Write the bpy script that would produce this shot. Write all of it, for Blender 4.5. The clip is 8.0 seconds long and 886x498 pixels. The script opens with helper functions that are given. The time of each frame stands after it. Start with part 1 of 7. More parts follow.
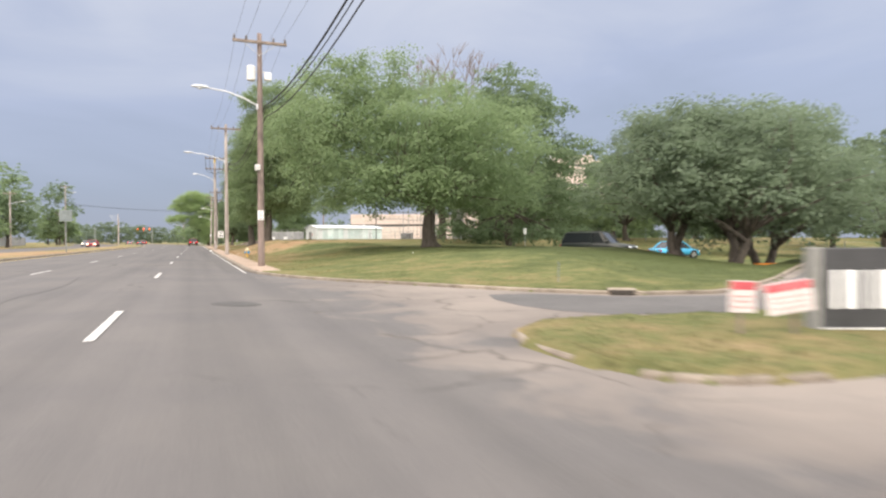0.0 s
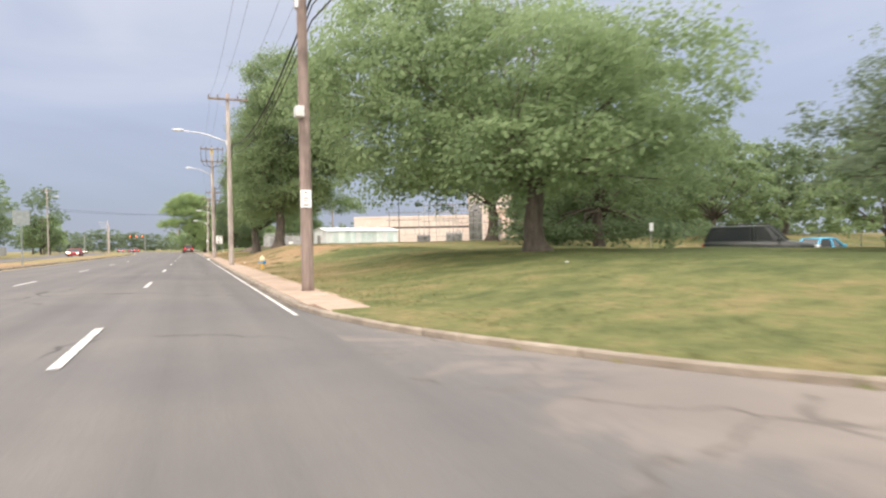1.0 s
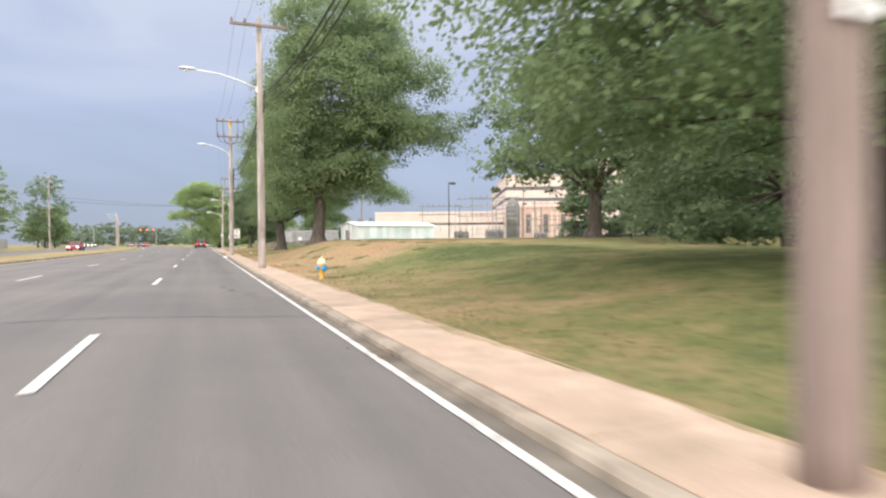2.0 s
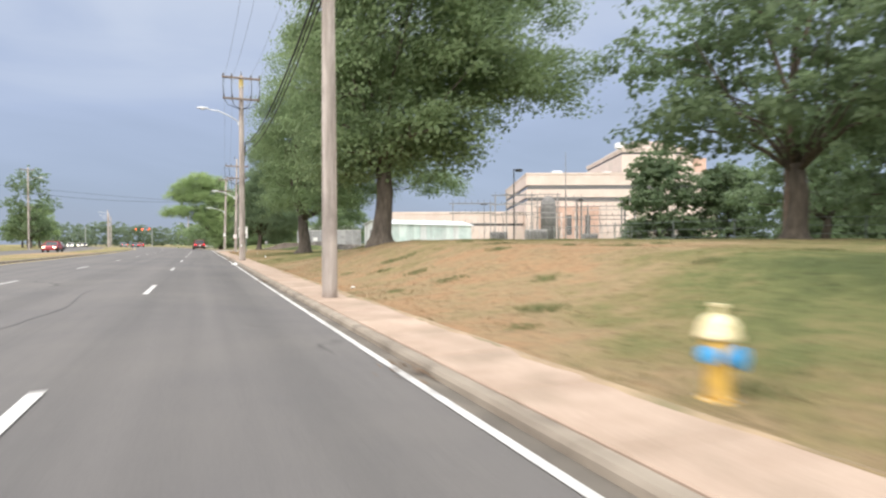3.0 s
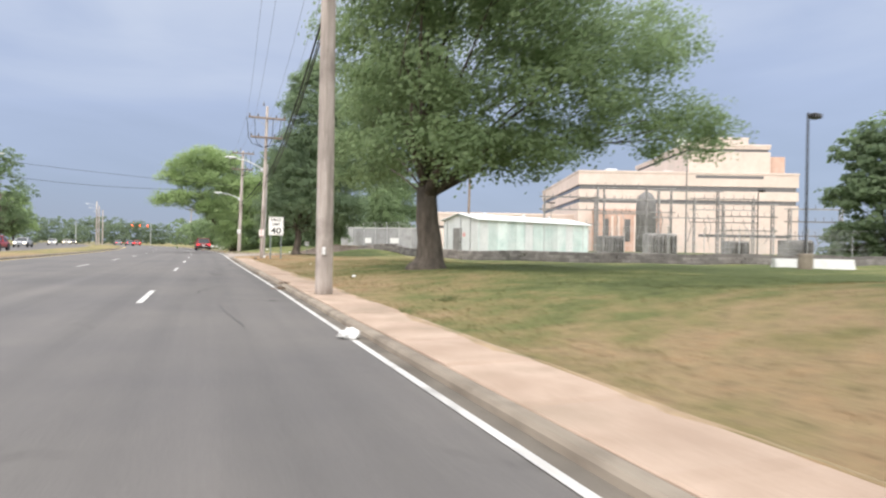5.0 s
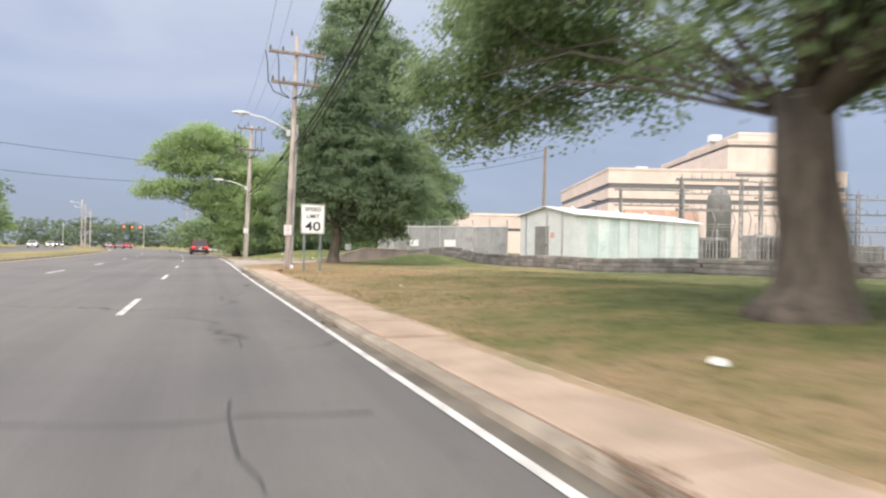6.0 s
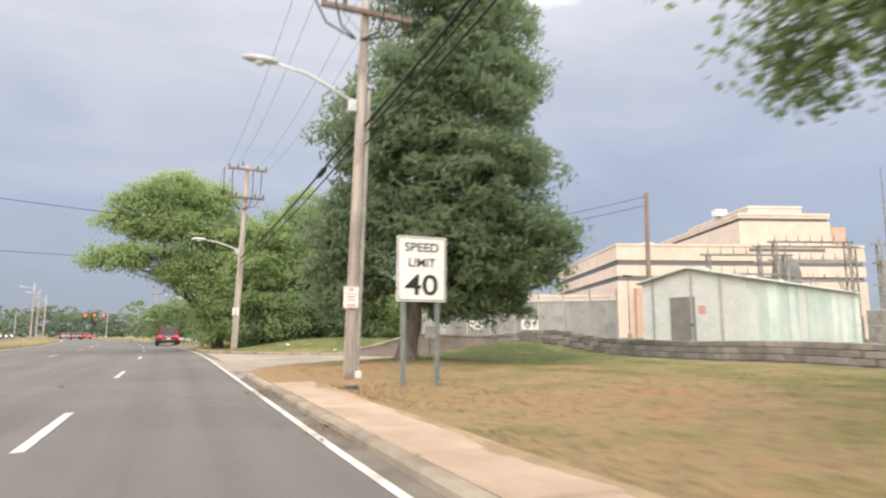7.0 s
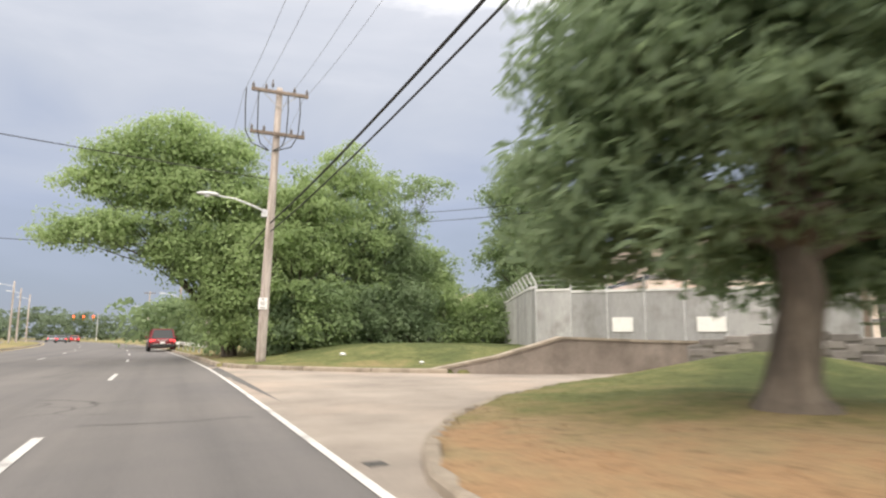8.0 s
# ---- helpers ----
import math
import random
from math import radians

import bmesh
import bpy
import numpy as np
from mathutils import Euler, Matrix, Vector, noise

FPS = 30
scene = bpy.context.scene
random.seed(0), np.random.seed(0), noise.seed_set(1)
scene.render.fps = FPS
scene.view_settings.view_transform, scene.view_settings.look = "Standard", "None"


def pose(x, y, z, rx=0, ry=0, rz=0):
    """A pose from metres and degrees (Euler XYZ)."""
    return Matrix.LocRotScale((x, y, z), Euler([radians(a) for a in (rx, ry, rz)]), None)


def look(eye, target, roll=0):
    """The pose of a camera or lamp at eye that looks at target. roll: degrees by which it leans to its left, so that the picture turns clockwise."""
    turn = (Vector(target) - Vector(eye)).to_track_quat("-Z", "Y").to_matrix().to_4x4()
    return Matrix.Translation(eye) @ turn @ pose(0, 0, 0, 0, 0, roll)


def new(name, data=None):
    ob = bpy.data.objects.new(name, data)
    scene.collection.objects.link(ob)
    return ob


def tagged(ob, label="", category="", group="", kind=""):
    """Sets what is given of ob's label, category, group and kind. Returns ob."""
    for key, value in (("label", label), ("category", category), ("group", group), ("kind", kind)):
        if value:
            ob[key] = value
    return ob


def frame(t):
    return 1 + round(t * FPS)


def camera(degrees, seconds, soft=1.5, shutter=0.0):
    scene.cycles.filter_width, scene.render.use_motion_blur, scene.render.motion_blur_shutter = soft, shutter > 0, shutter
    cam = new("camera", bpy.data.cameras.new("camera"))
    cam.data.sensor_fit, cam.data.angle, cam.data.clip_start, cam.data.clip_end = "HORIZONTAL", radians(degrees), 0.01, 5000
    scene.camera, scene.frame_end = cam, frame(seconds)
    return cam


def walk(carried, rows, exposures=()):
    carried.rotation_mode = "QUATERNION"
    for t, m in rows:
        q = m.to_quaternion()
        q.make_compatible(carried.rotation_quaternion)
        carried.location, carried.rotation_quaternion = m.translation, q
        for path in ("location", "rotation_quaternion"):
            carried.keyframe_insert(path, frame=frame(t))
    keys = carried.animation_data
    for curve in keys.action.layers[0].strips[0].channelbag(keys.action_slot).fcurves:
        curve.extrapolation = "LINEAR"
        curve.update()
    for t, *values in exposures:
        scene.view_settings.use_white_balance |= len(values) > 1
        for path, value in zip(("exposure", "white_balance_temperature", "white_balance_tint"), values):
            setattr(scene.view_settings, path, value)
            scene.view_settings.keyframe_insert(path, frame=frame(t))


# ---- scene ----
# Camera: t, x, y, z, yaw, pitch, roll. The road runs along +y.
cam = camera(71.0, 8.0, soft=2.2, shutter=0.35)
ROWS = [
    (0.0, 0.000, 0.002, 1.050, -21.82, -0.82, 0.30),
    (0.5, 0.048, 6.770, 1.062, -21.92, -0.72, 0.54),
    (1.0, 0.093, 13.264, 1.048, -22.19, -0.57, 1.22),
    (1.5, 0.141, 20.244, 1.077, -21.40, -0.82, 0.29),
    (1.7, 0.140, 22.905, 1.061, -21.11, -0.73, 0.50),
    (2.8, 0.050, 38.35, 1.043, -21.46, -0.90, 0.67),
    (3.0, 0.046, 41.90, 1.058, -21.29, -0.58, 0.21),
    (3.5, 0.054, 48.450, 1.066, -21.25, -0.44, -0.15),
    (4.0, 0.026, 56.069, 1.060, -21.24, -0.29, -0.31),
    (4.5, 0.009, 62.976, 1.072, -21.02, -0.07, -1.13),
    (5.0, 0.005, 69.255, 1.067, -20.97, -0.17, -1.00),
    (5.2, 0.018, 71.945, 1.053, -20.78, 0.09, -1.00),
    (5.7, 0.055, 79.05, 1.056, -20.95, 0.10, -1.05),
    (6.15, 0.094, 86.45, 1.060, -21.60, 0.25, -1.30),
    (6.3, 0.104, 88.994, 1.063, -23.48, 2.31, -1.59),
    (6.5, 0.115, 91.967, 1.056, -22.94, 7.61, -0.28),
    (7.0, 0.132, 98.532, 1.023, -23.35, 7.97, -0.20),
    (7.5, 0.106, 104.531, 1.054, -23.61, 8.64, -1.20),
    (8.0, 0.146, 110.439, 1.069, -23.72, 8.24, -0.25),
]
walk(cam, [(t, pose(x, y, z, 90 + pitch, roll, yaw)) for t, x, y, z, yaw, pitch, roll in ROWS], exposures=[(0.0, 0.0, 6600, 14.0), (1.0, 0.10, 6700, 14.0), (1.5, 0.15, 6550, 14.0), (3.0, 0.0, 6300, 11.0), (4.0, 0.0, 6150, 10.0), (5.0, 0.0, 6250, 12.0), (6.5, 0.0, 6600, 13.0), (7.0, 0.0, 6800, 12.5), (8.0, 0.0, 6800, 12.0)])

# ---- world and sun: a storm sky ahead, brighter cloud overhead and behind ----
def nodes_of(mat_or_world):
    mat_or_world.use_nodes = True
    tree = mat_or_world.node_tree
    tree.nodes.clear()
    return tree.nodes, tree.links


def node(ns, kind, **values):
    n = ns.new(kind)
    for key, value in values.items():
        if key in n.inputs:
            n.inputs[key].default_value = value
        elif key == "operation":
            n.operation = value
        elif key == "data_type":
            n.data_type = value
        elif key == "blend_type":
            n.blend_type = value
        elif key == "feature":
            n.feature = value
        elif key == "sky_type":
            n.sky_type = value
        elif key == "sun_disc":
            n.sun_disc = value
        elif key == "sun_elevation":
            n.sun_elevation = value
        elif key == "sun_rotation":
            n.sun_rotation = value
    return n


def ramp(ns, stops, interpolation="LINEAR"):
    n = ns.new("ShaderNodeValToRGB")
    n.color_ramp.interpolation = interpolation
    while len(n.color_ramp.elements) < len(stops):
        n.color_ramp.elements.new(0.5)
    for el, (p, c) in zip(n.color_ramp.elements, stops):
        el.position, el.color = p, (*c, 1) if len(c) == 3 else c
    return n


SUN_AZ, SUN_EL = 252.0, 36.0      # degrees: azimuth from +y towards +x, elevation
world = bpy.data.worlds.new("storm_sky")
scene.world = world
ns, ln = nodes_of(world)
tc = node(ns, "ShaderNodeTexCoord")
sep = node(ns, "ShaderNodeSeparateXYZ")
ln.new(tc.outputs["Generated"], sep.inputs[0])
stretch = node(ns, "ShaderNodeMapping")
stretch.inputs["Scale"].default_value = (1.0, 1.0, 3.2)
ln.new(tc.outputs["Generated"], stretch.inputs[0])
cloud = node(ns, "ShaderNodeTexNoise", Scale=2.3, Detail=6.0, Roughness=0.52, Distortion=0.5)
ln.new(stretch.outputs[0], cloud.inputs["Vector"])
# height in the sky, pushed up and down by the clouds
lift = node(ns, "ShaderNodeMath", operation="MULTIPLY_ADD")
lift.inputs[1].default_value = 0.42
ln.new(cloud.outputs["Fac"], lift.inputs[0])
ln.new(sep.outputs["Z"], lift.inputs[2])
tint = ramp(ns, [(0.13, (0.305, 0.355, 0.455)), (0.27, (0.325, 0.388, 0.505)), (0.42, (0.40, 0.468, 0.615)), (0.58, (0.545, 0.60, 0.70)), (0.70, (0.69, 0.735, 0.82)), (0.85, (2.0, 1.98, 1.95)), (1.0, (3.1, 3.04, 2.95))])
ln.new(lift.outputs[0], tint.inputs[0])
# the cloud thins out behind (towards -y) and is brighter there
back = node(ns, "ShaderNodeMapRange")
back.inputs["From Min"].default_value, back.inputs["From Max"].default_value = 0.35, -0.9
back.inputs["To Min"].default_value, back.inputs["To Max"].default_value = 0.0, 1.0
ln.new(sep.outputs["Y"], back.inputs["Value"])
bright = node(ns, "ShaderNodeMix", data_type="RGBA")
bright.inputs[7].default_value = (3.2, 3.1, 2.9, 1)
ln.new(back.outputs[0], bright.inputs[0])
ln.new(tint.outputs[0], bright.inputs[6])
sky = node(ns, "ShaderNodeTexSky", sky_type="NISHITA", sun_disc=False, sun_elevation=radians(SUN_EL), sun_rotation=radians(SUN_AZ))
veil = node(ns, "ShaderNodeMix", data_type="RGBA", blend_type="ADD")
veil.inputs[0].default_value = 0.012
ln.new(bright.outputs[2], veil.inputs[6])
ln.new(sky.outputs[0], veil.inputs[7])
bg = node(ns, "ShaderNodeBackground", Strength=1.06)
ln.new(veil.outputs[2], bg.inputs[0])
ln.new(bg.outputs[0], node(ns, "ShaderNodeOutputWorld").inputs[0])

sun = new("sun", bpy.data.lights.new("sun", "SUN"))
sun.data.energy, sun.data.angle, sun.data.color = 1.5, radians(28), (1.0, 0.86, 0.70)
sun.matrix_world = look((0, 0, 0), (-math.sin(radians(SUN_AZ)) * math.cos(radians(SUN_EL)), -math.cos(radians(SUN_AZ)) * math.cos(radians(SUN_EL)), -math.sin(radians(SUN_EL))))


# ---- materials ----
def surface(name, a, b, scale=3.0, rough=0.8, bump=0.3, fine=40.0, metal=0.0, spread=0.10, streak=(1, 1, 1), coat=0.0, dirt=None, dirt_scale=0.35, spec=0.4):
    """Two colours mixed by coarse noise, fine grain in value and relief, and slight differences from piece to piece."""
    m = bpy.data.materials.new(name)
    ns, ln = nodes_of(m)
    tc = node(ns, "ShaderNodeTexCoord")
    mp = node(ns, "ShaderNodeMapping")
    mp.inputs["Scale"].default_value = streak
    geo = node(ns, "ShaderNodeNewGeometry")
    ln.new(geo.outputs["Position"], mp.inputs[0])
    n1 = node(ns, "ShaderNodeTexNoise", Scale=scale, Detail=6.0, Roughness=0.62)
    n2 = node(ns, "ShaderNodeTexNoise", Scale=fine, Detail=3.0, Roughness=0.7)
    for n in (n1, n2):
        ln.new(mp.outputs[0], n.inputs["Vector"])
    r = ramp(ns, [(0.36, a), (0.64, b)])
    ln.new(n1.outputs["Fac"], r.inputs[0])
    grain = node(ns, "ShaderNodeMapRange")
    grain.inputs["From Min"].default_value, grain.inputs["From Max"].default_value = 0.25, 0.75
    grain.inputs["To Min"].default_value, grain.inputs["To Max"].default_value = 0.82, 1.18
    ln.new(n2.outputs["Fac"], grain.inputs["Value"])
    info = node(ns, "ShaderNodeObjectInfo")
    per = node(ns, "ShaderNodeMapRange")
    per.inputs["To Min"].default_value, per.inputs["To Max"].default_value = 1 - spread, 1 + spread
    ln.new(info.outputs["Random"], per.inputs["Value"])
    k = node(ns, "ShaderNodeMath", operation="MULTIPLY")
    ln.new(grain.outputs[0], k.inputs[0])
    ln.new(per.outputs[0], k.inputs[1])
    hue = node(ns, "ShaderNodeHueSaturation")
    last = r.outputs[0]
    if dirt:
        n3 = node(ns, "ShaderNodeTexNoise", Scale=dirt_scale, Detail=7.0, Roughness=0.6)
        ln.new(geo.outputs["Position"], n3.inputs["Vector"])
        fac = ramp(ns, [(0.50, (0, 0, 0)), (0.68, (0.8, 0.8, 0.8))])
        ln.new(n3.outputs["Fac"], fac.inputs[0])
        mix = node(ns, "ShaderNodeMix", data_type="RGBA")
        mix.inputs[7].default_value = (*dirt, 1)
        ln.new(fac.outputs[0], mix.inputs[0])
        ln.new(last, mix.inputs[6])
        last = mix.outputs[2]
    ln.new(last, hue.inputs["Color"])
    ln.new(k.outputs[0], hue.inputs["Value"])
    p = node(ns, "ShaderNodeBsdfPrincipled", Roughness=rough, Metallic=metal)
    p.inputs["Coat Weight"].default_value = coat
    p.inputs["Specular IOR Level"].default_value = spec
    ln.new(hue.outputs[0], p.inputs["Base Color"])
    if bump:
        bp = node(ns, "ShaderNodeBump", Strength=bump, Distance=0.02)
        ln.new(n2.outputs["Fac"], bp.inputs["Height"])
        ln.new(bp.outputs[0], p.inputs["Normal"])
    ln.new(p.outputs[0], node(ns, "ShaderNodeOutputMaterial").inputs[0])
    return m


def leaf_material(name, dark, light, through_colour):
    m = bpy.data.materials.new(name)
    ns, ln = nodes_of(m)
    geo = node(ns, "ShaderNodeNewGeometry")
    info = node(ns, "ShaderNodeObjectInfo")
    big = node(ns, "ShaderNodeTexNoise", Scale=0.55, Detail=3.0)
    ln.new(geo.outputs["Position"], big.inputs["Vector"])
    s = node(ns, "ShaderNodeMath", operation="MULTIPLY_ADD")
    s.inputs[1].default_value = 0.26
    ln.new(geo.outputs["Random Per Island"], s.inputs[0])
    half = node(ns, "ShaderNodeMath", operation="MULTIPLY_ADD")
    half.inputs[1].default_value, half.inputs[2].default_value = 1.4, -0.30
    ln.new(big.outputs["Fac"], half.inputs[0])
    ln.new(half.outputs[0], s.inputs[2])
    r = ramp(ns, [(0.12, dark), (0.9, light)])
    ln.new(s.outputs[0], r.inputs[0])
    hs = node(ns, "ShaderNodeHueSaturation")
    v = node(ns, "ShaderNodeMapRange")
    v.inputs["To Min"].default_value, v.inputs["To Max"].default_value = 0.82, 1.15
    ln.new(info.outputs["Random"], v.inputs["Value"])
    ln.new(v.outputs[0], hs.inputs["Value"])
    ln.new(r.outputs[0], hs.inputs["Color"])
    p = node(ns, "ShaderNodeBsdfPrincipled", Roughness=0.6)
    p.inputs["Specular IOR Level"].default_value = 0.18
    ln.new(hs.outputs[0], p.inputs["Base Color"])
    tr = node(ns, "ShaderNodeBsdfTranslucent")
    tr.inputs[0].default_value = (*through_colour, 1)
    mx = node(ns, "ShaderNodeMixShader")
    mx.inputs[0].default_value = 0.48
    ln.new(p.outputs[0], mx.inputs[1])
    ln.new(tr.outputs[0], mx.inputs[2])
    ln.new(mx.outputs[0], node(ns, "ShaderNodeOutputMaterial").inputs[0])
    return m


def plain(name, colour, rough=0.5, metal=0.0, emit=0.0, spec=0.5):
    m = bpy.data.materials.new(name)
    ns, ln = nodes_of(m)
    p = node(ns, "ShaderNodeBsdfPrincipled", Roughness=rough, Metallic=metal)
    p.inputs["Base Color"].default_value = (*colour, 1)
    p.inputs["Specular IOR Level"].default_value = spec
    if emit:
        p.inputs["Emission Color"].default_value = (*colour, 1)
        p.inputs["Emission Strength"].default_value = emit
    ln.new(p.outputs[0], node(ns, "ShaderNodeOutputMaterial").inputs[0])
    return m


def asphalt_material(name="asphalt", dusty=False):
    """Worn grey asphalt: aggregate, long wheel tracks along the lanes, patches and thin tar-filled cracks."""
    m = bpy.data.materials.new(name)
    ns, ln = nodes_of(m)
    geo = node(ns, "ShaderNodeNewGeometry")
    along = node(ns, "ShaderNodeMapping")
    along.inputs["Scale"].default_value = (1.0, 0.02, 1.0)
    ln.new(geo.outputs["Position"], along.inputs[0])
    track = node(ns, "ShaderNodeTexNoise", Scale=1.3, Detail=4.0, Roughness=0.55)
    ln.new(along.outputs[0], track.inputs["Vector"])
    patch = node(ns, "ShaderNodeTexNoise", Scale=0.22, Detail=6.0, Roughness=0.65)
    grit = node(ns, "ShaderNodeTexNoise", Scale=55.0, Detail=3.0, Roughness=0.8)
    for n in (patch, grit):
        ln.new(geo.outputs["Position"], n.inputs["Vector"])
    base = ramp(ns, [(0.30, (0.100, 0.096, 0.094)), (0.70, (0.139, 0.132, 0.128))])
    ln.new(track.outputs["Fac"], base.inputs[0])
    tone = ramp(ns, [(0.35, (0.86, 0.86, 0.88)), (0.66, (1.10, 1.08, 1.05))])
    ln.new(patch.outputs["Fac"], tone.inputs[0])
    a = node(ns, "ShaderNodeMix", data_type="RGBA", blend_type="MULTIPLY")
    a.inputs[0].default_value = 1.0
    ln.new(base.outputs[0], a.inputs[6])
    ln.new(tone.outputs[0], a.inputs[7])
    g = ramp(ns, [(0.3, (0.72, 0.72, 0.72)), (0.7, (1.25, 1.25, 1.25))])
    ln.new(grit.outputs["Fac"], g.inputs[0])
    b = node(ns, "ShaderNodeMix", data_type="RGBA", blend_type="MULTIPLY")
    b.inputs[0].default_value = 0.7
    ln.new(a.outputs[2], b.inputs[6])
    ln.new(g.outputs[0], b.inputs[7])
    # cracks: the borders of large warped cells, thin, and only here and there
    warp = node(ns, "ShaderNodeTexNoise", Scale=0.8, Detail=4.0)
    ln.new(geo.outputs["Position"], warp.inputs["Vector"])
    add = node(ns, "ShaderNodeVectorMath", operation="MULTIPLY_ADD")
    add.inputs[1].default_value = (1.6, 1.6, 0)
    ln.new(warp.outputs["Color"], add.inputs[0])
    ln.new(geo.outputs["Position"], add.inputs[2])
    vor = node(ns, "ShaderNodeTexVoronoi", feature="DISTANCE_TO_EDGE", Scale=0.13)
    ln.new(add.outputs[0], vor.inputs["Vector"])
    crack = ramp(ns, [(0.0, (1, 1, 1)), (0.006, (0, 0, 0))])
    ln.new(vor.outputs["Distance"], crack.inputs[0])
    some = ramp(ns, [(0.50, (0, 0, 0)), (0.60, (1, 1, 1))])
    ln.new(patch.outputs["Fac"], some.inputs[0])
    both = node(ns, "ShaderNodeMath", operation="MULTIPLY")
    ln.new(crack.outputs[0], both.inputs[0])
    ln.new(some.outputs[0], both.inputs[1])
    c = node(ns, "ShaderNodeMix", data_type="RGBA")
    c.inputs[7].default_value = (0.025, 0.024, 0.024, 1)
    ln.new(both.outputs[0], c.inputs[0])
    ln.new(b.outputs[2], c.inputs[6])
    last = c.outputs[2]
    if dusty:
        # grit and dust swept into the mouth of the side street by turning cars, in long torn patches
        xyz = node(ns, "ShaderNodeSeparateXYZ")
        ln.new(geo.outputs["Position"], xyz.inputs[0])
        reach = node(ns, "ShaderNodeMapRange")
        reach.inputs["From Min"].default_value, reach.inputs["From Max"].default_value = 1.6, 5.2
        reach.inputs["To Min"].default_value, reach.inputs["To Max"].default_value = -0.24, 0.24
        ln.new(xyz.outputs["X"], reach.inputs["Value"])
        torn = node(ns, "ShaderNodeTexNoise", Scale=0.55, Detail=9.0, Roughness=0.68, Distortion=0.8)
        ln.new(geo.outputs["Position"], torn.inputs["Vector"])
        tot = node(ns, "ShaderNodeMath", operation="ADD")
        ln.new(torn.outputs["Fac"], tot.inputs[0])
        ln.new(reach.outputs[0], tot.inputs[1])
        much = ramp(ns, [(0.36, (0, 0, 0)), (0.47, (0.62, 0.62, 0.62)), (0.64, (0.88, 0.88, 0.88))])
        ln.new(tot.outputs[0], much.inputs[0])
        dust = node(ns, "ShaderNodeMix", data_type="RGBA")
        tan = ramp(ns, [(0.40, (0.170, 0.147, 0.130)), (0.50, (0.205, 0.178, 0.156)), (0.60, (0.245, 0.212, 0.184))])
        ln.new(patch.outputs["Fac"], tan.inputs[0])
        ln.new(tan.outputs[0], dust.inputs[7])
        ln.new(much.outputs[0], dust.inputs[0])
        ln.new(last, dust.inputs[6])
        last = dust.outputs[2]
        cell = node(ns, "ShaderNodeTexVoronoi", feature="DISTANCE_TO_EDGE", Scale=0.42)
        ln.new(add.outputs[0], cell.inputs["Vector"])
        thin = ramp(ns, [(0.0, (1, 1, 1)), (0.022, (0, 0, 0))])
        ln.new(cell.outputs["Distance"], thin.inputs[0])
        where = ramp(ns, [(0.46, (0, 0, 0)), (0.56, (0.75, 0.75, 0.75))])
        ln.new(torn.outputs["Fac"], where.inputs[0])
        net = node(ns, "ShaderNodeMath", operation="MULTIPLY")
        ln.new(thin.outputs[0], net.inputs[0])
        ln.new(where.outputs[0], net.inputs[1])
        split = node(ns, "ShaderNodeMix", data_type="RGBA")
        split.inputs[7].default_value = (0.060, 0.052, 0.046, 1)
        ln.new(net.outputs[0], split.inputs[0])
        ln.new(last, split.inputs[6])
        last = split.outputs[2]
    p = node(ns, "ShaderNodeBsdfPrincipled", Roughness=0.85)
    p.inputs["Specular IOR Level"].default_value = 0.3
    ln.new(last, p.inputs["Base Color"])
    bp = node(ns, "ShaderNodeBump", Strength=0.5, Distance=0.008)
    ln.new(grit.outputs["Fac"], bp.inputs["Height"])
    ln.new(bp.outputs[0], p.inputs["Normal"])
    ln.new(p.outputs[0], node(ns, "ShaderNodeOutputMaterial").inputs[0])
    return m


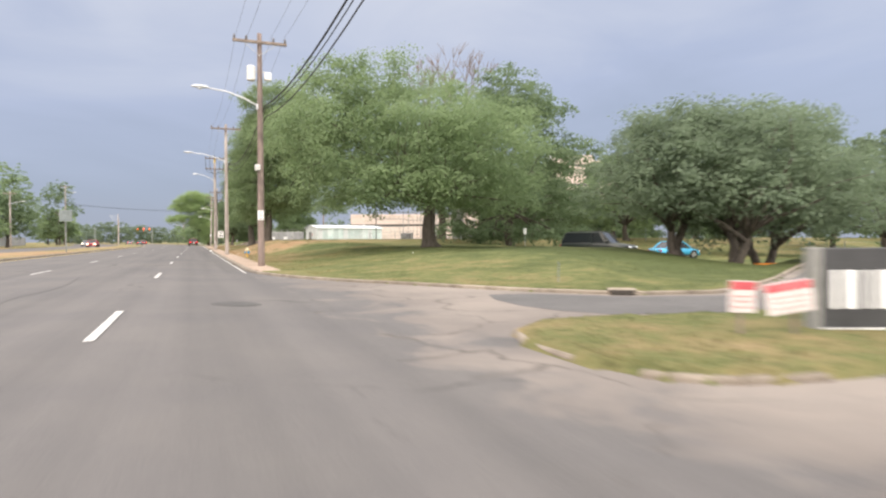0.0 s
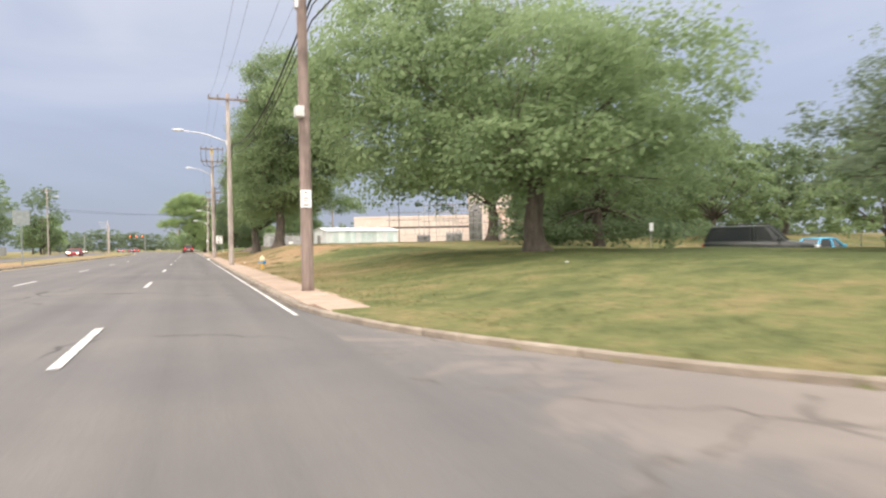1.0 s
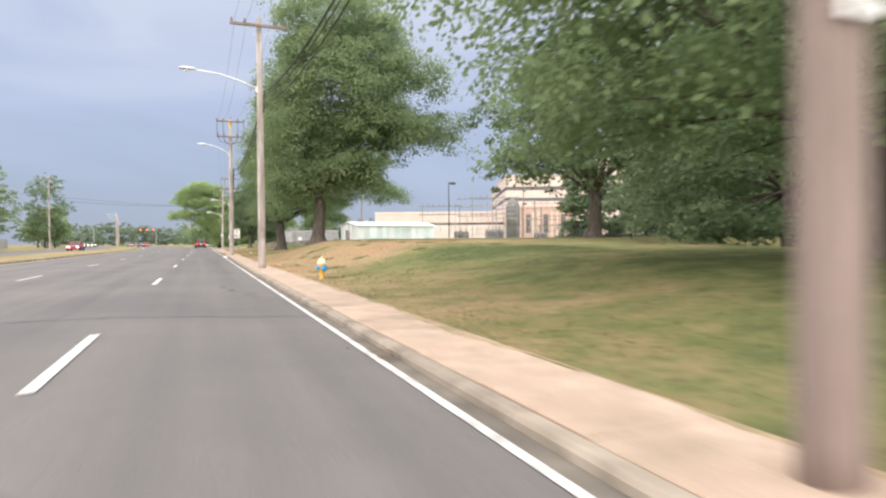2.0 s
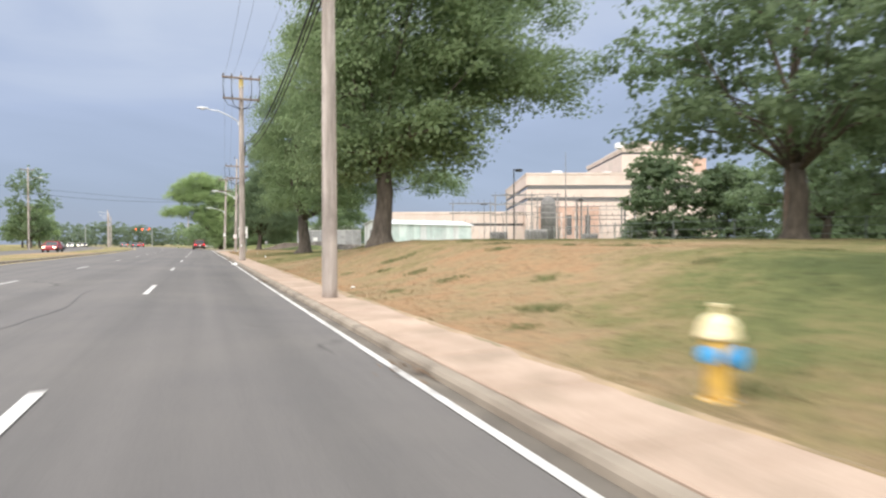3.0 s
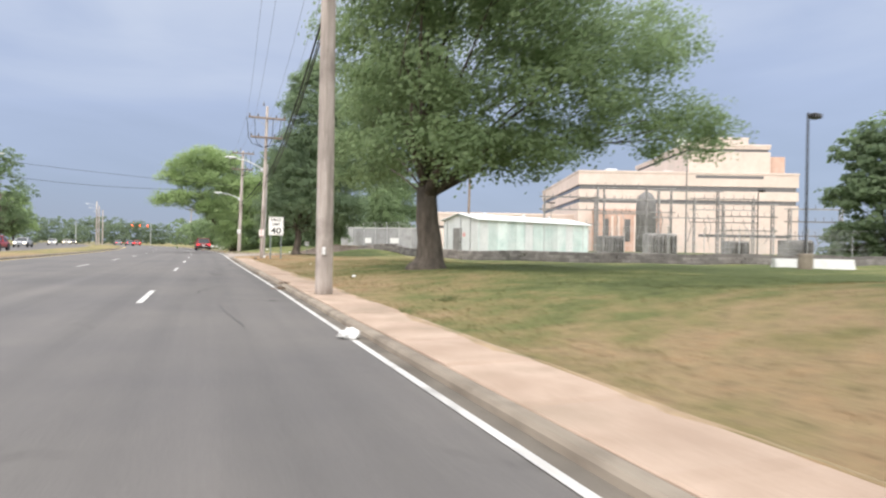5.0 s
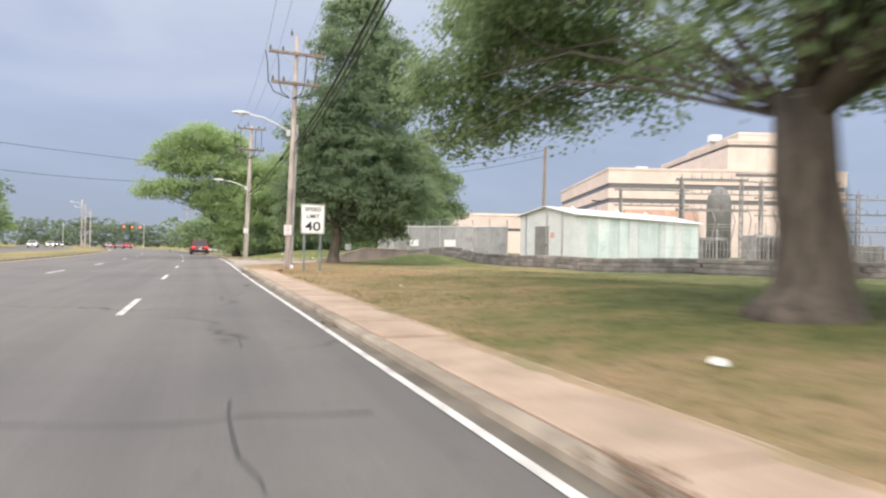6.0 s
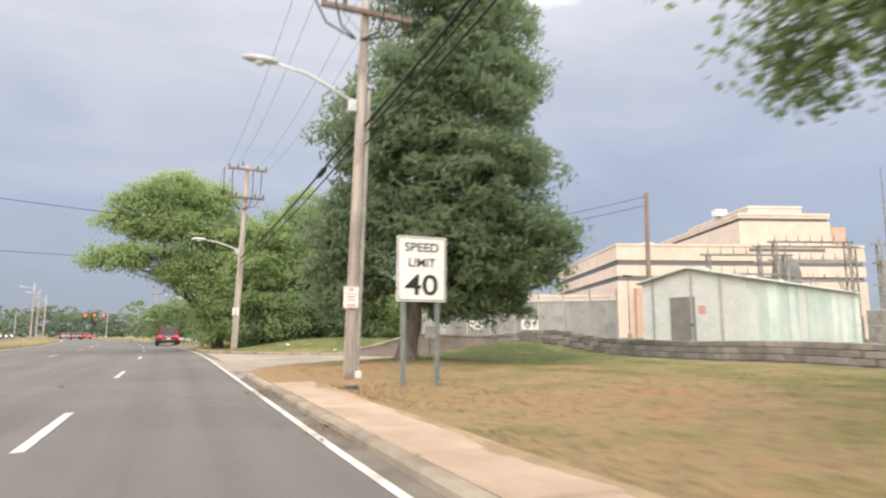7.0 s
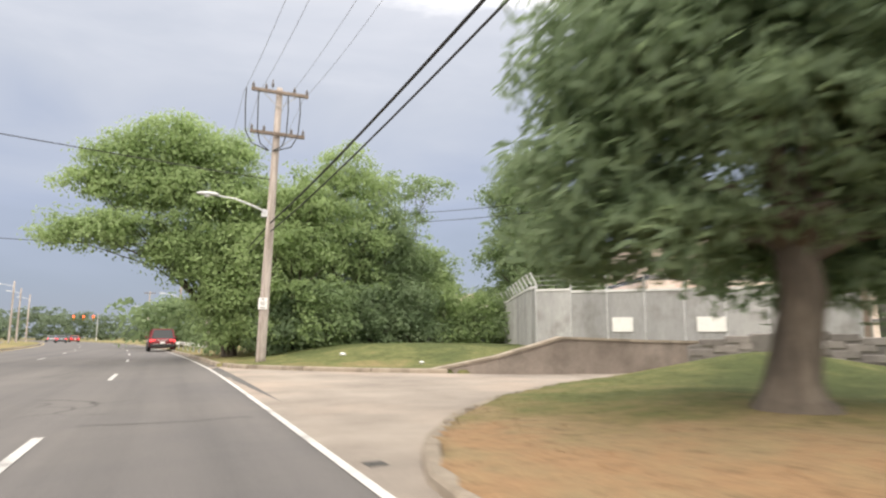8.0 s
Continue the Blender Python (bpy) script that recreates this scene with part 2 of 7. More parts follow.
def grass_material():
    """Mown summer lawn: green by the side street, burnt straw-yellow and bare earth on the bank, greener clumps here
    and there, a maple's shade put into the colour as two dark green bands.
    """
    m = bpy.data.materials.new("lawn")
    ns, ln = nodes_of(m)
    geo = node(ns, "ShaderNodeNewGeometry")
    sep = node(ns, "ShaderNodeSeparateXYZ")
    ln.new(geo.outputs["Position"], sep.inputs[0])
    big = node(ns, "ShaderNodeTexNoise", Scale=0.16, Detail=6.0, Roughness=0.62)
    mid = node(ns, "ShaderNodeTexNoise", Scale=1.1, Detail=6.0, Roughness=0.7)
    fine = node(ns, "ShaderNodeTexNoise", Scale=28.0, Detail=4.0, Roughness=0.8)
    for n in (big, mid, fine):
        ln.new(geo.outputs["Position"], n.inputs["Vector"])
    # dryness along the road and away from it
    dry_y = ramp(ns, [(0.0, (0.18,) * 3), (0.24, (0.26,) * 3), (0.33, (0.60,) * 3), (0.39, (0.90,) * 3), (0.49, (0.90,) * 3), (0.56, (0.42,) * 3), (0.70, (0.42,) * 3), (0.79, (0.86,) * 3), (0.825, (0.84,) * 3), (0.86, (0.42,) * 3), (0.91, (0.30,) * 3), (1.0, (0.22,) * 3)])
    my = node(ns, "ShaderNodeMapRange")
    my.inputs["From Min"].default_value, my.inputs["From Max"].default_value = 0.0, 140.0
    ln.new(sep.outputs["Y"], my.inputs["Value"])
    ln.new(my.outputs[0], dry_y.inputs[0])
    mx = node(ns, "ShaderNodeMapRange")
    mx.inputs["From Min"].default_value, mx.inputs["From Max"].default_value = 3.0, 15.0
    mx.inputs["To Min"].default_value, mx.inputs["To Max"].default_value = 0.26, -0.44
    ln.new(sep.outputs["X"], mx.inputs["Value"])
    s1 = node(ns, "ShaderNodeMath", operation="ADD")
    ln.new(dry_y.outputs[0], s1.inputs[0])
    ln.new(mx.outputs[0], s1.inputs[1])
    # greener stretches of the lawn, painted maple shade at y 90.5 and 80.5, and one scorched patch of bare earth by the
    # driveway
    last = s1.outputs[0]
    for cx, cy, rx, ry, much in ((9.8, 117.2, 6.5, 5.4, -0.72), (9.0, 135.5, 10.0, 6.0, -0.75), (15.5, 90.5, 11.5, 5.5, -0.95), (13.0, 80.5, 10.0, 4.5, -0.6), (4.2, 114.2, 2.6, 2.6, 0.22), (6.5, 106.5, 3.5, 5.0, 0.25), (9.0, 46.5, 5.0, 4.0, -0.65), (14.0, 27.0, 13.0, 15.0, -0.28), (9.0, 55.5, 5.0, 4.5, 0.35)):
        off = node(ns, "ShaderNodeVectorMath", operation="SUBTRACT")
        off.inputs[1].default_value = (cx, cy, 0)
        ln.new(geo.outputs["Position"], off.inputs[0])
        sc = node(ns, "ShaderNodeVectorMath", operation="MULTIPLY")
        sc.inputs[1].default_value = (1 / rx, 1 / ry, 0)
        ln.new(off.outputs[0], sc.inputs[0])
        far = node(ns, "ShaderNodeVectorMath", operation="LENGTH")
        ln.new(sc.outputs[0], far.inputs[0])
        fall = node(ns, "ShaderNodeMapRange")
        fall.inputs["From Min"].default_value, fall.inputs["From Max"].default_value = 0.35, 1.15
        fall.inputs["To Min"].default_value, fall.inputs["To Max"].default_value = much, 0.0
        ln.new(far.outputs["Value"], fall.inputs["Value"])
        plus = node(ns, "ShaderNodeMath", operation="ADD")
        ln.new(last, plus.inputs[0])
        ln.new(fall.outputs[0], plus.inputs[1])
        last = plus.outputs[0]
    s2 = node(ns, "ShaderNodeMath", operation="MULTIPLY_ADD")
    s2.inputs[1].default_value = 2.4
    ln.new(big.outputs["Fac"], s2.inputs[0])
    ln.new(last, s2.inputs[2])
    s3 = node(ns, "ShaderNodeMath", operation="MULTIPLY_ADD")
    s3.inputs[1].default_value = 2.3
    ln.new(mid.outputs["Fac"], s3.inputs[0])
    ln.new(s2.outputs[0], s3.inputs[2])
    s4 = node(ns, "ShaderNodeMapRange")
    s4.inputs["From Min"].default_value, s4.inputs["From Max"].default_value = 1.95, 3.75
    ln.new(s3.outputs[0], s4.inputs["Value"])
    col = ramp(ns, [(0.05, (0.084, 0.104, 0.040)), (0.32, (0.148, 0.158, 0.064)), (0.55, (0.225, 0.190, 0.092)), (0.76, (0.300, 0.226, 0.132)), (1.0, (0.335, 0.216, 0.124))])
    ln.new(s4.outputs[0], col.inputs[0])
    f = ramp(ns, [(0.3, (0.62,) * 3), (0.72, (1.32,) * 3)])
    ln.new(fine.outputs["Fac"], f.inputs[0])
    mu = node(ns, "ShaderNodeMix", data_type="RGBA", blend_type="MULTIPLY")
    mu.inputs[0].default_value = 0.8
    ln.new(col.outputs[0], mu.inputs[6])
    ln.new(f.outputs[0], mu.inputs[7])
    p = node(ns, "ShaderNodeBsdfPrincipled", Roughness=0.95)
    p.inputs["Specular IOR Level"].default_value = 0.15
    # scuffs and clods a hand across
    clod = node(ns, "ShaderNodeTexNoise", Scale=5.5, Detail=5.0, Roughness=0.75)
    ln.new(geo.outputs["Position"], clod.inputs["Vector"])
    cl = ramp(ns, [(0.32, (0.52, 0.51, 0.48)), (0.45, (0.98,) * 3), (0.72, (1.18, 1.16, 1.10))])
    ln.new(clod.outputs["Fac"], cl.inputs[0])
    mv = node(ns, "ShaderNodeMix", data_type="RGBA", blend_type="MULTIPLY")
    mv.inputs[0].default_value = 0.9
    ln.new(mu.outputs[2], mv.inputs[6])
    ln.new(cl.outputs[0], mv.inputs[7])
    ln.new(mv.outputs[2], p.inputs["Base Color"])
    bp = node(ns, "ShaderNodeBump", Strength=0.8, Distance=0.05)
    ln.new(fine.outputs["Fac"], bp.inputs["Height"])
    ln.new(bp.outputs[0], p.inputs["Normal"])
    ln.new(p.outputs[0], node(ns, "ShaderNodeOutputMaterial").inputs[0])
    return m


ASPHALT = asphalt_material()
STREET = asphalt_material("dusty_asphalt", True)
LAWN = grass_material()
DARK_STREET = surface("new_asphalt", (0.098, 0.095, 0.093), (0.124, 0.119, 0.116), 0.6, 0.85, 0.5, 60)
DRIVE = surface("drive_surface", (0.185, 0.160, 0.138), (0.275, 0.240, 0.205), 0.5, 0.9, 0.5, 50, dirt=(0.32, 0.262, 0.215), dirt_scale=0.35)
CONCRETE = surface("pavement_concrete", (0.318, 0.236, 0.180), (0.402, 0.308, 0.242), 1.2, 0.9, 0.35, 45, spread=0.06, dirt=(0.25, 0.195, 0.145), dirt_scale=0.9)
KERB = surface("kerb_concrete", (0.215, 0.180, 0.142), (0.300, 0.258, 0.208), 1.5, 0.9, 0.4, 40, spread=0.14, dirt=(0.125, 0.103, 0.082), dirt_scale=1.6)
GUTTER = surface("gutter_grit", (0.100, 0.088, 0.075), (0.165, 0.145, 0.120), 1.5, 0.95, 0.4, 60, dirt=(0.075, 0.065, 0.052), dirt_scale=1.3)
PAINT = surface("road_paint", (0.42, 0.415, 0.40), (0.52, 0.51, 0.495), 4.0, 0.7, 0.15, 70, dirt=(0.22, 0.215, 0.21), dirt_scale=2.5)
POLE_WOOD = surface("pole_wood", (0.155, 0.120, 0.097), (0.255, 0.208, 0.172), 5.0, 0.9, 0.5, 60, streak=(1, 1, 0.12), spread=0.15)
POLE_BROWN = surface("creosoted_wood", (0.155, 0.118, 0.103), (0.305, 0.238, 0.210), 7.0, 0.9, 0.6, 60, streak=(1, 1, 0.06), dirt=(0.105, 0.083, 0.073), dirt_scale=0.9)
POLE_GREY = surface("weathered_pale_wood", (0.250, 0.216, 0.194), (0.450, 0.398, 0.365), 7.0, 0.85, 0.6, 60, streak=(1, 1, 0.06), dirt=(0.180, 0.155, 0.140), dirt_scale=0.8)
GALV = surface("galvanised_steel", (0.42, 0.43, 0.44), (0.56, 0.57, 0.58), 6.0, 0.45, 0.1, 40, metal=0.6)
LAMP_GREY = surface("lamp_paint", (0.55, 0.57, 0.58), (0.66, 0.67, 0.68), 5.0, 0.45, 0.05, 40)
CONDUIT = surface("conduit_grey", (0.26, 0.25, 0.24), (0.36, 0.345, 0.33), 4.0, 0.7, 0.1, 40)
CABLE = plain("black_cable", (0.018, 0.018, 0.020), 0.6)
WIRE = plain("thin_wire", (0.16, 0.165, 0.175), 0.5)
CERAMIC = plain("insulator_glaze", (0.12, 0.11, 0.11), 0.25)
WHITE_BOX = surface("white_enamel", (0.68, 0.69, 0.68), (0.76, 0.76, 0.75), 3.0, 0.4, 0.05, 30, dirt=(0.5, 0.49, 0.46), dirt_scale=2)
SIGN_WHITE = surface("sign_sheeting", (0.74, 0.75, 0.74), (0.80, 0.80, 0.79), 2.0, 0.45, 0.0, 30)
SIGN_BLACK = plain("sign_black", (0.015, 0.015, 0.016), 0.5)
SIGN_RED = surface("faded_red_print", (0.50, 0.085, 0.10), (0.60, 0.14, 0.15), 6.0, 0.6, 0.0, 30)
BOARD_WHITE = surface("weathered_board", (0.56, 0.50, 0.485), (0.66, 0.60, 0.585), 4.0, 0.6, 0.0, 30)
SIGN_PINK = plain("faded_red_ink", (0.66, 0.34, 0.32), 0.6)
BARK = surface("bark", (0.062, 0.052, 0.044), (0.130, 0.109, 0.090), 6.0, 0.95, 1.0, 22, streak=(1, 1, 0.25))
LEAF_MAPLE = leaf_material("maple_leaves", (0.092, 0.136, 0.072), (0.222, 0.292, 0.148), (0.305, 0.405, 0.205))
LEAF_DARK = leaf_material("dark_leaves", (0.070, 0.109, 0.064), (0.178, 0.234, 0.128), (0.240, 0.328, 0.172))
LEAF_BRIGHT = leaf_material("bright_leaves", (0.138, 0.196, 0.090), (0.295, 0.382, 0.182), (0.405, 0.520, 0.235))
LEAF_GREY = leaf_material("greyish_leaves", (0.098, 0.134, 0.092), (0.192, 0.246, 0.160), (0.250, 0.322, 0.200))
LEAF_NEEDLE = leaf_material("needle_sprays", (0.094, 0.142, 0.096), (0.235, 0.312, 0.182), (0.290, 0.385, 0.215))
TWIG = surface("dead_twigs", (0.145, 0.110, 0.090), (0.230, 0.178, 0.148), 6.0, 0.95, 0.3, 22)


# ---- mesh helpers ----
class Geo:
    """Vertices and faces gathered into one mesh."""

    def __init__(self):
        self.v, self.f = [], []

    def add(self, verts, faces):
        k = len(self.v)
        self.v += [tuple(p) for p in verts]
        self.f += [tuple(i + k for i in f) for f in faces]
        return self

    def box(self, x0, x1, y0, y1, z0, z1, bevel=0.0):
        if bevel <= 0:
            return self.add([(x, y, z) for z in (z0, z1) for y in (y0, y1) for x in (x0, x1)],
                            [(0, 2, 3, 1), (4, 5, 7, 6), (0, 1, 5, 4), (2, 6, 7, 3), (0, 4, 6, 2), (1, 3, 7, 5)])
        b = bevel
        ring = [(x0 + b, y0), (x1 - b, y0), (x1, y0 + b), (x1, y1 - b), (x1 - b, y1), (x0 + b, y1), (x0, y1 - b), (x0, y0 + b)]
        cx, cy = (x0 + x1) / 2, (y0 + y1) / 2
        kx, ky = 1 - 2 * b / (x1 - x0), 1 - 2 * b / (y1 - y0)
        inner = [(cx + (x - cx) * kx, cy + (y - cy) * ky) for x, y in ring]
        verts = [(*p, z0) for p in inner] + [(*p, z0 + b) for p in ring] + [(*p, z1 - b) for p in ring] + [(*p, z1) for p in inner]
        faces = [tuple(range(7, -1, -1)), tuple(range(24, 32))]
        for r in range(3):
            for i in range(8):
                j = (i + 1) % 8
                faces.append((r * 8 + i, r * 8 + j, r * 8 + 8 + j, r * 8 + 8 + i))
        return self.add(verts, faces)

    def tube(self, points, radii, n=8, squash=1.0):
        pts = [Vector(p) for p in points]
        if not hasattr(radii, "__len__"):
            radii = [radii] * len(pts)
        verts, faces, side = [], [], None
        for i, p in enumerate(pts):
            d = (pts[min(i + 1, len(pts) - 1)] - pts[max(i - 1, 0)]).normalized()
            ref = side if side is not None else (Vector((1, 0, 0)) if abs(d.x) < 0.8 else Vector((0, 1, 0)))
            a = (ref - d * ref.dot(d)).normalized()
            b = d.cross(a)
            side = a
            for k in range(n):
                t = 2 * math.pi * k / n
                verts.append(p + (a * math.cos(t) + b * math.sin(t) * squash) * radii[i])
        for i in range(len(pts) - 1):
            for k in range(n):
                j = (k + 1) % n
                faces.append((i * n + k, i * n + j, (i + 1) * n + j, (i + 1) * n + k))
        faces += [tuple(range(n - 1, -1, -1)), tuple(range((len(pts) - 1) * n, len(pts) * n))]
        return self.add(verts, faces)

    def lathe(self, profile, n=16, at=(0, 0, 0), axis="z"):
        verts, faces = [], []
        for r, h in profile:
            for k in range(n):
                t = 2 * math.pi * k / n
                c, s = r * math.cos(t), r * math.sin(t)
                q = (c, s, h) if axis == "z" else ((h, c, s) if axis == "x" else (c, h, s))
                verts.append((q[0] + at[0], q[1] + at[1], q[2] + at[2]))
        m = len(profile)
        for i in range(m - 1):
            for k in range(n):
                j = (k + 1) % n
                faces.append((i * n + k, i * n + j, (i + 1) * n + j, (i + 1) * n + k))
        faces += [tuple(range(n - 1, -1, -1)), tuple(range((m - 1) * n, m * n))]
        return self.add(verts, faces)

    def loft(self, sections):
        """Closed rings of equal length, joined one to the next and capped."""
        n = len(sections[0])
        verts = [p for s in sections for p in s]
        faces = []
        for i in range(len(sections) - 1):
            for k in range(n):
                j = (k + 1) % n
                faces.append((i * n + k, i * n + j, (i + 1) * n + j, (i + 1) * n + k))
        faces += [tuple(range(n - 1, -1, -1)), tuple(range((len(sections) - 1) * n, len(sections) * n))]
        return self.add(verts, faces)

    def slab(self, outline, z0, z1):
        """A flat polygon with thickness; z1 may be a function of x and y."""
        top = [(x, y, z1(x, y) if callable(z1) else z1) for x, y in outline]
        n = len(outline)
        from_tess = tessellate([[Vector((x, y, 0)) for x, y in outline]])
        faces = []
        for a, b, c in from_tess:
            area = (outline[b][0] - outline[a][0]) * (outline[c][1] - outline[a][1]) - (outline[c][0] - outline[a][0]) * (outline[b][1] - outline[a][1])
            faces.append((a, b, c) if area > 0 else (a, c, b))
        verts = top + [(x, y, z0) for x, y in outline]
        for i in range(n):
            j = (i + 1) % n
            faces.append((i, n + i, n + j, j))
        return self.add(verts, faces)

    def mesh(self, name, material, smooth=False):
        me = bpy.data.meshes.new(name)
        me.from_pydata(self.v, [], self.f)
        me.materials.append(material)
        if smooth:
            me.polygons.foreach_set("use_smooth", [True] * len(me.polygons))
        me.update()
        return me


from mathutils.geometry import tessellate_polygon as tessellate


def part(name, geo, material, parent=None, label="", smooth=False):
    """One mesh object, under a thing or part when a parent is given."""
    ob = new(name, geo.mesh(name, material, smooth) if isinstance(geo, Geo) else geo)
    if parent:
        ob.parent = parent
    if label:
        tagged(ob, label)
    return ob


def thing(name, label, category, at=(0, 0, 0), turn=0.0, group="", kind=""):
    """An Empty that carries the parts of one thing."""
    ob = new(name)
    ob.empty_display_size = 0.2
    ob.matrix_world = pose(*at, 0, 0, turn)
    return tagged(ob, label, category, group, kind)


# ---- the lie of the land ----
def bend(y):
    """How far the road has swung to the left at y."""
    if y < 120:
        return 0.0
    if y < 320:
        return -(y - 120) ** 2 / 1400
    return -28.571 - (y - 320) * 0.2857


def smooth01(t):
    t = np.clip(t, 0, 1)
    return t * t * (3 - 2 * t)


ROAD_L, ROAD_R = -9.9, 1.85


def crossfall(y):
    """Crossfall of the kerbside lane: it falls to the kerb at first and rises to it later."""
    return np.interp(y, [0, 62, 83, 104, 130, 158], [-0.05, -0.05, -0.036, 0.012, 0.04, 0.0])


def road_z(x, y):
    """Height of the asphalt; x is counted from the road's own line."""
    return float(crossfall(y)) * min(max(x + 1.05, 0.0), 3.05)


def edge_x(y):
    return float(np.interp(y, [85, 104], [1.75, 1.50]))


def kerb_x(y):
    return float(np.interp(y, [85, 104], [1.95, 1.72]))


def foot_out(y):
    return np.interp(y, [85, 106], [3.08, 2.68])


STREET_Z = -0.1525
KF = [(2.02, 25.5), (2.2, 23.8), (2.7, 21.5), (3.3, 19.8), (4.3, 17.6), (5.2, 16.2), (6.0, 14.7), (7.2, 12.6), (8.6, 10.9), (10.5, 10.4), (12.5, 11.2), (16, 13.4), (24, 19), (45, 33)]
KN = [(3.45, 5.3), (3.5, 6.2), (3.8, 7.0), (4.5, 7.5), (5.6, 7.6), (7.1, 7.3), (9.0, 7.2), (12, 7.9), (16, 10.2), (24, 15.6), (45, 29)]
KL = [(3.45, 5.3), (3.49, 4.8), (3.65, 4.25), (4.1, 3.85), (5.2, 3.6), (9, 3.5), (20, 3.6), (45, 3.8)]
STREET_POLY = [(1.85, -14), (1.85, 25.5)] + KF + KN[::-1] + KL[1:] + [(45, -14)]
DN = [(1.80, 112.4), (1.82, 113.6), (1.95, 114.7), (2.42, 115.9), (3.36, 117.4), (5.0, 119.3), (7.4, 121.3), (9.2, 122.4), (12, 123.3), (17, 123.6)]
DF = [(1.97, 133.0), (2.25, 131.3), (3.6, 129.5), (5.3, 127.9), (7.4, 126.6), (8.8, 125.8), (10.3, 125.4), (17, 125.1)]
DRIVE_POLY = [(1.53, 113.1)] + DN[2:] + DF[::-1] + [(1.53 + bend(y), y) for y in (133.0, 126.0)]


def inside(poly, x, y):
    res = np.zeros(np.shape(x), bool)
    n = len(poly)
    for i in range(n):
        (x0, y0), (x1, y1) = poly[i], poly[(i + 1) % n]
        if y0 == y1:
            continue
        cross = ((y0 > y) != (y1 > y)) & (x < (x1 - x0) * (y - y0) / (y1 - y0) + x0)
        res ^= cross
    return res


def away(line, x, y):
    best = np.full(np.shape(x), 1e9)
    for (x0, y0), (x1, y1) in zip(line, line[1:]):
        dx, dy = x1 - x0, y1 - y0
        t = np.clip(((x - x0) * dx + (y - y0) * dy) / (dx * dx + dy * dy), 0, 1)
        best = np.minimum(best, np.hypot(x - x0 - t * dx, y - y0 - t * dy))
    return best


AMP_Y = [-60, 8, 24, 40, 52, 60, 66, 72, 79, 108, 124, 132, 160, 230, 400]
AMP_H = [0.3, 0.36, 0.47, 0.52, 0.84, 1.02, 1.10, 0.78, 0.32, 0.14, 0.26, 0.75, 0.75, 0.3, 0.0]
LEN_Y, LEN_H = [0, 40, 55, 63, 70, 80, 90, 200], [9.0, 9.0, 6.5, 4.6, 4.4, 5.5, 5.0, 8.0]


def land(x, y):
    """Height of the lawn and earth; x is counted from the road's own line."""
    x, y = np.asarray(x, float), np.asarray(y, float)
    right = x > ROAD_R
    d_road = x - foot_out(y)
    d = np.where(y < 30, np.minimum(np.where(y > 23.5, d_road, 99), away(KF, x, y)), d_road)
    on_isle = (y < away(KN, x, y) + 60) & inside(KN + KL[:0:-1], x, y)
    d = np.where(on_isle, np.minimum(away(KN, x, y), away(KL, x, y)), d)
    near_drive = (y > 108) & (y < 142)
    d = np.where(near_drive, np.minimum(np.minimum(away(DN, x, y) * 1.6, away(DF, x, y) * 1.1), np.where((y > 112.9) & (y < 133.0), 99, d_road)), d)
    d = np.maximum(d, 0)
    dip = smooth01((x - 21.0) / 5.0) * smooth01((58 - y) / 12)
    amp = np.interp(y, AMP_Y, AMP_H)
    amp = np.where(on_isle, 0.15, amp)
    low = crossfall(y) * 3.05 * (1 - smooth01(d / 9))
    h = 0.099 + low + amp * smooth01(d / np.interp(y, LEN_Y, LEN_H))
    h = h + np.where(d > 0.5, 0.05 * np.sin(x * 0.9 + 1.3 * np.sin(y * 0.31)) * np.sin(y * 0.53) * smooth01((d - 0.5) / 3), 0)
    h = h - (0.85 + 0.4 * smooth01((x - 28.0) / 8)) * dip * (d > 1)
    h = h + 0.52 * np.exp(-((x - 12.8) / 2.6) ** 2 - ((y - 120.9) / 1.9) ** 2) * smooth01(d / 1.2)
    h = h * smooth01((260 - np.abs(x)) / 200) * smooth01((600 - y) / 300)
    paved = inside(STREET_POLY, x, y) | inside(DRIVE_POLY, x, y)
    h = np.where(paved, -0.30, h)
    walk_zone = (x < foot_out(y) - 0.04) & right & (y > 23.9) & (y < 110.6)
    h = np.where(walk_zone, crossfall(y) * 3.05 - 0.06, h)
    left = 0.11 + 0.04 * np.sin(y * 0.13)
    h = np.where(right, h, -0.30)
    h = np.where((x < -10.05) & (x > -15.6), left, h)
    h = np.where(x < -27.2, 0.1 + 0.5 * smooth01((-27.2 - x) / 30) * smooth01((260 + x) / 150), h)
    return h


def land_at(x, y):
    return float(land(np.array([x - bend(y)]), np.array([y]))[0])


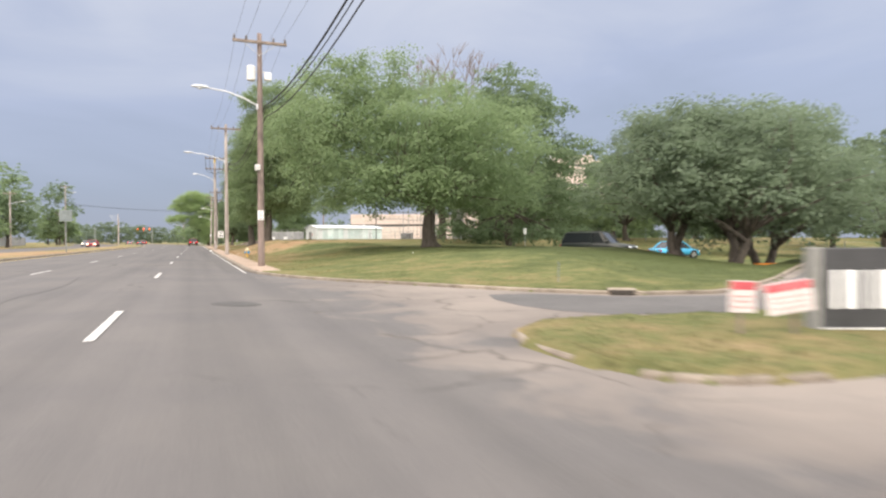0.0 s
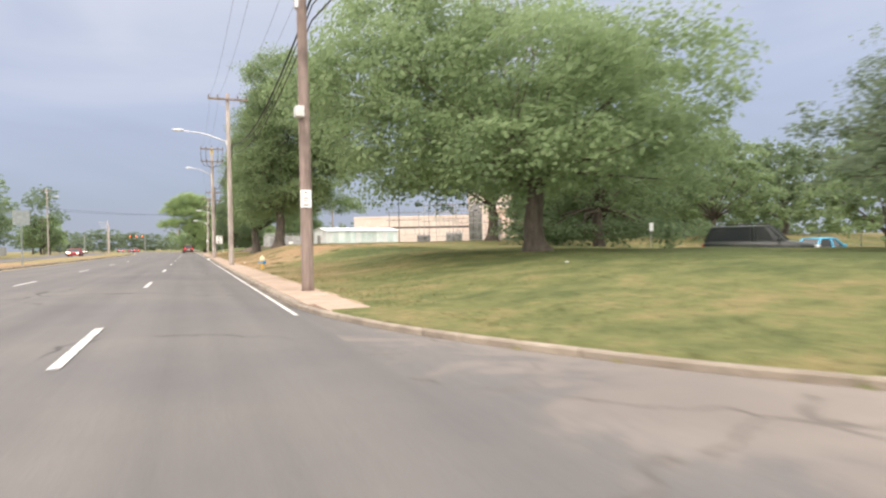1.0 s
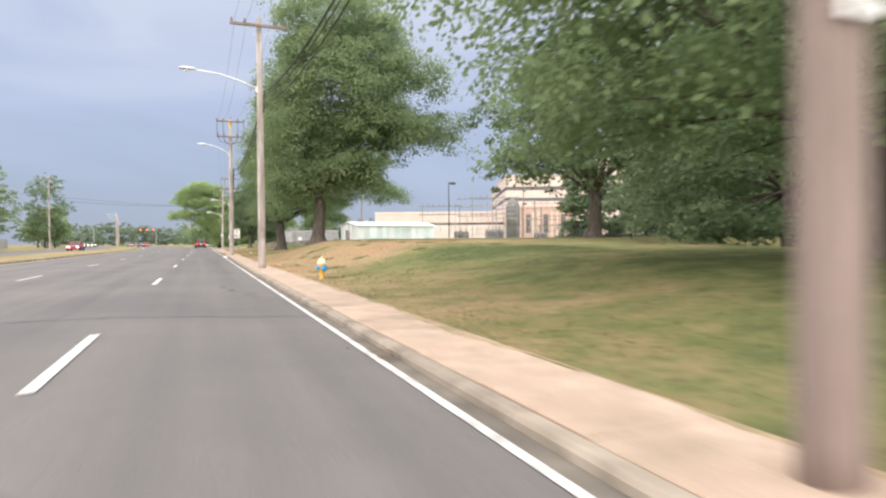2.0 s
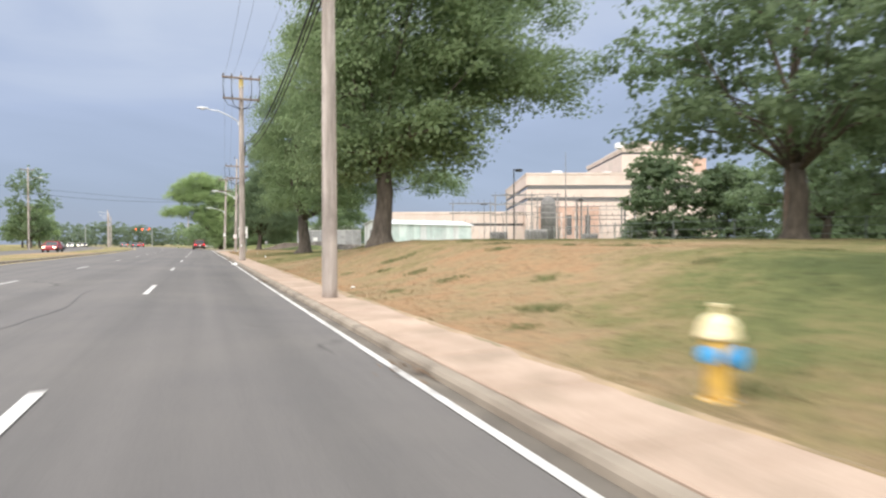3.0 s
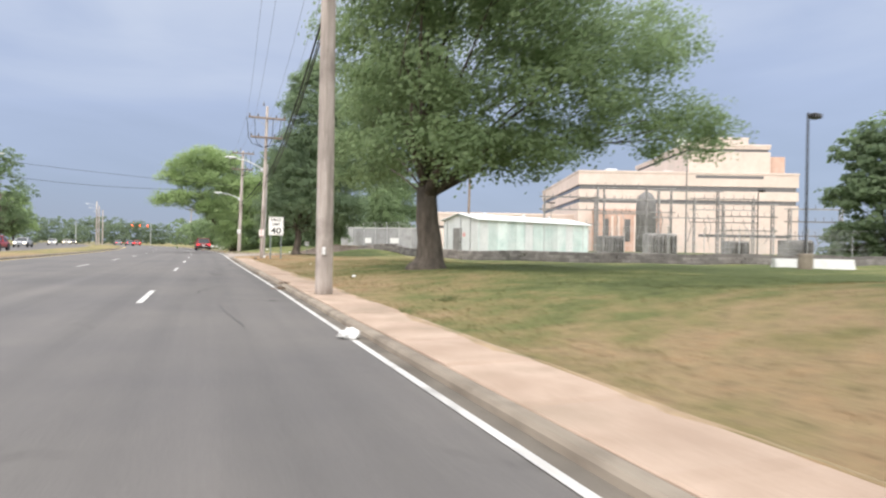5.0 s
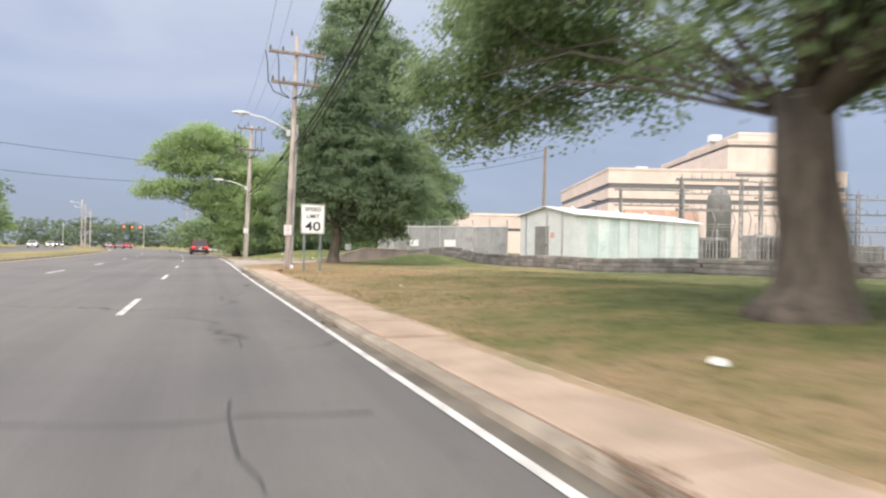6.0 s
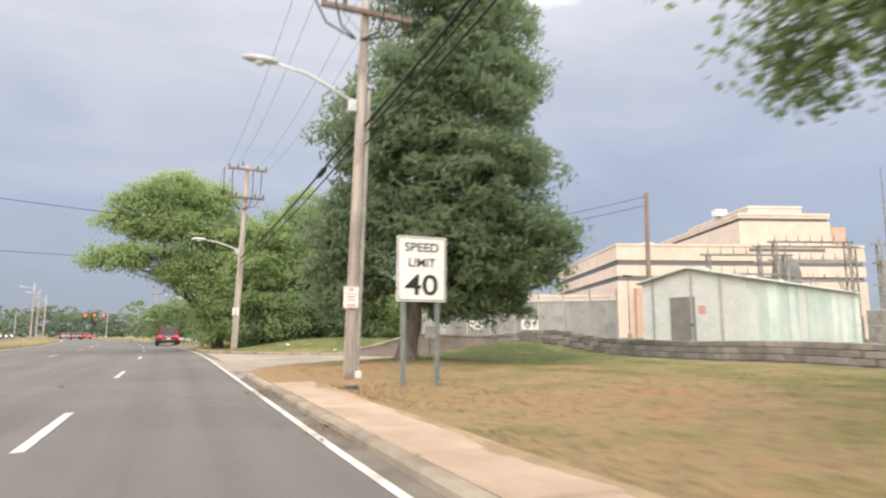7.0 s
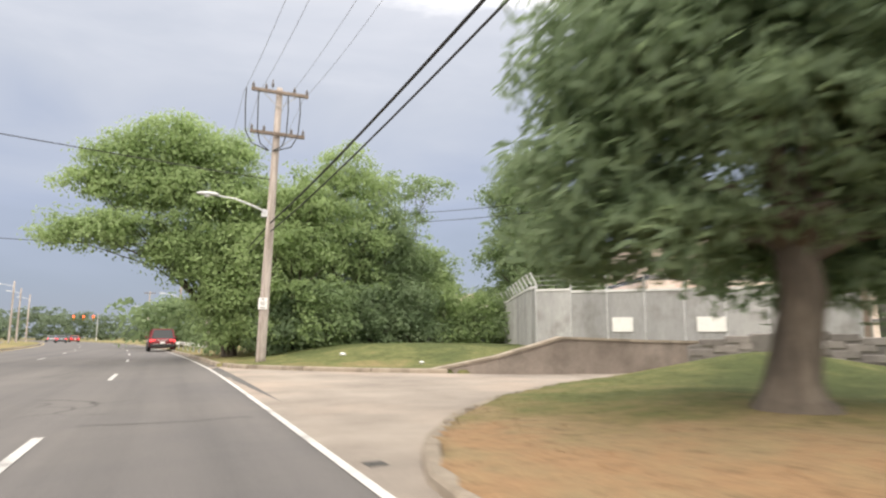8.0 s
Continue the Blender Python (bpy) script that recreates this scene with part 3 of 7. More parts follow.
def ground_sheet():
    xs = np.unique(np.round(np.concatenate([[-2500, -1200, -700, -400, -250, -160, -110, -80, -60, -50, -42, -36, -31, -28, -27.3, -27.1, -22, -15.7, -15.5, -14, -12, -10.15, -9.95, -5, 0, 1.7, 1.84, 1.87, 2.0, 2.15, 2.3, 2.45], np.arange(2.52, 3.22, 0.04),
                                            [-5.0], np.arange(3.25, 14, 0.25), np.arange(14, 46, 1.0), [50, 56, 64, 74, 86, 100, 120, 150, 200, 260, 400, 700, 1200, 2500]]), 3))
    ys = np.unique(np.round(np.concatenate([[-600, -250, -120, -60, -30, -20, -14], np.arange(-12, 2, 1.0), np.arange(2, 23, 0.22), [23.3, 23.6, 23.85, 23.95], np.arange(24.6, 110.2, 0.8), np.arange(110.2, 112, 0.2), np.arange(112, 135, 0.3),
                                            np.arange(135, 200, 2.5), [205, 215, 230, 250, 280, 320, 380, 460, 600, 900, 1500, 3000]]), 3))
    gx, gy = np.meshgrid(xs, ys)
    gz = land(gx, gy)
    shift = np.array([bend(y) for y in ys])[:, None]
    co = np.stack([gx + shift, gy, gz], -1).reshape(-1, 3)
    w, h = len(xs), len(ys)
    i = (np.arange(h - 1)[:, None] * w + np.arange(w - 1)[None, :]).ravel()
    quads = np.stack([i, i + 1, i + 1 + w, i + w], -1)
    me = bpy.data.meshes.new("ground")
    me.from_pydata(co.tolist(), [], quads.tolist())
    me.materials.append(LAWN)
    me.polygons.foreach_set("use_smooth", [True] * len(me.polygons))
    tagged(new("ground", me), "mown lawn and bank, green turning to burnt straw", "ground", kind="structure")


ground_sheet()


def ribbon(x0, x1, y0, y1, z, step=4.0):
    """A strip of road between two lines, following the bend and the crossfall; the lines may be functions of y."""
    n = max(1, int((y1 - y0) / step))
    g = Geo()
    for i in range(n + 1):
        y = y0 + (y1 - y0) * i / n
        b = bend(y)
        a, c = (x0(y) if callable(x0) else x0), (x1(y) if callable(x1) else x1)
        cols = [a] + ([-1.05] if a < -1.05 < c else [None]) + [c]
        cols = [v for v in cols if v is not None]
        g.v += [(v + b, y, road_z(v, y) + z) for v in cols]
    w = len(g.v) // (n + 1)
    g.f += [(w * i + k, w * i + k + 1, w * i + w + k + 1, w * i + w + k) for i in range(n) for k in range(w - 1)]
    return g


def street_z(x, y):
    return road_z(x - bend(y), y)


def over(dz):
    return lambda x, y: street_z(x, y) + dz


tagged(part("road", ribbon(ROAD_L, ROAD_R, -60, 420, 0.0), ASPHALT), "worn grey asphalt carriageway of three lanes", "road", kind="structure")
tagged(part("road_opposite", ribbon(-27.2, -15.6, -60, 420, 0.0), ASPHALT), "grey asphalt carriageway beyond the median", "road", kind="structure")
tagged(part("side_street", Geo().slab(STREET_POLY, -0.4, over(0.0)), STREET), "pale worn dusty asphalt of the side street mouth", "road", kind="structure")
tagged(part("side_street_patch", Geo().slab([(6.2, 8.2), (5.7, 9.0), (5.5, 10.0), (5.6, 11.2), (6.0, 12.3), (7.0, 12.0), (8.5, 10.5), (10.5, 9.9), (12.6, 10.7), (16, 12.9), (24, 18.4), (40, 28.6), (40, 26.3), (24, 16.0), (16, 10.6), (12, 8.3), (9, 7.6), (7.4, 7.8)], -0.2, over(0.004)), DARK_STREET), "darker newer asphalt of the side street", "road", kind="structure")
tagged(part("driveway", Geo().slab(DRIVE_POLY, -0.2, over(0.004)), DRIVE), "pale dusty concrete driveway", "driveway", kind="structure")
tagged(part("gutter", ribbon(lambda y: edge_x(y) + 0.045, lambda y: kerb_x(y) + 0.05, 25.6, 113, 0.004), GUTTER), "gritty gutter strip beside the kerb", "gutter", kind="structure")
tagged(part("gutter", ribbon(lambda y: edge_x(y) + 0.05, lambda y: 1.86, 134, 300, 0.004), GUTTER), "gritty gutter strip beside the kerb", "gutter", kind="structure")


# lane paint
def dash_mesh():
    return Geo().add([(-0.055, 0, 0.004), (0.055, 0.02, 0.004), (0.055, 3.05, 0.004), (-0.055, 3.03, 0.004)], [(0, 1, 2, 3)]).mesh("dash", PAINT)


lane_paint = thing("lane_marking", "broken white lane lines of worn paint", "lane marking", kind="structure")
dash = dash_mesh()
for x0, first in ((-1.047, 7.43), (-4.90, 11.3)):
    for k in range(-3, 26):
        y = first + 12.19 * k + {6: 0.6, 7: 1.75, 8: 0.15, 9: -1.75, 10: -1.0}.get(k, 0.0)
        ob = part("dash", dash, PAINT, lane_paint)
        slope = (bend(y + 3) - bend(y)) / 3.0
        ob.matrix_world = Matrix.Translation((x0 + bend(y + 1.5), y, 0.004)) @ pose(0, 0, 0, 0, 0, math.degrees(-math.atan(slope)))
tagged(part("edge_line", ribbon(lambda y: edge_x(y) - 0.042, lambda y: edge_x(y) + 0.042, 24.0, 300, 0.008), PAINT), "solid white edge line of worn paint", "lane marking", kind="structure")
YELLOW = surface("yellow_paint", (0.55, 0.40, 0.10), (0.66, 0.50, 0.16), 4.0, 0.7, 0.1, 60, dirt=(0.36, 0.32, 0.22), dirt_scale=2.0)
tagged(part("edge_line", ribbon(-9.62, -9.5, -50, 300, 0.006), YELLOW), "solid yellow edge line beside the median", "lane marking", kind="structure")


# kerbs: one stone after another
def kerb_run(line, name, label, width=0.17, top=0.13, length=2.4, buried=()):
    """Kerb stones along a line, on its left side when walked forwards."""
    owner = thing(name, label, "kerb", kind="structure")
    pts = [Vector((*p, 0)) for p in line]
    cum = [0.0]
    for a, b in zip(pts, pts[1:]):
        cum.append(cum[-1] + (b - a).length)

    def at(s):
        s = min(max(s, 0), cum[-1])
        for i in range(len(pts) - 1):
            if s <= cum[i + 1]:
                d = (pts[i + 1] - pts[i]).normalized()
                return pts[i] + d * (s - cum[i]), Vector((-d.y, d.x, 0))
        return pts[-1], Vector((0, 0, 0))

    n = max(1, round(cum[-1] / length))
    for k in range(n):
        if k in buried:
            continue
        s0, s1 = cum[-1] * k / n + 0.012, cum[-1] * (k + 1) / n - 0.012
        secs = []
        for j in range(4):
            p, nrm = at(s0 + (s1 - s0) * j / 3)
            q = [(0, -0.06), (0.012, top - 0.03), (0.035, top), (width - 0.02, top), (width, top - 0.02), (width, -0.06)]
            zb = street_z(p.x, p.y) if p.x > -5 else 0.0
            secs.append([p + nrm * (a - width / 2) + Vector((0, 0, zb + b)) for a, b in q])
        part("kerb_stone", Geo().loft(secs), KERB, owner)


def straight(x, y0, y1, step=6.0):
    n = max(1, int(abs(y1 - y0) / step))
    return [((x(y0 + (y1 - y0) * i / n) if callable(x) else x) + bend(y0 + (y1 - y0) * i / n), y0 + (y1 - y0) * i / n) for i in range(n + 1)]


kerb_run([(x, y) for x, y in KF[::-1]], "kerb_corner", "pale concrete kerb curving round the side street corner", top=0.085, width=0.14)
kerb_run(straight(lambda y: kerb_x(y) + 0.085, 112.4, 25.5), "kerb_roadside", "pale dusty concrete kerb along the pavement", top=0.088)
kerb_run(DN[::-1], "kerb_drive_near", "concrete kerb curving into the driveway", top=0.095, length=1.6)
kerb_run(DF[:5], "kerb_drive_far", "low concrete kerb at the far side of the driveway")
kerb_run(straight(1.93, 300, 133.2), "kerb_beyond", "concrete kerb beyond the driveway", length=4.0)
kerb_run(KN[::-1][4:] + KL[1:6], "kerb_island", "pale chipped concrete kerb round the grass island", length=0.8, width=0.11, top=0.065, buried=(9, 12, 13))
kerb_run(straight(-9.98, -12, 300), "kerb_median", "pale concrete kerb of the grass median", length=4.0, width=0.2)
kerb_run(straight(-15.5, 300, -12), "kerb_median", "pale concrete kerb of the grass median", length=8.0, width=0.2)


# ---- trees ----
def leaves(name, lobes, clumps, per, size, material, seed, sigma=0.52, droop=0.25, shell=0.5, slim=1.0):
    """A crown of many small leaf sprays, gathered in clumps over and inside rounded lobes; a lobe may have a seventh value, its density."""
    rng = np.random.default_rng(seed)
    lob = np.array([q[:6] for q in lobes], float)
    area = (lob[:, 3] * lob[:, 4] + lob[:, 3] * lob[:, 5] + lob[:, 4] * lob[:, 5]) * np.array([q[6] if len(q) > 6 else 1.0 for q in lobes])
    which = rng.choice(len(lob), clumps, p=area / area.sum())
    d = rng.normal(size=(clumps, 3))
    d[:, 2] = np.where(d[:, 2] < -0.5, -d[:, 2] * 0.6, d[:, 2])
    d /= np.linalg.norm(d, axis=1)[:, None]
    r = shell + (1.06 - shell) * rng.random(clumps) ** 0.6
    c = lob[which, :3] + d * lob[which, 3:6] * r[:, None]
    c += rng.normal(size=(clumps, 3)) * 0.18
    cs = sigma * rng.uniform(0.65, 1.5, clumps)
    n = clumps * per
    k = np.repeat(np.arange(clumps), per)
    # each clump is a rounded pad of leaves: dense on its outer and upper side
    u = rng.normal(size=(n, 3)) + d[k] * 0.6 + np.array([0, 0, 0.55])
    u /= np.linalg.norm(u, axis=1)[:, None]
    p = c[k] + u * (cs[k] * 1.45 * (0.18 + 0.84 * rng.random(n) ** 0.6))[:, None] * np.array([1, 1, 0.58])
    nrm = u * 0.62 + d[k] * 0.35 + np.array([0, 0, 0.60 - droop]) + rng.normal(size=(n, 3)) * 0.42
    nrm /= np.linalg.norm(nrm, axis=1)[:, None]
    t = np.cross(nrm, rng.normal(size=(n, 3)))
    t /= np.linalg.norm(t, axis=1)[:, None] + 1e-9
    b = np.cross(nrm, t)
    ln_ = size * rng.uniform(0.6, 1.3, n)[:, None]
    wd = ln_ * rng.uniform(0.5, 0.8, n)[:, None] * slim
    tip = p + t * ln_ * 0.55 - nrm * ln_ * 0.18
    tail = p - t * ln_ * 0.45
    co = np.stack([tail, p + b * wd * 0.5, tip, p - b * wd * 0.5], 1).reshape(-1, 3).astype(np.float32)
    me = bpy.data.meshes.new(name)
    me.vertices.add(4 * n)
    me.vertices.foreach_set("co", co.ravel())
    me.loops.add(4 * n)
    me.loops.foreach_set("vertex_index", np.arange(4 * n, dtype=np.int32))
    me.polygons.add(n)
    me.polygons.foreach_set("loop_start", np.arange(0, 4 * n, 4, dtype=np.int32))
    me.materials.append(material)
    me.update(calc_edges=True)
    me.validate()
    return me, c


def tree(at, trunk_r, fork, lobes, clumps, material, label, seed, per=26, size=0.30, sigma=0.52, name="tree", twigs=30, lean=(0, 0), forks=1, shell=0.5, droop=0.25, bare=0, slim=1.0):
    """Trunk with flare and limbs that reach into each lobe of the crown, and the crown itself. Lobes are counted from the foot."""
    rng = random.Random(seed)
    z = land_at(at[0], at[1])
    root = thing(name, label, "tree", (at[0], at[1], z))
    g = Geo()
    tops = []
    for k in range(forks):
        a = 2 * math.pi * k / max(forks, 1) + seed
        ox, oy = (0.35 * trunk_r * math.cos(a) * (forks > 1), 0.35 * trunk_r * math.sin(a) * (forks > 1))
        spread = 0.55 * (forks > 1)
        pts, rad = [], []
        for i, s in enumerate((-0.06, 0.02, 0.07, 0.16, 0.35, 0.6, 1.0)):
            w = math.sin(s * 5 + seed) * 0.08
            pts.append((ox + lean[0] * s + w + math.cos(a) * spread * s, oy + lean[1] * s - w * 0.6 + math.sin(a) * spread * s, fork * s))
            rad.append(trunk_r * (1.85, 1.62, 1.28, 1.06, 0.94, 0.87, 0.76)[i] / (1 if forks == 1 else 1.35))
        g.tube(pts, rad, 12)
        tops.append(Vector(pts[-1]))
    limb_ends = []
    for j, (cx, cy, cz, rx, ry, rz, *_) in enumerate(lobes):
        top = min(tops, key=lambda q: (q - Vector((cx, cy, cz))).length)
        end = Vector((cx, cy, cz + rz * 0.35))
        mid = top.lerp(end, 0.45) + Vector((rng.uniform(-0.7, 0.7), rng.uniform(-0.7, 0.7), 0.06 * (end - top).length))
        r0 = trunk_r * rng.uniform(0.38, 0.55) * min(1.0, 3.2 / max(1.0, (end - top).length))
        start = top - Vector((0, 0, rng.uniform(0.1, 0.5)))
        g.tube([start, start.lerp(mid, 0.5) + Vector((0, 0, 0.1)), mid, end], [r0, r0 * 0.8, r0 * 0.6, r0 * 0.22], 7)
        limb_ends.append((mid, end, r0))
    me, c = leaves(name + "_crown", lobes, clumps, per, size, material, seed, sigma, droop, shell, slim)
    for k in range(twigs):
        tgt = Vector(c[rng.randrange(len(c))])
        mid, end, r0 = min(limb_ends, key=lambda q: (q[0] - tgt).length)
        base = mid.lerp(end, rng.uniform(0.0, 0.7))
        half = base.lerp(tgt, 0.5) + Vector((rng.uniform(-0.3, 0.3), rng.uniform(-0.3, 0.3), rng.uniform(-0.1, 0.3)))
        g.tube([base, half, tgt], [r0 * 0.28, r0 * 0.18, 0.012], 5)
    for k in range(bare):
        cx, cy, cz, rx, ry, rz = lobes[k % len(lobes)][:6]
        base = Vector((cx, cy, cz + rz * 0.5))
        tip = base + Vector((rng.uniform(-1.2, 1.2), rng.uniform(-1.2, 1.2), rz * rng.uniform(0.55, 0.85)))
        g.tube([base, base.lerp(tip, 0.5) + Vector((0.15, 0.1, 0)), tip], [0.05, 0.03, 0.012], 5)
    part("trunk", g, BARK, root, smooth=True)
    part("crown", me, material, root)
    return root


def dome(w, h, base, n, seed, flat=0.62, lo=0.30, hi=0.42, skirt=0):
    """Lobes of a broad rounded crown of half-width w, from base up to h: three rings and a cap round a full core."""
    rng = random.Random(seed)
    H = h - base
    out = [(0, 0, base + H * 0.48, w * 0.66, w * 0.66, H * 0.40), (0, 0, base + H * 0.80, w * 0.42, w * 0.42, H * 0.20)]
    for frac, zz, m in ((0.66, 0.20, n * 0.42), (0.68, 0.45, n * 0.36), (0.42, 0.72, n * 0.28)):
        m = max(3, round(m))
        for k in range(m):
            a = 2 * math.pi * (k + rng.uniform(-0.25, 0.25)) / m + seed + zz * 9
            rr = w * frac * rng.uniform(0.85, 1.12)
            s = w * rng.uniform(lo, hi)
            out.append((rr * math.cos(a), rr * math.sin(a), base + H * (zz + rng.uniform(-0.05, 0.06)), s, s, min(s * flat, H * 0.22) * rng.uniform(0.9, 1.25)))
    # boughs that come down to the ground all round
    for k in range(skirt):
        a = 2 * math.pi * (k + rng.uniform(-0.3, 0.3)) / skirt + seed
        rr = w * rng.uniform(0.55, 0.72)
        out.append((rr * math.cos(a), rr * math.sin(a), base + 0.5 + rng.uniform(0.0, 0.5), w * 0.34, w * 0.34, 0.9))
    return out


MAPLE = "broad spreading maple with dense green leaves on the lawn"
# its crown hangs over towards the road and thins out on the far side
near_crown = [(x - 0.7, y, z, rx, ry, rz) for x, y, z, rx, ry, rz in dome(7.6, 10.9, 1.7, 19, 3) if not (0.93 * x - 0.37 * y > 1.6 and z > 6.4) and not (0.93 * x - 0.37 * y > -1.0 and z > 8.4)]
near_crown += [(-5.6, 2.2, 8.4, 3.0, 3.0, 2.2), (-5.1, 2.0, 10.0, 2.0, 2.0, 1.3), (-2.4, 0.9, 10.3, 2.4, 2.4, 1.3), (0.2, 0.4, 9.2, 1.9, 1.9, 1.2), (-7.6, 3.0, 6.2, 2.2, 2.2, 1.6)]
near_crown += [(5.4 * math.cos(a) - 0.6, 5.4 * math.sin(a), 2.7 + 0.25 * math.sin(3 * a), 2.0, 2.0, 0.75) for a in (0.3, 1.2, 2.2, 3.1, 4.0, 4.8, 5.6)]
tree((13.46, 35.8), 0.42, 3.0, near_crown, 1210, LEAF_MAPLE, MAPLE, 3, per=74, twigs=50, size=0.18, sigma=0.72, shell=0.6)
tree((24.6, 61.8), 0.45, 3.4, dome(8.0, 14.0, 2.6, 16, 5), 1000, LEAF_DARK, "tall dark green maple behind the bank", 5, per=28, size=0.30)
tree((25.2, 47.5), 0.40, 3.2, dome(6.9, 15.8, 0.4, 17, 8, 0.8, skirt=8), 1500, LEAF_DARK, "tall dark maple behind the lawn", 8, per=30, size=0.26)


def bare_tree(at, h, label, seed):
    """A dead tree: a tapering trunk that forks again and again into bare twigs."""
    rng = random.Random(seed)
    root = thing("tree", label, "tree", (at[0], at[1], land_at(*at)))
    g = Geo()

    def grow(p, d, length, r, depth):
        q = p + d * length
        g.tube([p, p.lerp(q, 0.5) + Vector((rng.uniform(-0.1, 0.1), rng.uniform(-0.1, 0.1), 0)), q], [max(r, 0.026), max(r * 0.85, 0.022), max(r * 0.68, 0.018)], 6 if depth > 2 else 4)
        if depth == 0:
            return
        for k in range(3 if depth > 1 else 4):
            e = (d + Vector((rng.uniform(-0.6, 0.6), rng.uniform(-0.6, 0.6), rng.uniform(-0.05, 0.4)))).normalized()
            grow(q, e, length * rng.uniform(0.55, 0.8), r * 0.58, depth - 1)

    grow(Vector((0, 0, -0.2)), Vector((0.02, 0, 1)), h * 0.34, 0.19, 5)
    part("trunk", g, TWIG, root)


bare_tree((24.8, 62.5), 19.8, "dead tree with bare brown twigs between the maples", 4)
tree((7.2, 67.2), 0.40, 3.6, [(1.3, 0, 9.6, 4.3, 4.2, 4.6), (-1.6, -1.0, 6.2, 2.0, 2.4, 1.8), (-1.3, 2.2, 8.2, 2.0, 2.4, 2.2), (-0.3, -1.0, 11.0, 2.1, 2.4, 2.2), (3.2, -2.2, 6.6, 3.0, 2.8, 2.0), (3.8, 1.8, 7.8, 3.0, 3.0, 2.2), (6.4, 0.4, 6.6, 2.6, 2.4, 1.5), (8.4, 0.0, 7.4, 1.8, 2.0, 1.3), (6.0, 0.0, 10.6, 2.6, 2.6, 2.0), (1.0, 3.2, 7.2, 2.4, 2.2, 1.8), (0.4, -3.2, 8.8, 2.4, 2.4, 2.1), (1.0, 0, 14.0, 3.4, 3.4, 2.2), (3.6, 1.0, 13.0, 2.6, 2.6, 2.0), (-1.6, 0.6, 4.6, 2.0, 2.2, 1.3), (1.6, -2.2, 4.2, 2.2, 2.2, 1.2), (-0.8, 1.6, 3.4, 1.8, 1.8, 0.9), (2.6, 1.6, 3.8, 2.0, 2.0, 0.9), (-1.8, -0.6, 3.4, 1.3, 1.6, 0.9), (1.2, -0.3, 3.5, 1.4, 1.4, 0.8, 1.6), (-1.5, 0.5, 2.7, 0.9, 1.1, 0.5, 1.5), (2.3, 0.6, 4.6, 1.6, 1.5, 1.0, 1.5)], 1950, LEAF_MAPLE, "large maple with flared trunk on the dry bank", 11, per=68, twigs=60, size=0.175, sigma=0.68, shell=0.6)
tree((7.36, 90.0), 0.46, 2.9, [(1.3, 0, 9.0, 4.4, 4.4, 4.8), (-1.0, -1.0, 4.9, 2.1, 2.3, 1.9), (-0.9, 1.6, 7.6, 2.3, 2.6, 2.4), (-0.8, -1.6, 10.0, 2.2, 2.4, 2.2), (3.4, -1.4, 6.0, 3.0, 2.8, 2.2), (6.2, -0.6, 7.2, 3.2, 2.8, 1.9), (9.2, -0.3, 5.6, 2.7, 2.3, 1.3), (11.4, 0.2, 5.2, 1.8, 1.7, 1.0), (9.0, 0.0, 9.0, 2.2, 2.2, 1.4), (5.0, 1.0, 4.6, 2.4, 2.3, 1.0), (1.5, -3.2, 9.2, 2.8, 2.6, 2.4), (2.2, 2.8, 10.8, 3.0, 3.0, 2.4), (5.4, 1.5, 11.2, 2.8, 2.8, 2.0), (0.4, 0.0, 13.4, 2.8, 2.8, 2.2), (0.8, 0.4, 15.6, 2.2, 2.2, 1.6), (-1.0, -1.8, 3.6, 1.8, 1.7, 1.2), (1.6, -1.6, 3.8, 2.0, 1.8, 0.9), (2.8, 0.8, 3.9, 2.0, 2.0, 0.9), (0.9, 6.4, 7.8, 2.4, 2.8, 1.8, 1.5), (1.6, 9.2, 7.6, 2.0, 2.2, 1.9, 2.2), (2.0, 11.2, 6.4, 1.5, 1.7, 1.3, 2.4), (2.6, 11.8, 4.9, 1.1, 1.3, 0.9, 2.4), (4.0, 9.0, 5.8, 1.8, 1.8, 1.2, 2.2), (0.7, 13.2, 4.2, 1.0, 1.1, 0.8, 2.4), (0.3, 13.0, 5.8, 1.3, 1.4, 1.1, 2.4), (1.5, 12.4, 7.8, 1.7, 1.7, 1.3, 2.4)], 2450, LEAF_MAPLE, "large maple with long limbs reaching over the lawn", 13, per=74, twigs=80, size=0.155, sigma=0.66, shell=0.6)
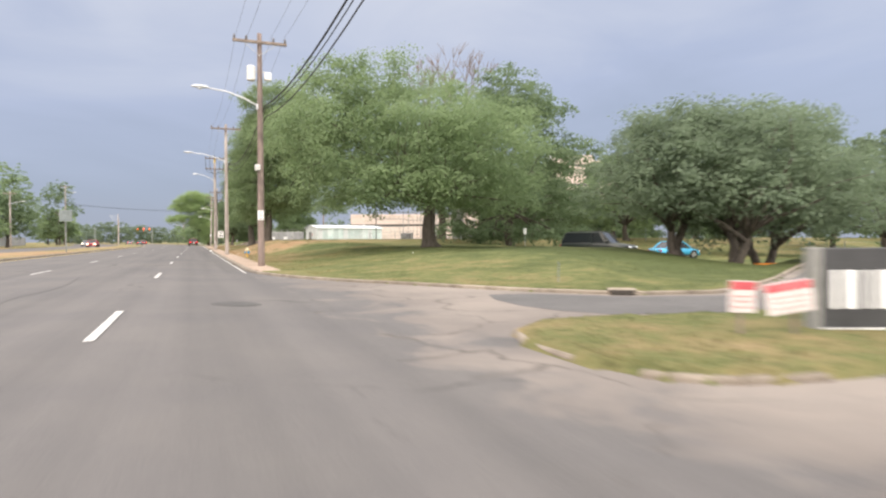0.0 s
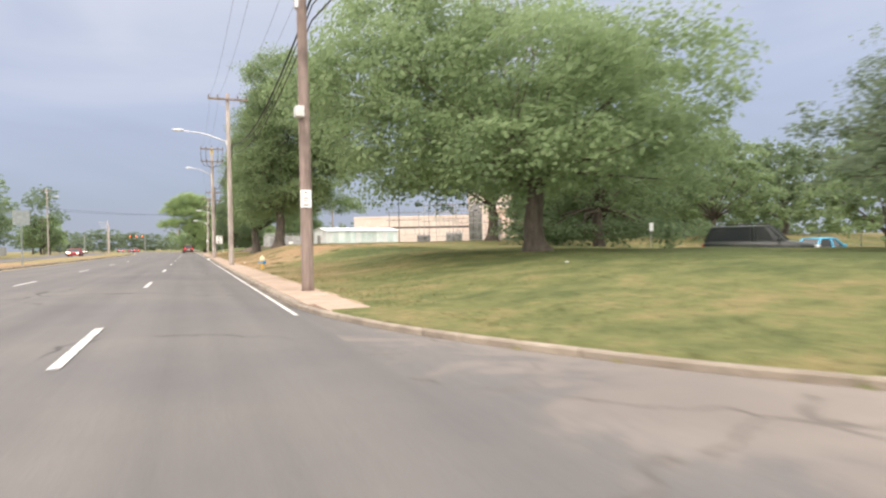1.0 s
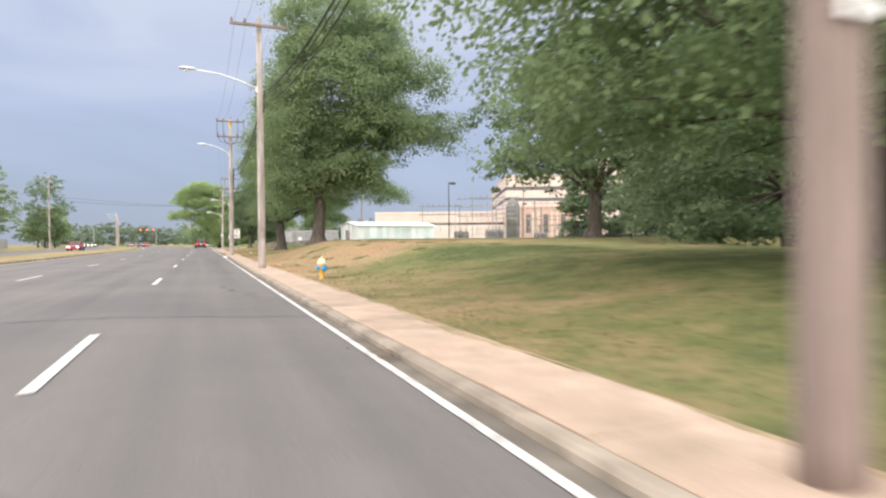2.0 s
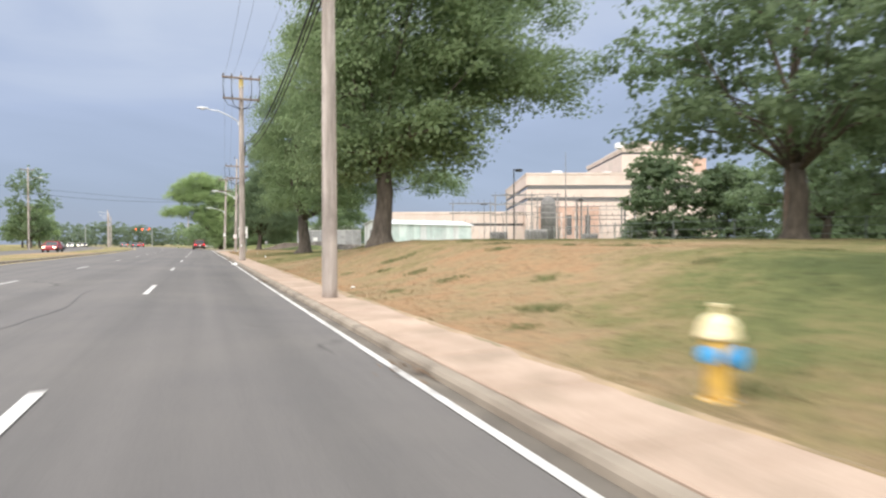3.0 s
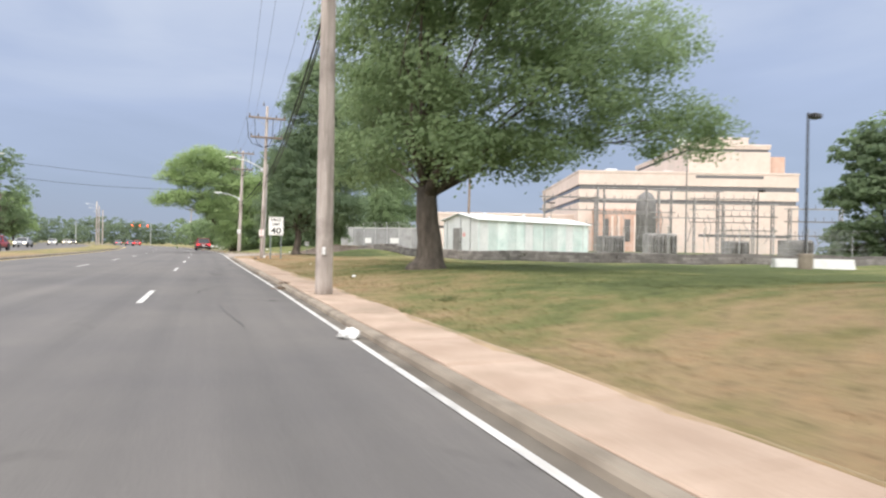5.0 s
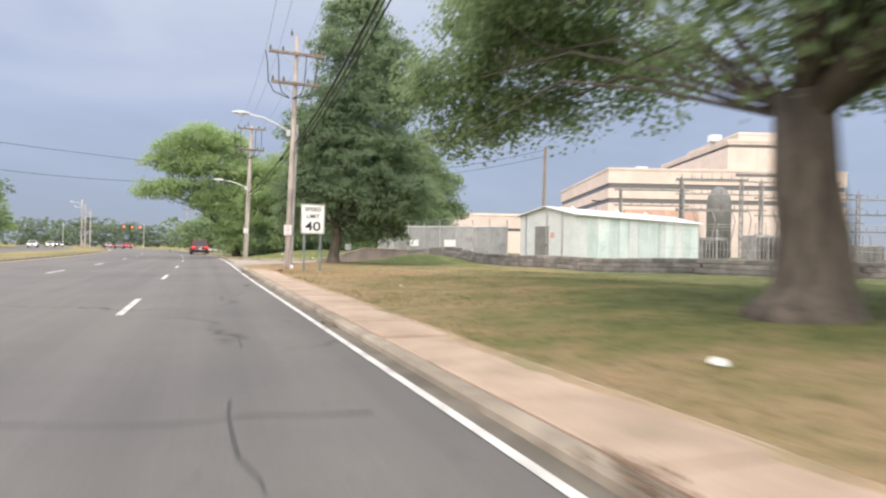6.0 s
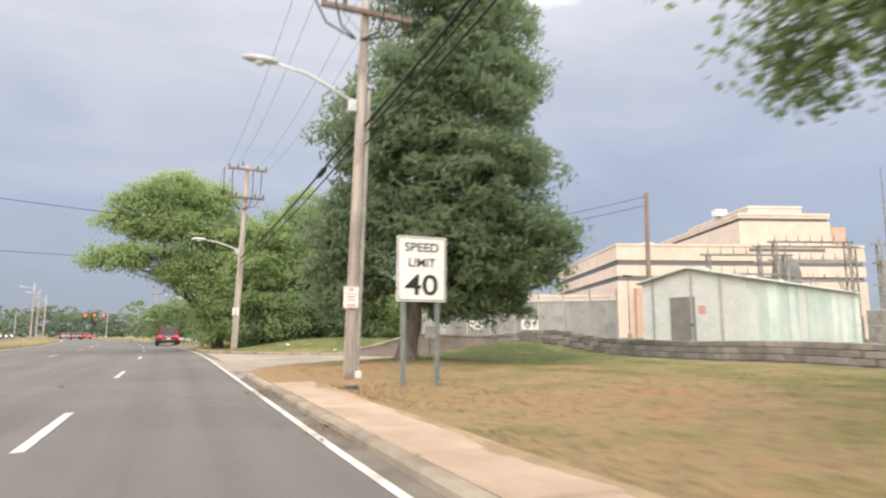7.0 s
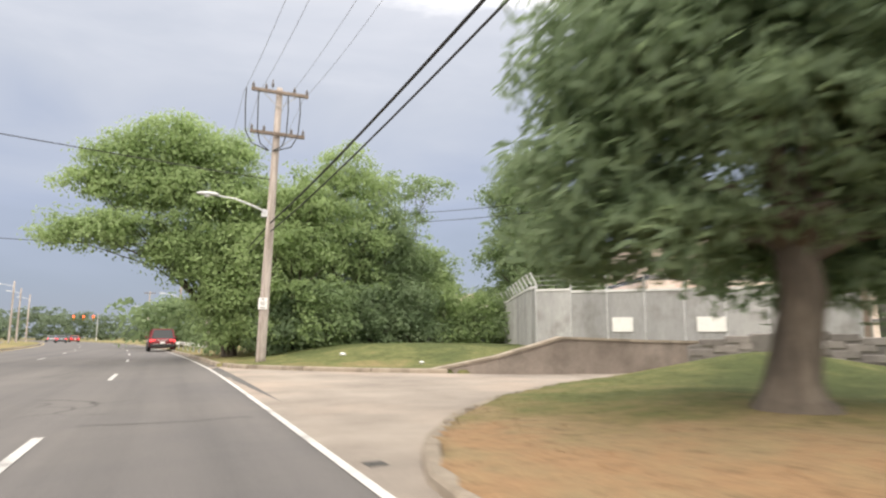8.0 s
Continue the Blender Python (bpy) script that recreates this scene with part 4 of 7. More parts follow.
# dense tall tree by the speed sign: broad skirt, narrower top
tree((6.25, 115.0), 0.26, 2.0, [(0.6, 0.2, 3.2, 2.8, 2.4, 1.3), (2.5, -0.3, 3.3, 2.1, 1.9, 1.1), (3.5, -0.3, 3.4, 1.4, 1.4, 0.8), (-1.0, 0.2, 3.2, 1.7, 1.8, 1.5), (0.9, 0.2, 5.0, 2.8, 2.6, 2.0), (2.6, 0.2, 5.4, 2.0, 2.0, 1.4), (-0.6, 0.2, 6.2, 1.8, 1.8, 1.6), (1.2, 0, 7.6, 2.4, 2.3, 2.0), (2.7, 0.3, 8.2, 1.6, 1.6, 1.6), (0.9, 0, 10.0, 2.0, 2.0, 1.8), (2.6, 0.2, 10.4, 1.4, 1.4, 1.2), (1.0, 0.2, 12.0, 1.5, 1.5, 1.2), (1.1, 0.2, 13.2, 0.9, 0.9, 0.8), (1.9, -0.6, 2.2, 1.5, 1.3, 0.5), (3.3, -0.4, 2.2, 1.4, 1.2, 0.5), (-1.6, 0.7, 1.5, 0.7, 0.9, 0.5), (-1.9, 0.9, 2.2, 0.8, 0.9, 0.6), (1.7, 0.3, 1.45, 0.8, 0.8, 0.3, 1.5), (2.6, -0.1, 1.5, 0.9, 0.8, 0.3, 1.5), (-1.6, 0.2, 1.7, 0.5, 0.6, 0.35, 1.5), (1.6, 1.6, 1.6, 0.9, 0.6, 0.4, 1.5)], 3300, LEAF_NEEDLE, "dense dark evergreen with skirt of drooping boughs", 17, per=42, size=0.22, sigma=0.34, droop=0.45, twigs=40, slim=0.45)
# the tree that leans over the carriageway, and the thicket behind it
tree((2.9, 142.5), 0.26, 2.6, [(-3.2, 0.2, 9.8, 2.0, 2.0, 1.4), (-1.2, 0.2, 9.3, 2.2, 2.2, 1.5), (-5.1, 0.2, 8.9, 1.7, 1.7, 1.1), (-6.5, 0.0, 7.8, 1.0, 1.1, 0.7), (-4.3, 0.3, 7.5, 2.0, 2.0, 1.2), (-2.0, 0.2, 7.4, 2.4, 2.4, 2.0), (-4.2, -0.6, 5.6, 2.2, 2.0, 0.9), (-6.2, -0.8, 5.3, 1.6, 1.4, 0.5), (-7.2, -0.8, 5.15, 0.9, 0.9, 0.28), (0.5, 0.0, 6.2, 2.6, 2.6, 2.4), (-1.8, -0.4, 4.6, 2.0, 1.7, 1.0), (-0.3, -0.6, 3.6, 1.5, 1.4, 0.9), (1.2, -1.0, 4.4, 2.4, 2.4, 1.8), (0.6, -1.6, 2.8, 1.7, 1.5, 1.4), (1.2, -0.6, 1.5, 1.5, 1.3, 1.1), (0.0, 0.6, 2.4, 1.1, 1.1, 1.0), (-2.6, -0.8, 4.5, 1.2, 1.0, 0.8, 1.8), (-1.6, -1.0, 3.7, 1.0, 0.9, 0.8, 1.8), (-0.6, -1.0, 2.2, 0.9, 0.8, 1.1, 1.8), (0.1, -1.2, 1.0, 1.0, 0.8, 0.9, 1.8)], 2250, LEAF_BRIGHT, "light green tree leaning far over the road", 19, per=48, size=0.17, lean=(-0.4, 0), forks=2, twigs=50)
for i, (x, y, w, h, m) in enumerate([(5.6, 140.0, 2.6, 8.6, LEAF_BRIGHT), (8.2, 141.5, 3.0, 10.3, LEAF_BRIGHT), (10.9, 142.5, 2.7, 7.6, LEAF_MAPLE), (13.4, 144.0, 2.5, 5.8, LEAF_BRIGHT), (8.6, 146.0, 3.2, 9.0, LEAF_MAPLE), (5.0, 147.0, 3.2, 9.0, LEAF_MAPLE), (15.0, 147.5, 2.6, 5.0, LEAF_BRIGHT)]):
    tree((x, y), 0.16, 1.3, dome(w, h, -0.2, 12, 30 + i, 0.85, skirt=5), 470, m, "leafy thicket tree on the verge beyond the driveway", 30 + i, per=46, size=0.18, twigs=16)
for i, (x, y, w, h, m) in enumerate([(4.9, 139.2, 1.3, 2.4, LEAF_DARK), (6.8, 138.6, 1.5, 2.9, LEAF_MAPLE), (9.0, 139.0, 1.6, 2.6, LEAF_DARK), (11.2, 139.8, 1.6, 3.0, LEAF_DARK), (13.4, 140.8, 1.6, 3.2, LEAF_BRIGHT), (15.6, 141.6, 1.6, 2.6, LEAF_BRIGHT), (17.4, 140.6, 1.5, 2.4, LEAF_MAPLE)]):
    tree((x, y), 0.06, 0.5, dome(w, h, -0.3, 9, 130 + i, 0.9, skirt=6), 130, m, "dense leafy shrub at the edge of the thicket", 130 + i, per=40, size=0.18, twigs=8, name="shrub")
tree((14.6, 150), 0.14, 6.0, [(0, 0, 10.2, 1.9, 1.8, 1.4), (2.0, 0.3, 10.6, 1.6, 1.5, 1.1), (-1.7, 0.3, 9.6, 1.3, 1.2, 1.0), (0.8, 0, 8.2, 1.1, 1.0, 0.7), (-2.6, 0, 10.6, 0.9, 0.9, 0.8)], 120, LEAF_MAPLE, "thin open tree with sparse crown", 41, size=0.22, sigma=0.4, twigs=45)
for i, (x, y, w, h) in enumerate([(20.2, 143.5, 3.3, 12.2), (18.6, 137.5, 2.2, 6.6), (23.5, 147, 3.4, 10.0)]):
    tree((x, y), 0.2, 2.0, dome(w, h, -0.4, 14, 50 + i, 0.85), 760, LEAF_MAPLE, "upright green tree beside the grey fence", 50 + i, per=28, size=0.22, twigs=20)
# grey-green trees round the car park, and the wood behind it
for i, (x, y, w, h, m) in enumerate([(21.9, 24.0, 5.0, 6.8, LEAF_GREY), (22.9, 21.2, 5.0, 7.4, LEAF_GREY), (27.0, 23.5, 5.0, 8.0, LEAF_GREY)]):
    tree((x, y), 0.30, 1.7, dome(w, h, 1.2, 15, 60 + i, 0.7), 760, m, "grey-green low forked tree by the car park", 60 + i, per=46, size=0.16, forks=2, twigs=40)
for i, (x, y, w, h, m) in enumerate([(36, 62, 6.0, 9, LEAF_DARK), (44, 56, 6.0, 10, LEAF_MAPLE), (50, 66, 6.5, 11, LEAF_DARK), (40, 72, 6.0, 9.5, LEAF_DARK), (58, 60, 6.5, 10, LEAF_DARK), (49, 44, 6.0, 10, LEAF_MAPLE), (56, 36, 6.5, 11, LEAF_GREY), (50, 26, 6.0, 10, LEAF_GREY), (66, 48, 7, 12, LEAF_DARK), (62, 22, 6.5, 10, LEAF_GREY)]):
    tree((x, y), 0.3, 2.0, dome(w, h, 0.2, 15, 70 + i, 0.8), 360, m, "dark leafy tree in the wood behind the lawn", 70 + i, size=0.36, sigma=0.5, twigs=12)
for i, (x, y, w, h, m) in enumerate([(54.0, 105, 4.8, 12.5, LEAF_DARK), (61, 101, 5.4, 10.4, LEAF_DARK), (63, 89, 5.0, 7.6, LEAF_DARK), (70, 88, 5.0, 7.0, LEAF_MAPLE)]):
    tree((x, y), 0.3, 2.0, dome(w, h, -0.2, 15, 90 + i, 0.85, skirt=8), 760, m, "dense dark tree beside the substation", 90 + i, size=0.44, sigma=0.5, twigs=12)
# the far side of the road
for i, (x, y, w, h, m) in enumerate([(-33, 118, 5.0, 11.0, LEAF_MAPLE), (-31, 132, 5.0, 10.5, LEAF_DARK), (-37.5, 160, 6.5, 18.5, LEAF_MAPLE), (-36.5, 210, 6.5, 19.0, LEAF_DARK), (-37.5, 223, 4.6, 12.0, LEAF_BRIGHT), (-38, 214, 5.0, 9.5, LEAF_MAPLE), (-45, 240, 6.0, 9.0, LEAF_DARK), (-36, 100, 4.5, 7.0, LEAF_DARK), (-44, 130, 6.0, 9.0, LEAF_DARK)]):
    tree((x, y), 0.25, 2.2, dome(w, h, 0.8, 14, 110 + i, 0.8), 380, m, "roadside tree beyond the opposite carriageway", 110 + i, size=0.36, sigma=0.5, twigs=12)


def far_wood(name, spots, h, w, material, seed, clumps=420, label="distant wood along the horizon"):
    lobes = []
    rng = random.Random(seed)
    for x, y in spots:
        hh = h * rng.uniform(0.7, 1.25)
        lobes += [(x, y, hh * 0.10, w, w * 0.6, hh * 0.22), (x + w * 0.5, y, hh * 0.16, w, w * 0.6, hh * 0.24), (x, y, hh * 0.45, w, w, hh * 0.5), (x + rng.uniform(-w, w), y, hh * 0.6, w * 0.7, w * 0.7, hh * 0.4)]
    me, _ = leaves(name, lobes, clumps, 24, 0.7, material, seed, sigma=0.95, shell=0.55)
    tagged(new(name, me), label, "wood", kind="stuff")


far_wood("far_wood", [(-62 + 5.5 * k, 345 + 10 * math.sin(k * 1.7)) for k in range(17)], 9.0, 7, LEAF_GREY, 5, 1500)
far_wood("far_wood", [(-92 - 7 * k, 330 - 12 * k) for k in range(10)], 8.5, 7, LEAF_GREY, 6, 900)
far_wood("far_wood", [(2 + 4.4 * k, 182 + 12 * k) for k in range(11)], 5.8, 5.0, LEAF_MAPLE, 7, 1000)
far_wood("far_wood", [(44 + 9 * k, 300 + 2 * k) for k in range(8)], 10, 7, LEAF_GREY, 9, 600)
far_wood("far_wood", [(78 + 3 * k, 84 - 8 * k) for k in range(14)], 11, 7, LEAF_DARK, 10, 1100)
far_wood("far_wood", [(-48 - 2.0 * k, 150 + 9 * k) for k in range(16)], 8.0, 5.5, LEAF_DARK, 12, 1100)


# ---- poles, lamps and wires ----
def insulator(at, h=0.22):
    x, y, z = at
    return Geo().lathe([(0.02, 0), (0.05, 0.02), (0.055, 0.06), (0.03, 0.08), (0.055, 0.11), (0.05, 0.15), (0.025, 0.17), (0.02, h)], 8, (x, y, z))


def pole(at, h, r, wood, label, arms=(), lamp=None, loops=False, lean=0.0, trafo=0.0, notice=None, boxes=(), conduit=False, yellow=False):
    """A wooden pole with crossarms (height, half-length), insulators, a street-lamp arm (height, reach, rise), notices and boxes."""
    z0 = land_at(at[0], at[1]) if not 2.0 < at[0] - bend(at[1]) < foot_out(at[1]) else road_z(2.0, at[1]) + (0.095 if 25 < at[1] < 110 else 0.0)
    root = thing("utility_pole", label, "utility pole", (at[0], at[1], z0), group="roadside poles")
    part("shaft", Geo().tube([(lean * t, 0, h * t - 0.15 * (t == 0)) for t in (0, 0.02, 0.25, 0.5, 0.75, 1)], [r * 1.06, r * 1.04, r, r * 0.9, r * 0.8, r * 0.68], 14), wood, root, smooth=True)
    for z, half in arms:
        x = lean * z / h
        part("crossarm", Geo().box(x - half, x + half, -r - 0.13, -r - 0.02, z - 0.06, z + 0.06, 0.012), POLE_WOOD, root)
        part("brace", Geo().tube([(x - half * 0.6, -r - 0.08, z - 0.05), (x, -r * 0.8, z - 0.55), (x + half * 0.6, -r - 0.08, z - 0.05)], 0.016, 5), GALV, root)
        for k in (-0.94, -0.5, 0.5, 0.94):
            part("insulator", insulator((x + half * k, -r - 0.075, z + 0.05)), CERAMIC, root)
    if loops:
        (z1, h1), (z2, h2) = arms[0], arms[1]
        for s in (-1, -0.55, 0.55, 1):
            part("jumper_wire", Geo().tube([(s * h1 * 0.93, -r - 0.08, z1), (s * h2 * 1.0, -r - 0.2, (z1 + z2) / 2 + 0.1), (s * h2 * 0.95, -r - 0.12, z2), (s * h2 * 0.72, -r - 0.1, z2 - 0.42), (s * 0.1, -r - 0.02, z2 - 0.62)], 0.022, 5), CABLE, root)
        part("cap_insulator", insulator((0, 0, h), 0.3), CERAMIC, root)
    if lamp:
        z, reach, rise = lamp
        pts = [(lean * z / h, 0, z), (-reach * 0.3, 0, z + rise * 0.5), (-reach * 0.62, 0, z + rise * 0.86), (-reach, 0, z + rise)]
        part("lamp_arm", Geo().tube(pts, [0.04, 0.036, 0.032, 0.028], 8), LAMP_GREY, root, smooth=True)
        head = Geo().loft([[(-reach + 0.12 - u, w * c, z + rise + 0.02 + hh * s) for c, s in ((1, 0), (0.8, 0.55), (0, 1), (-0.8, 0.55), (-1, 0), (-0.7, -0.45), (0, -0.6), (0.7, -0.45))] for u, w, hh in ((0, 0.05, 0.05), (0.12, 0.11, 0.08), (0.36, 0.15, 0.09), (0.58, 0.12, 0.07), (0.70, 0.04, 0.03))])
        lh = part("lamp_head", head, LAMP_GREY, root, smooth=True)
        part("lens", Geo().lathe([(0.10, 0.0), (0.09, -0.04), (0.05, -0.06), (0.01, -0.065)], 12, (-reach - 0.24, 0, z + rise - 0.03)), GLASS_MILK, lh)
        part("bracket", Geo().box(-r - 0.03, r * 0.2, -0.08, 0.08, z - 0.14, z + 0.14, 0.02), GALV, root)
    if trafo:
        part("transformer", Geo().lathe([(0.17, 0), (0.19, 0.03), (0.19, 0.55), (0.20, 0.58), (0.15, 0.64), (0.05, 0.66)], 14, (-r - 0.22, 0, trafo - 0.3)), WHITE_BOX, root, "white pole-mounted transformer can")
        part("cutout_box", Geo().box(r + 0.05, r + 0.35, -0.12, 0.12, trafo - 0.25, trafo + 0.1, 0.03), WHITE_BOX, root)
        part("hanger", Geo().box(-r - 0.1, r + 0.1, -0.03, 0.03, trafo + 0.08, trafo + 0.14, 0.01), GALV, root)
    for z, w, hh, side in boxes:
        part("junction_box", Geo().box(side * r - w / 2, side * r + w / 2, -r - 0.16, -r * 0.3, z - hh / 2, z + hh / 2, 0.02), WHITE_BOX, root)
    if notice:
        z, w, hh, red = notice
        board = part("notice", Geo().box(-w / 2 - 0.03, w / 2 - 0.03, -r - 0.035, -r - 0.02, z - hh / 2, z + hh / 2, 0.004), SIGN_WHITE, root, "small white notice plate")
        ink = SIGN_PINK if red else NOTICE_INK
        for k, (zz, ww, tt) in enumerate(((0.36, 0.30, 0.06), (0.16, 0.82, 0.015), (0.03, 0.5, 0.04), (-0.12, 0.45, 0.035), (-0.36, 0.55, 0.05))):
            part("printed_bar", Geo().box(-ww * w / 2 - 0.03, ww * w / 2 - 0.03, -r - 0.038, -r - 0.034, z + (zz - tt) * hh, z + (zz + tt) * hh), ink, board)
        if red:
            for s in (-1, 1):
                part("printed_border", Geo().box(-w * 0.48 - 0.03, w * 0.48 - 0.03, -r - 0.038, -r - 0.034, z + s * hh * 0.46 - 0.006, z + s * hh * 0.46 + 0.006), ink, board)
    if conduit:
        part("conduit", Geo().tube([(r + 0.03, -0.02, 0.02), (r + 0.03 + lean * 0.62, -0.02, h * 0.62)], 0.05, 10), CONDUIT, root)
        part("foot_guard", Geo().box(r - 0.02, r + 0.12, -0.08, 0.05, 0.0, 0.16, 0.02), WHITE_BOX, root)
    if yellow:
        part("top_band", Geo().tube([(lean, 0, h - 0.75), (lean, 0, h - 0.1)], [r * 0.79, r * 0.76], 14), YELLOW, root, "yellow painted band")
    return root


NOTICE_INK = plain("faded_ink", (0.30, 0.28, 0.27), 0.7)
GLASS_MILK = plain("milky_lens", (0.75, 0.77, 0.78), 0.2)
POLES = [(2.85, 1.5), (2.77, 28.7), (2.52, 54.7), (2.47, 83.0), (3.42, 110.9), (3.08, 132.5), (3.3, 168.0), (1.5, 205.0), (-3.5, 245.0)]
TOPS = [10.2, 10.2, 10.7, 11.6, 9.6, 9.75, 9.8, 9.8, 9.8]
HANG = [7.1, 7.1, 7.6, 7.4, 5.45, 5.05, 6.0, 6.3, 6.3]
pole(POLES[0], 10.2, 0.17, POLE_BROWN, "brown wooden utility pole behind the start", arms=((9.8, 1.15),))
pole(POLES[1], 10.3, 0.145, POLE_BROWN, "brown wooden utility pole with transformer, lamp and notice", arms=((9.85, 1.15),), lamp=(7.05, 2.25, 0.68), trafo=8.5, notice=(2.25, 0.26, 0.43, False), boxes=((4.35, 0.22, 0.26, -1),))
pole(POLES[2], 10.8, 0.155, POLE_GREY, "pale tall wooden pole with lamp arm and crossarm", arms=((10.4, 1.2),), lamp=(7.7, 2.7, 0.65))
pole(POLES[3], 11.6, 0.185, POLE_GREY, "pale wooden pole with double crossarms and looping wires", arms=((11.4, 1.15), (10.1, 1.1)), lamp=(8.6, 2.05, 0.8), loops=True, yellow=True, boxes=((0.95, 0.05, 0.18, -0.3),))
pole(POLES[4], 9.8, 0.12, POLE_GREY, "weathered pole with conduit, lamp arm and red notice", arms=((9.0, 1.15), (7.75, 1.0)), lamp=(5.68, 1.75, 0.66), loops=True, notice=(1.62, 0.31, 0.44, True), conduit=True, lean=0.22)
pole(POLES[5], 9.75, 0.16, POLE_GREY, "weathered brown pole with double crossarms beside the driveway", arms=((9.5, 1.0), (7.95, 0.95)), lamp=(5.1, 1.75, 0.5), loops=True, notice=(1.95, 0.3, 0.4, False), lean=0.25)
for x, y, h in ((-23.6, 233.0, 10.2), (-24.8, 245.0, 9.8), (-26.3, 262.0, 9.6)):
    pole((x, y), h, 0.17, POLE_GREY, "pale pole with lamp arm on the far median", lamp=(h - 1.0, 1.8, 0.4))
for i in (6, 7, 8):
    pole(POLES[i], TOPS[i], 0.16, POLE_GREY, "distant wooden utility pole with lamp arm", arms=((9.4, 1.0),), lamp=(6.2, 2.2, 0.6))


def hung(p, q, sag, r, n=14):
    p, q = Vector(p), Vector(q)
    return Geo().tube([p.lerp(q, i / n) - Vector((0, 0, sag * 4 * (i / n) * (1 - i / n))) for i in range(n + 1)], r, 6)


for i in range(len(POLES) - 1):
    (x0, y0), (x1, y1) = POLES[i], POLES[i + 1]
    z0, z1 = HANG[i], HANG[i + 1]
    if i < 6:
        run = thing("cable_bundle", "thick black bundled telephone cables between poles", "cable", (0, 0, 0))
        sag, low = (1.0, 0.5) if i < 3 else (0.7, 0.4) if i == 3 else (0.22, 0.30)
        dx = 0.22 if i < 4 else 0.10
        part("cable", hung((x0 + dx, y0, z0), (x1 + dx, y1, z1), sag, 0.028), CABLE, run)
        if i < 4:
            part("cable", hung((x0 + dx + 0.05, y0, z0 - 0.10), (x1 + dx + 0.05, y1, z1 - 0.10), sag * 1.04, 0.016), CABLE, run)
        part("cable", hung((x0 + dx + 0.02, y0, z0 - low), (x1 + dx + 0.02, y1, z1 - low), sag, 0.019), CABLE, run)
        if i == 4:
            part("splice_case", Geo().tube([Vector((x0 + dx, y0, z0)).lerp(Vector((x1 + dx, y1, z1)), t) - Vector((0, 0, 4 * sag * t * (1 - t) + 0.03)) for t in (0.135, 0.145, 0.17, 0.18)], [0.025, 0.07, 0.07, 0.025], 8), CABLE, run)
    run = thing("power_line", "thin overhead power wires between crossarms", "power line", (0, 0, 0))
    for k in (-1.0, -0.5, 0.5, 1.05):
        part("wire", hung((x0 + k, y0 - 0.24, TOPS[i] - 0.1), (x1 + k, y1 - 0.24, TOPS[i + 1] - 0.1), 0.7, 0.006), WIRE, run)

# ---- paving slabs of the footway ----
footway = thing("pavement", "narrow footway of pinkish concrete slabs along the kerb", "pavement", kind="structure")
slab = Geo().box(-0.5, 0.5, -0.742, 0.742, -0.1, 0.0, 0.012).mesh("slab", CONCRETE)
rng = random.Random(4)
for k in range(58):
    y = 24.4 + 1.5 * k
    inner = kerb_x(y) + 0.175 + float(np.interp(y, [23.8, 25.5], [0.22, 0.0]))
    outer = float(foot_out(y)) + (0.0 if y > 30 else 0.05 * math.sin(k))
    ob = part("slab", slab, CONCRETE, footway)
    ob.matrix_world = pose((inner + outer) / 2, y, road_z(2.0, y) + 0.098 + rng.uniform(-0.005, 0.006), rng.uniform(-0.25, 0.25), rng.uniform(-0.3, 0.3), rng.uniform(-0.2, 0.2)) @ Matrix.Diagonal((outer - inner, 1, 1, 1))


# ---- fire hydrant ----
def hydrant(at):
    z = land_at(*at) - 0.04
    root = thing("fire_hydrant", "yellow fire hydrant with pale bonnet and blue caps", "fire hydrant", (at[0], at[1], z), 20)
    cream, ochre, blue = surface("cream_paint", (0.62, 0.52, 0.30), (0.72, 0.64, 0.42), 5, 0.5, 0.1), surface("ochre_paint", (0.58, 0.36, 0.07), (0.68, 0.45, 0.12), 5, 0.5, 0.1, dirt=(0.4, 0.25, 0.1), dirt_scale=6), surface("blue_paint", (0.03, 0.22, 0.50), (0.05, 0.30, 0.60), 5, 0.45, 0.1)
    part("base_flange", Geo().lathe([(0.17, -0.05), (0.17, 0.03), (0.15, 0.05), (0.11, 0.06)], 16), ochre, root)
    part("barrel", Geo().lathe([(0.105, 0.05), (0.10, 0.10), (0.10, 0.40), (0.125, 0.44), (0.125, 0.52), (0.11, 0.56)], 18), ochre, root, smooth=True)
    part("bonnet", Geo().lathe([(0.165, 0.56), (0.17, 0.59), (0.15, 0.62), (0.14, 0.68), (0.10, 0.74), (0.04, 0.77)], 18), cream, root, smooth=True)
    part("operating_nut", Geo().lathe([(0.03, 0.76), (0.03, 0.82), (0.055, 0.825), (0.055, 0.85)], 6), cream, root)
    for s in (-1, 1):
        part("hose_cap", Geo().lathe([(0.055, 0.09 * s), (0.06, 0.14 * s), (0.075, 0.15 * s), (0.075, 0.20 * s), (0.03, 0.22 * s)], 12, (0, 0, 0.44), "x"), blue, root, "blue hose cap")
    part("pumper_cap", Geo().lathe([(0.075, -0.09), (0.08, -0.15), (0.10, -0.16), (0.10, -0.20), (0.03, -0.225)], 14, (0, 0, 0.42), "y"), blue, root, "blue pumper cap")
    root.scale = (0.84, 0.84, 0.84)
    for k in range(6):
        a = k * math.pi / 3
        part("bolt", Geo().lathe([(0.014, 0.03), (0.014, 0.065)], 6, (0.14 * math.cos(a), 0.14 * math.sin(a), 0)), GALV, root)


hydrant((3.42, 45.25))


